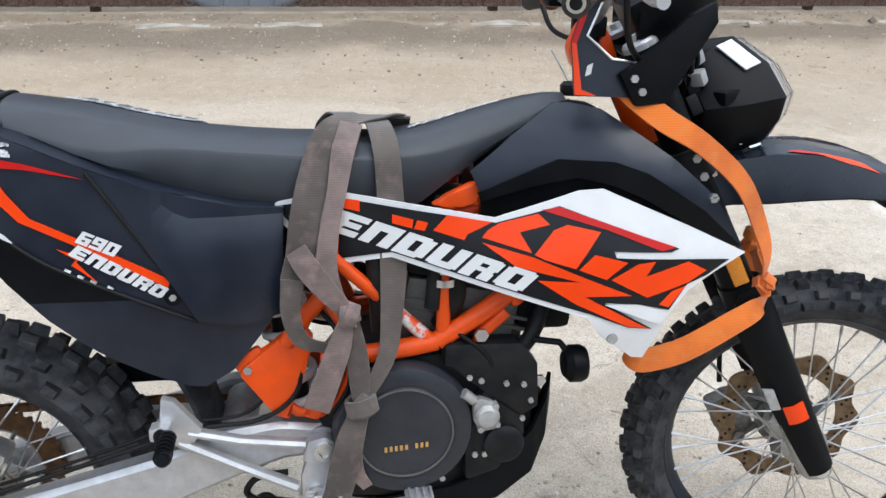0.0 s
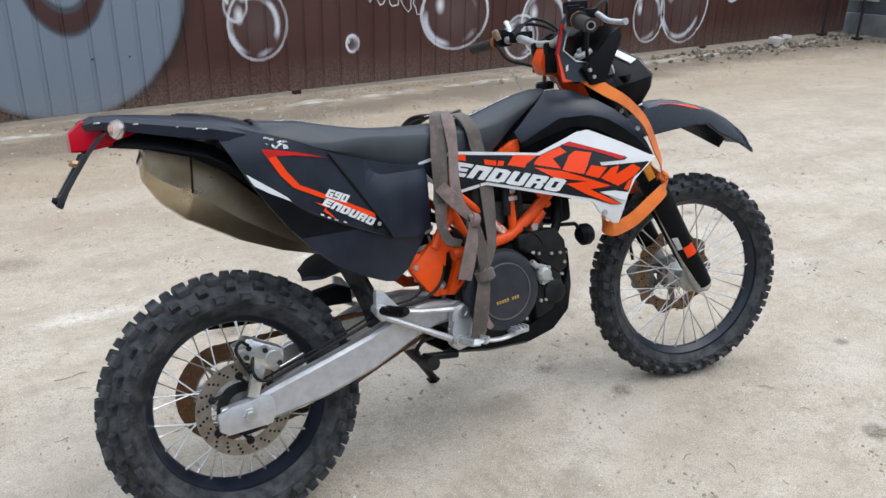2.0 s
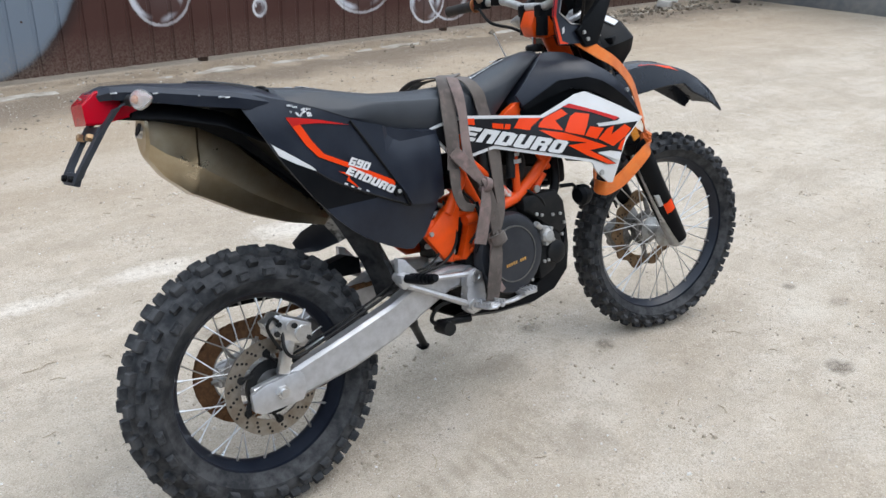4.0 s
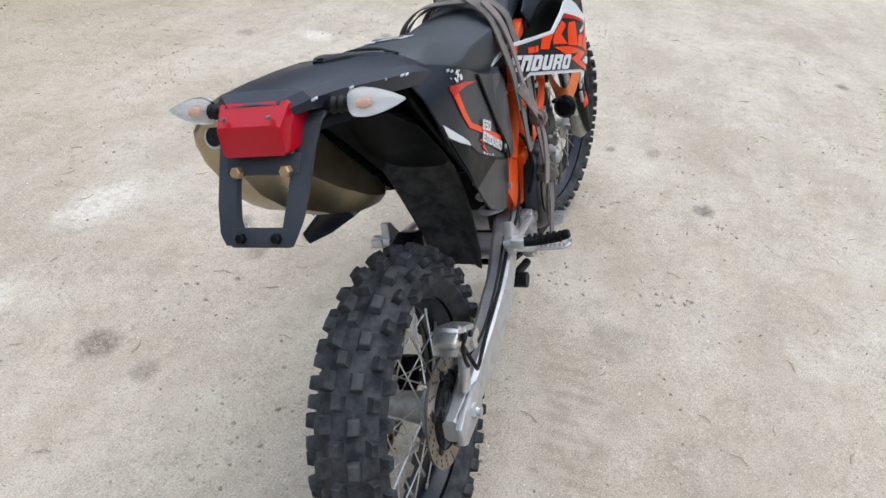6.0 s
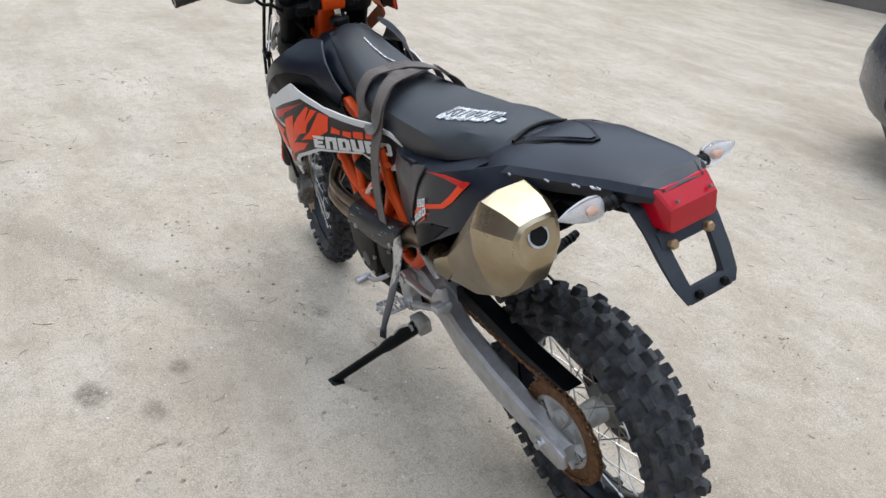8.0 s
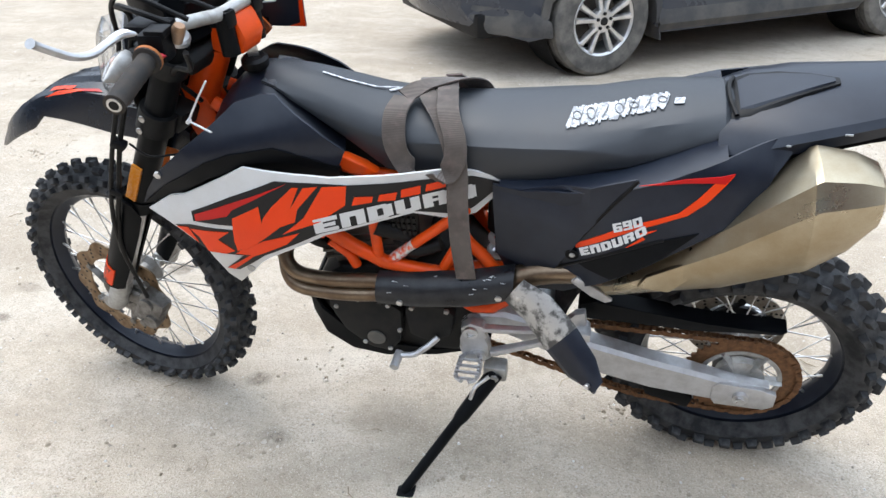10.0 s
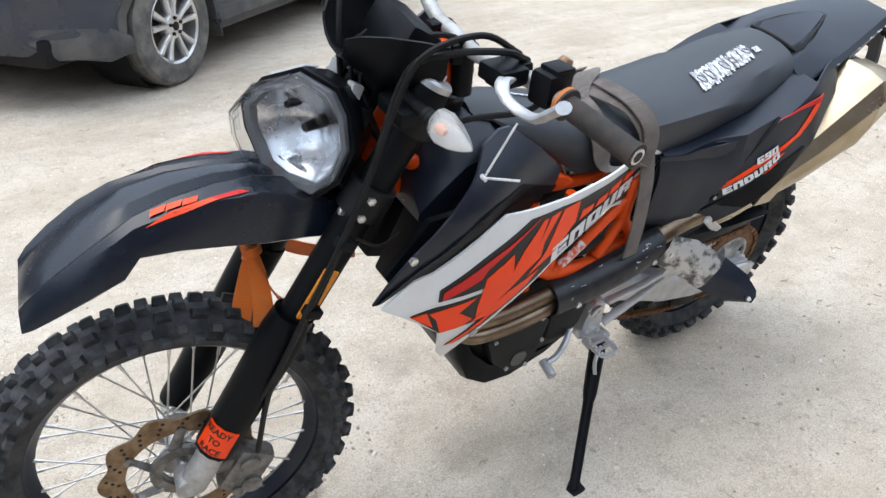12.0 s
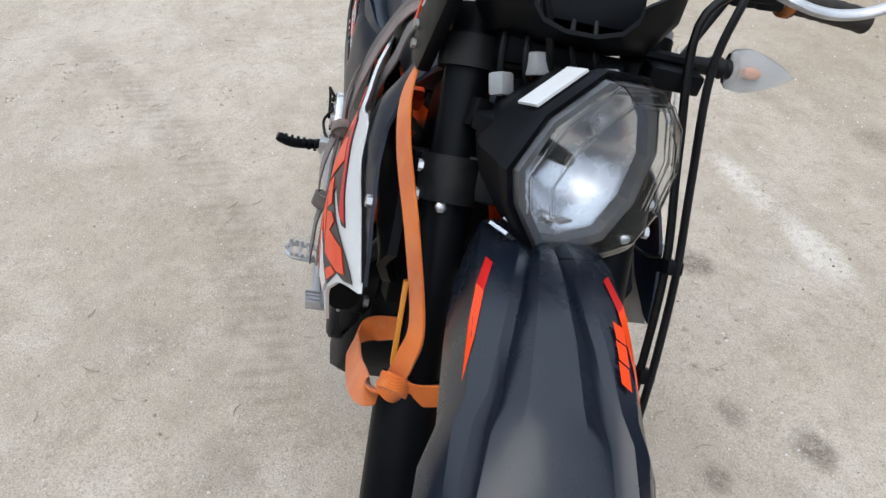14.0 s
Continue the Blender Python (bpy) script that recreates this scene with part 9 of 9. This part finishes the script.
            for f in ((0, 1, 2, 3), (7, 6, 5, 4), (0, 4, 5, 1), (1, 5, 6, 2), (2, 6, 7, 3), (3, 7, 4, 0)):
                bm.faces.new([vs[i] for i in f])
            part("side_window", bm, CAR_GLASS, car)
        # doors: proud skins with a sharp lower crease, and plastic sill
        for x0, x1, nm in ((0.42, 1.22, "rear_door"), (1.235, 2.20, "front_door")):
            d = part(nm, sheet([(x0 if nm == "front_door" else 0.60, 0.43), (x1 - (0.06 if nm == "front_door" else 0.0), 0.43), (x1, 0.50), (x1, 1.10), (x0, 1.11), (x0, 0.66)], bulge, s, 0.006, 0.02, 0.09), CAR_PAINT, car)
            part("door_crease", sheet([(x0 + 0.12, 0.50), (x1 - 0.08, 0.50), (x1 - 0.10, 0.535), (x0 + 0.16, 0.545)], lambda x, z: bulge(x, z) + 0.010, s, 0.006, 0.02, 0.09), CAR_PAINT, d)
            bm = bmesh.new()
            box(bm, (x0 + 0.14, s * 0.945, 0.95), (0.16, 0.03, 0.028), None, 0.008)
            part("door_handle", bm, CAR_PAINT, d)
        part("sill", sheet([(0.42, 0.245), (2.18, 0.245), (2.22, 0.33), (2.20, 0.40), (0.44, 0.40), (0.40, 0.33)], lambda x, z: along(z, (0.24, 0.90), (0.31, 0.945), (0.40, 0.915)), s, 0.0, 0.03, 0.05), CLADDING, car, "grey plastic sill")
        for cx, a0, a1 in ((0.0, 188, -6), (WB, 186, -8)):
            bm = bmesh.new()
            rings = []
            for (x, z), (x2, z2) in zip(arch(cx, R - 0.004, a0, a1), arch(cx, R + 0.05, a0, a1)):
                w = bulge(x2, z2)
                rings.append([V((x, s * (w - 0.10), z)), V((x, s * (w + 0.014), z)), V(((x + x2) / 2, s * (w + 0.018), (z + z2) / 2)), V((x2, s * (w + 0.004), z2)), V((x2, s * (w - 0.10), z2))])
            skin(bm, rings)
            part("arch_trim", bm, CLADDING, car, "grey plastic arch trim")
            bm = bmesh.new()
            n = 14
            tube(bm, [V((cx, s * 0.55, 0.36)), V((cx, s * 0.84, 0.36))], R - 0.005, 24)
            bm.faces.ensure_lookup_table()
            bmesh.ops.delete(bm, geom=[f for f in bm.faces if len(f.verts) > 4 and abs(f.calc_center_median().y) > 0.7], context="FACES")
            part("wheel_well", bm, CABLE, car)
        # front bumper lower trim and lamp
        part("bumper_trim", sheet([(2.98, 0.28), (3.32, 0.30), (3.42, 0.40), (3.40, 0.47), (3.10, 0.44), (3.00, 0.38)], bulge, s, 0.008, 0.02, 0.06), CLADDING, car, "grey plastic bumper trim")
        bm = bmesh.new()
        box(bm, (3.17, s * 0.80, 0.80), (0.34, 0.06, 0.14), Matrix.Rotation(s * radians(-24), 4, "Z") @ Matrix.Rotation(radians(8), 4, "Y"), 0.03)
        part("headlight", bm, CLEAR_BODY, car)
        bm = bmesh.new()
        box(bm, (-0.78, s * 0.80, 0.88), (0.12, 0.10, 0.18), Matrix.Rotation(s * radians(20), 4, "Z"), 0.02)
        part("rear_light", bm, RED_LENS, car)
        # mud guard behind the front wheel
        bm = bmesh.new()
        box(bm, (2.20, s * 0.84, 0.30), (0.012, 0.16, 0.22), Matrix.Rotation(radians(12), 4, "Y"), 0.004)
        part("mud_guard", bm, CLADDING, car)
        for cx in (0.0, WB):
            car_wheel(car, (cx, s * 0.80, 0.352), s)
    bm = bmesh.new()
    box(bm, (1.3, 0, 0.34), (4.2, 1.35, 0.16), None, 0.04)
    part("underbody", bm, CABLE, car)
    car.matrix_world = place
    return car


# the outer face of its front left wheel, placed to fit the camera's view
FRONT, HEADING = V((0.47, -3.43, 0)), radians(36)
origin = FRONT - Matrix.Rotation(HEADING, 3, "Z") @ V((2.62, 0.90, 0))
car = build_car(pose(origin.x, origin.y, 0, 0, 0, math.degrees(HEADING)), "dark grey dusty car beside the motorcycle")
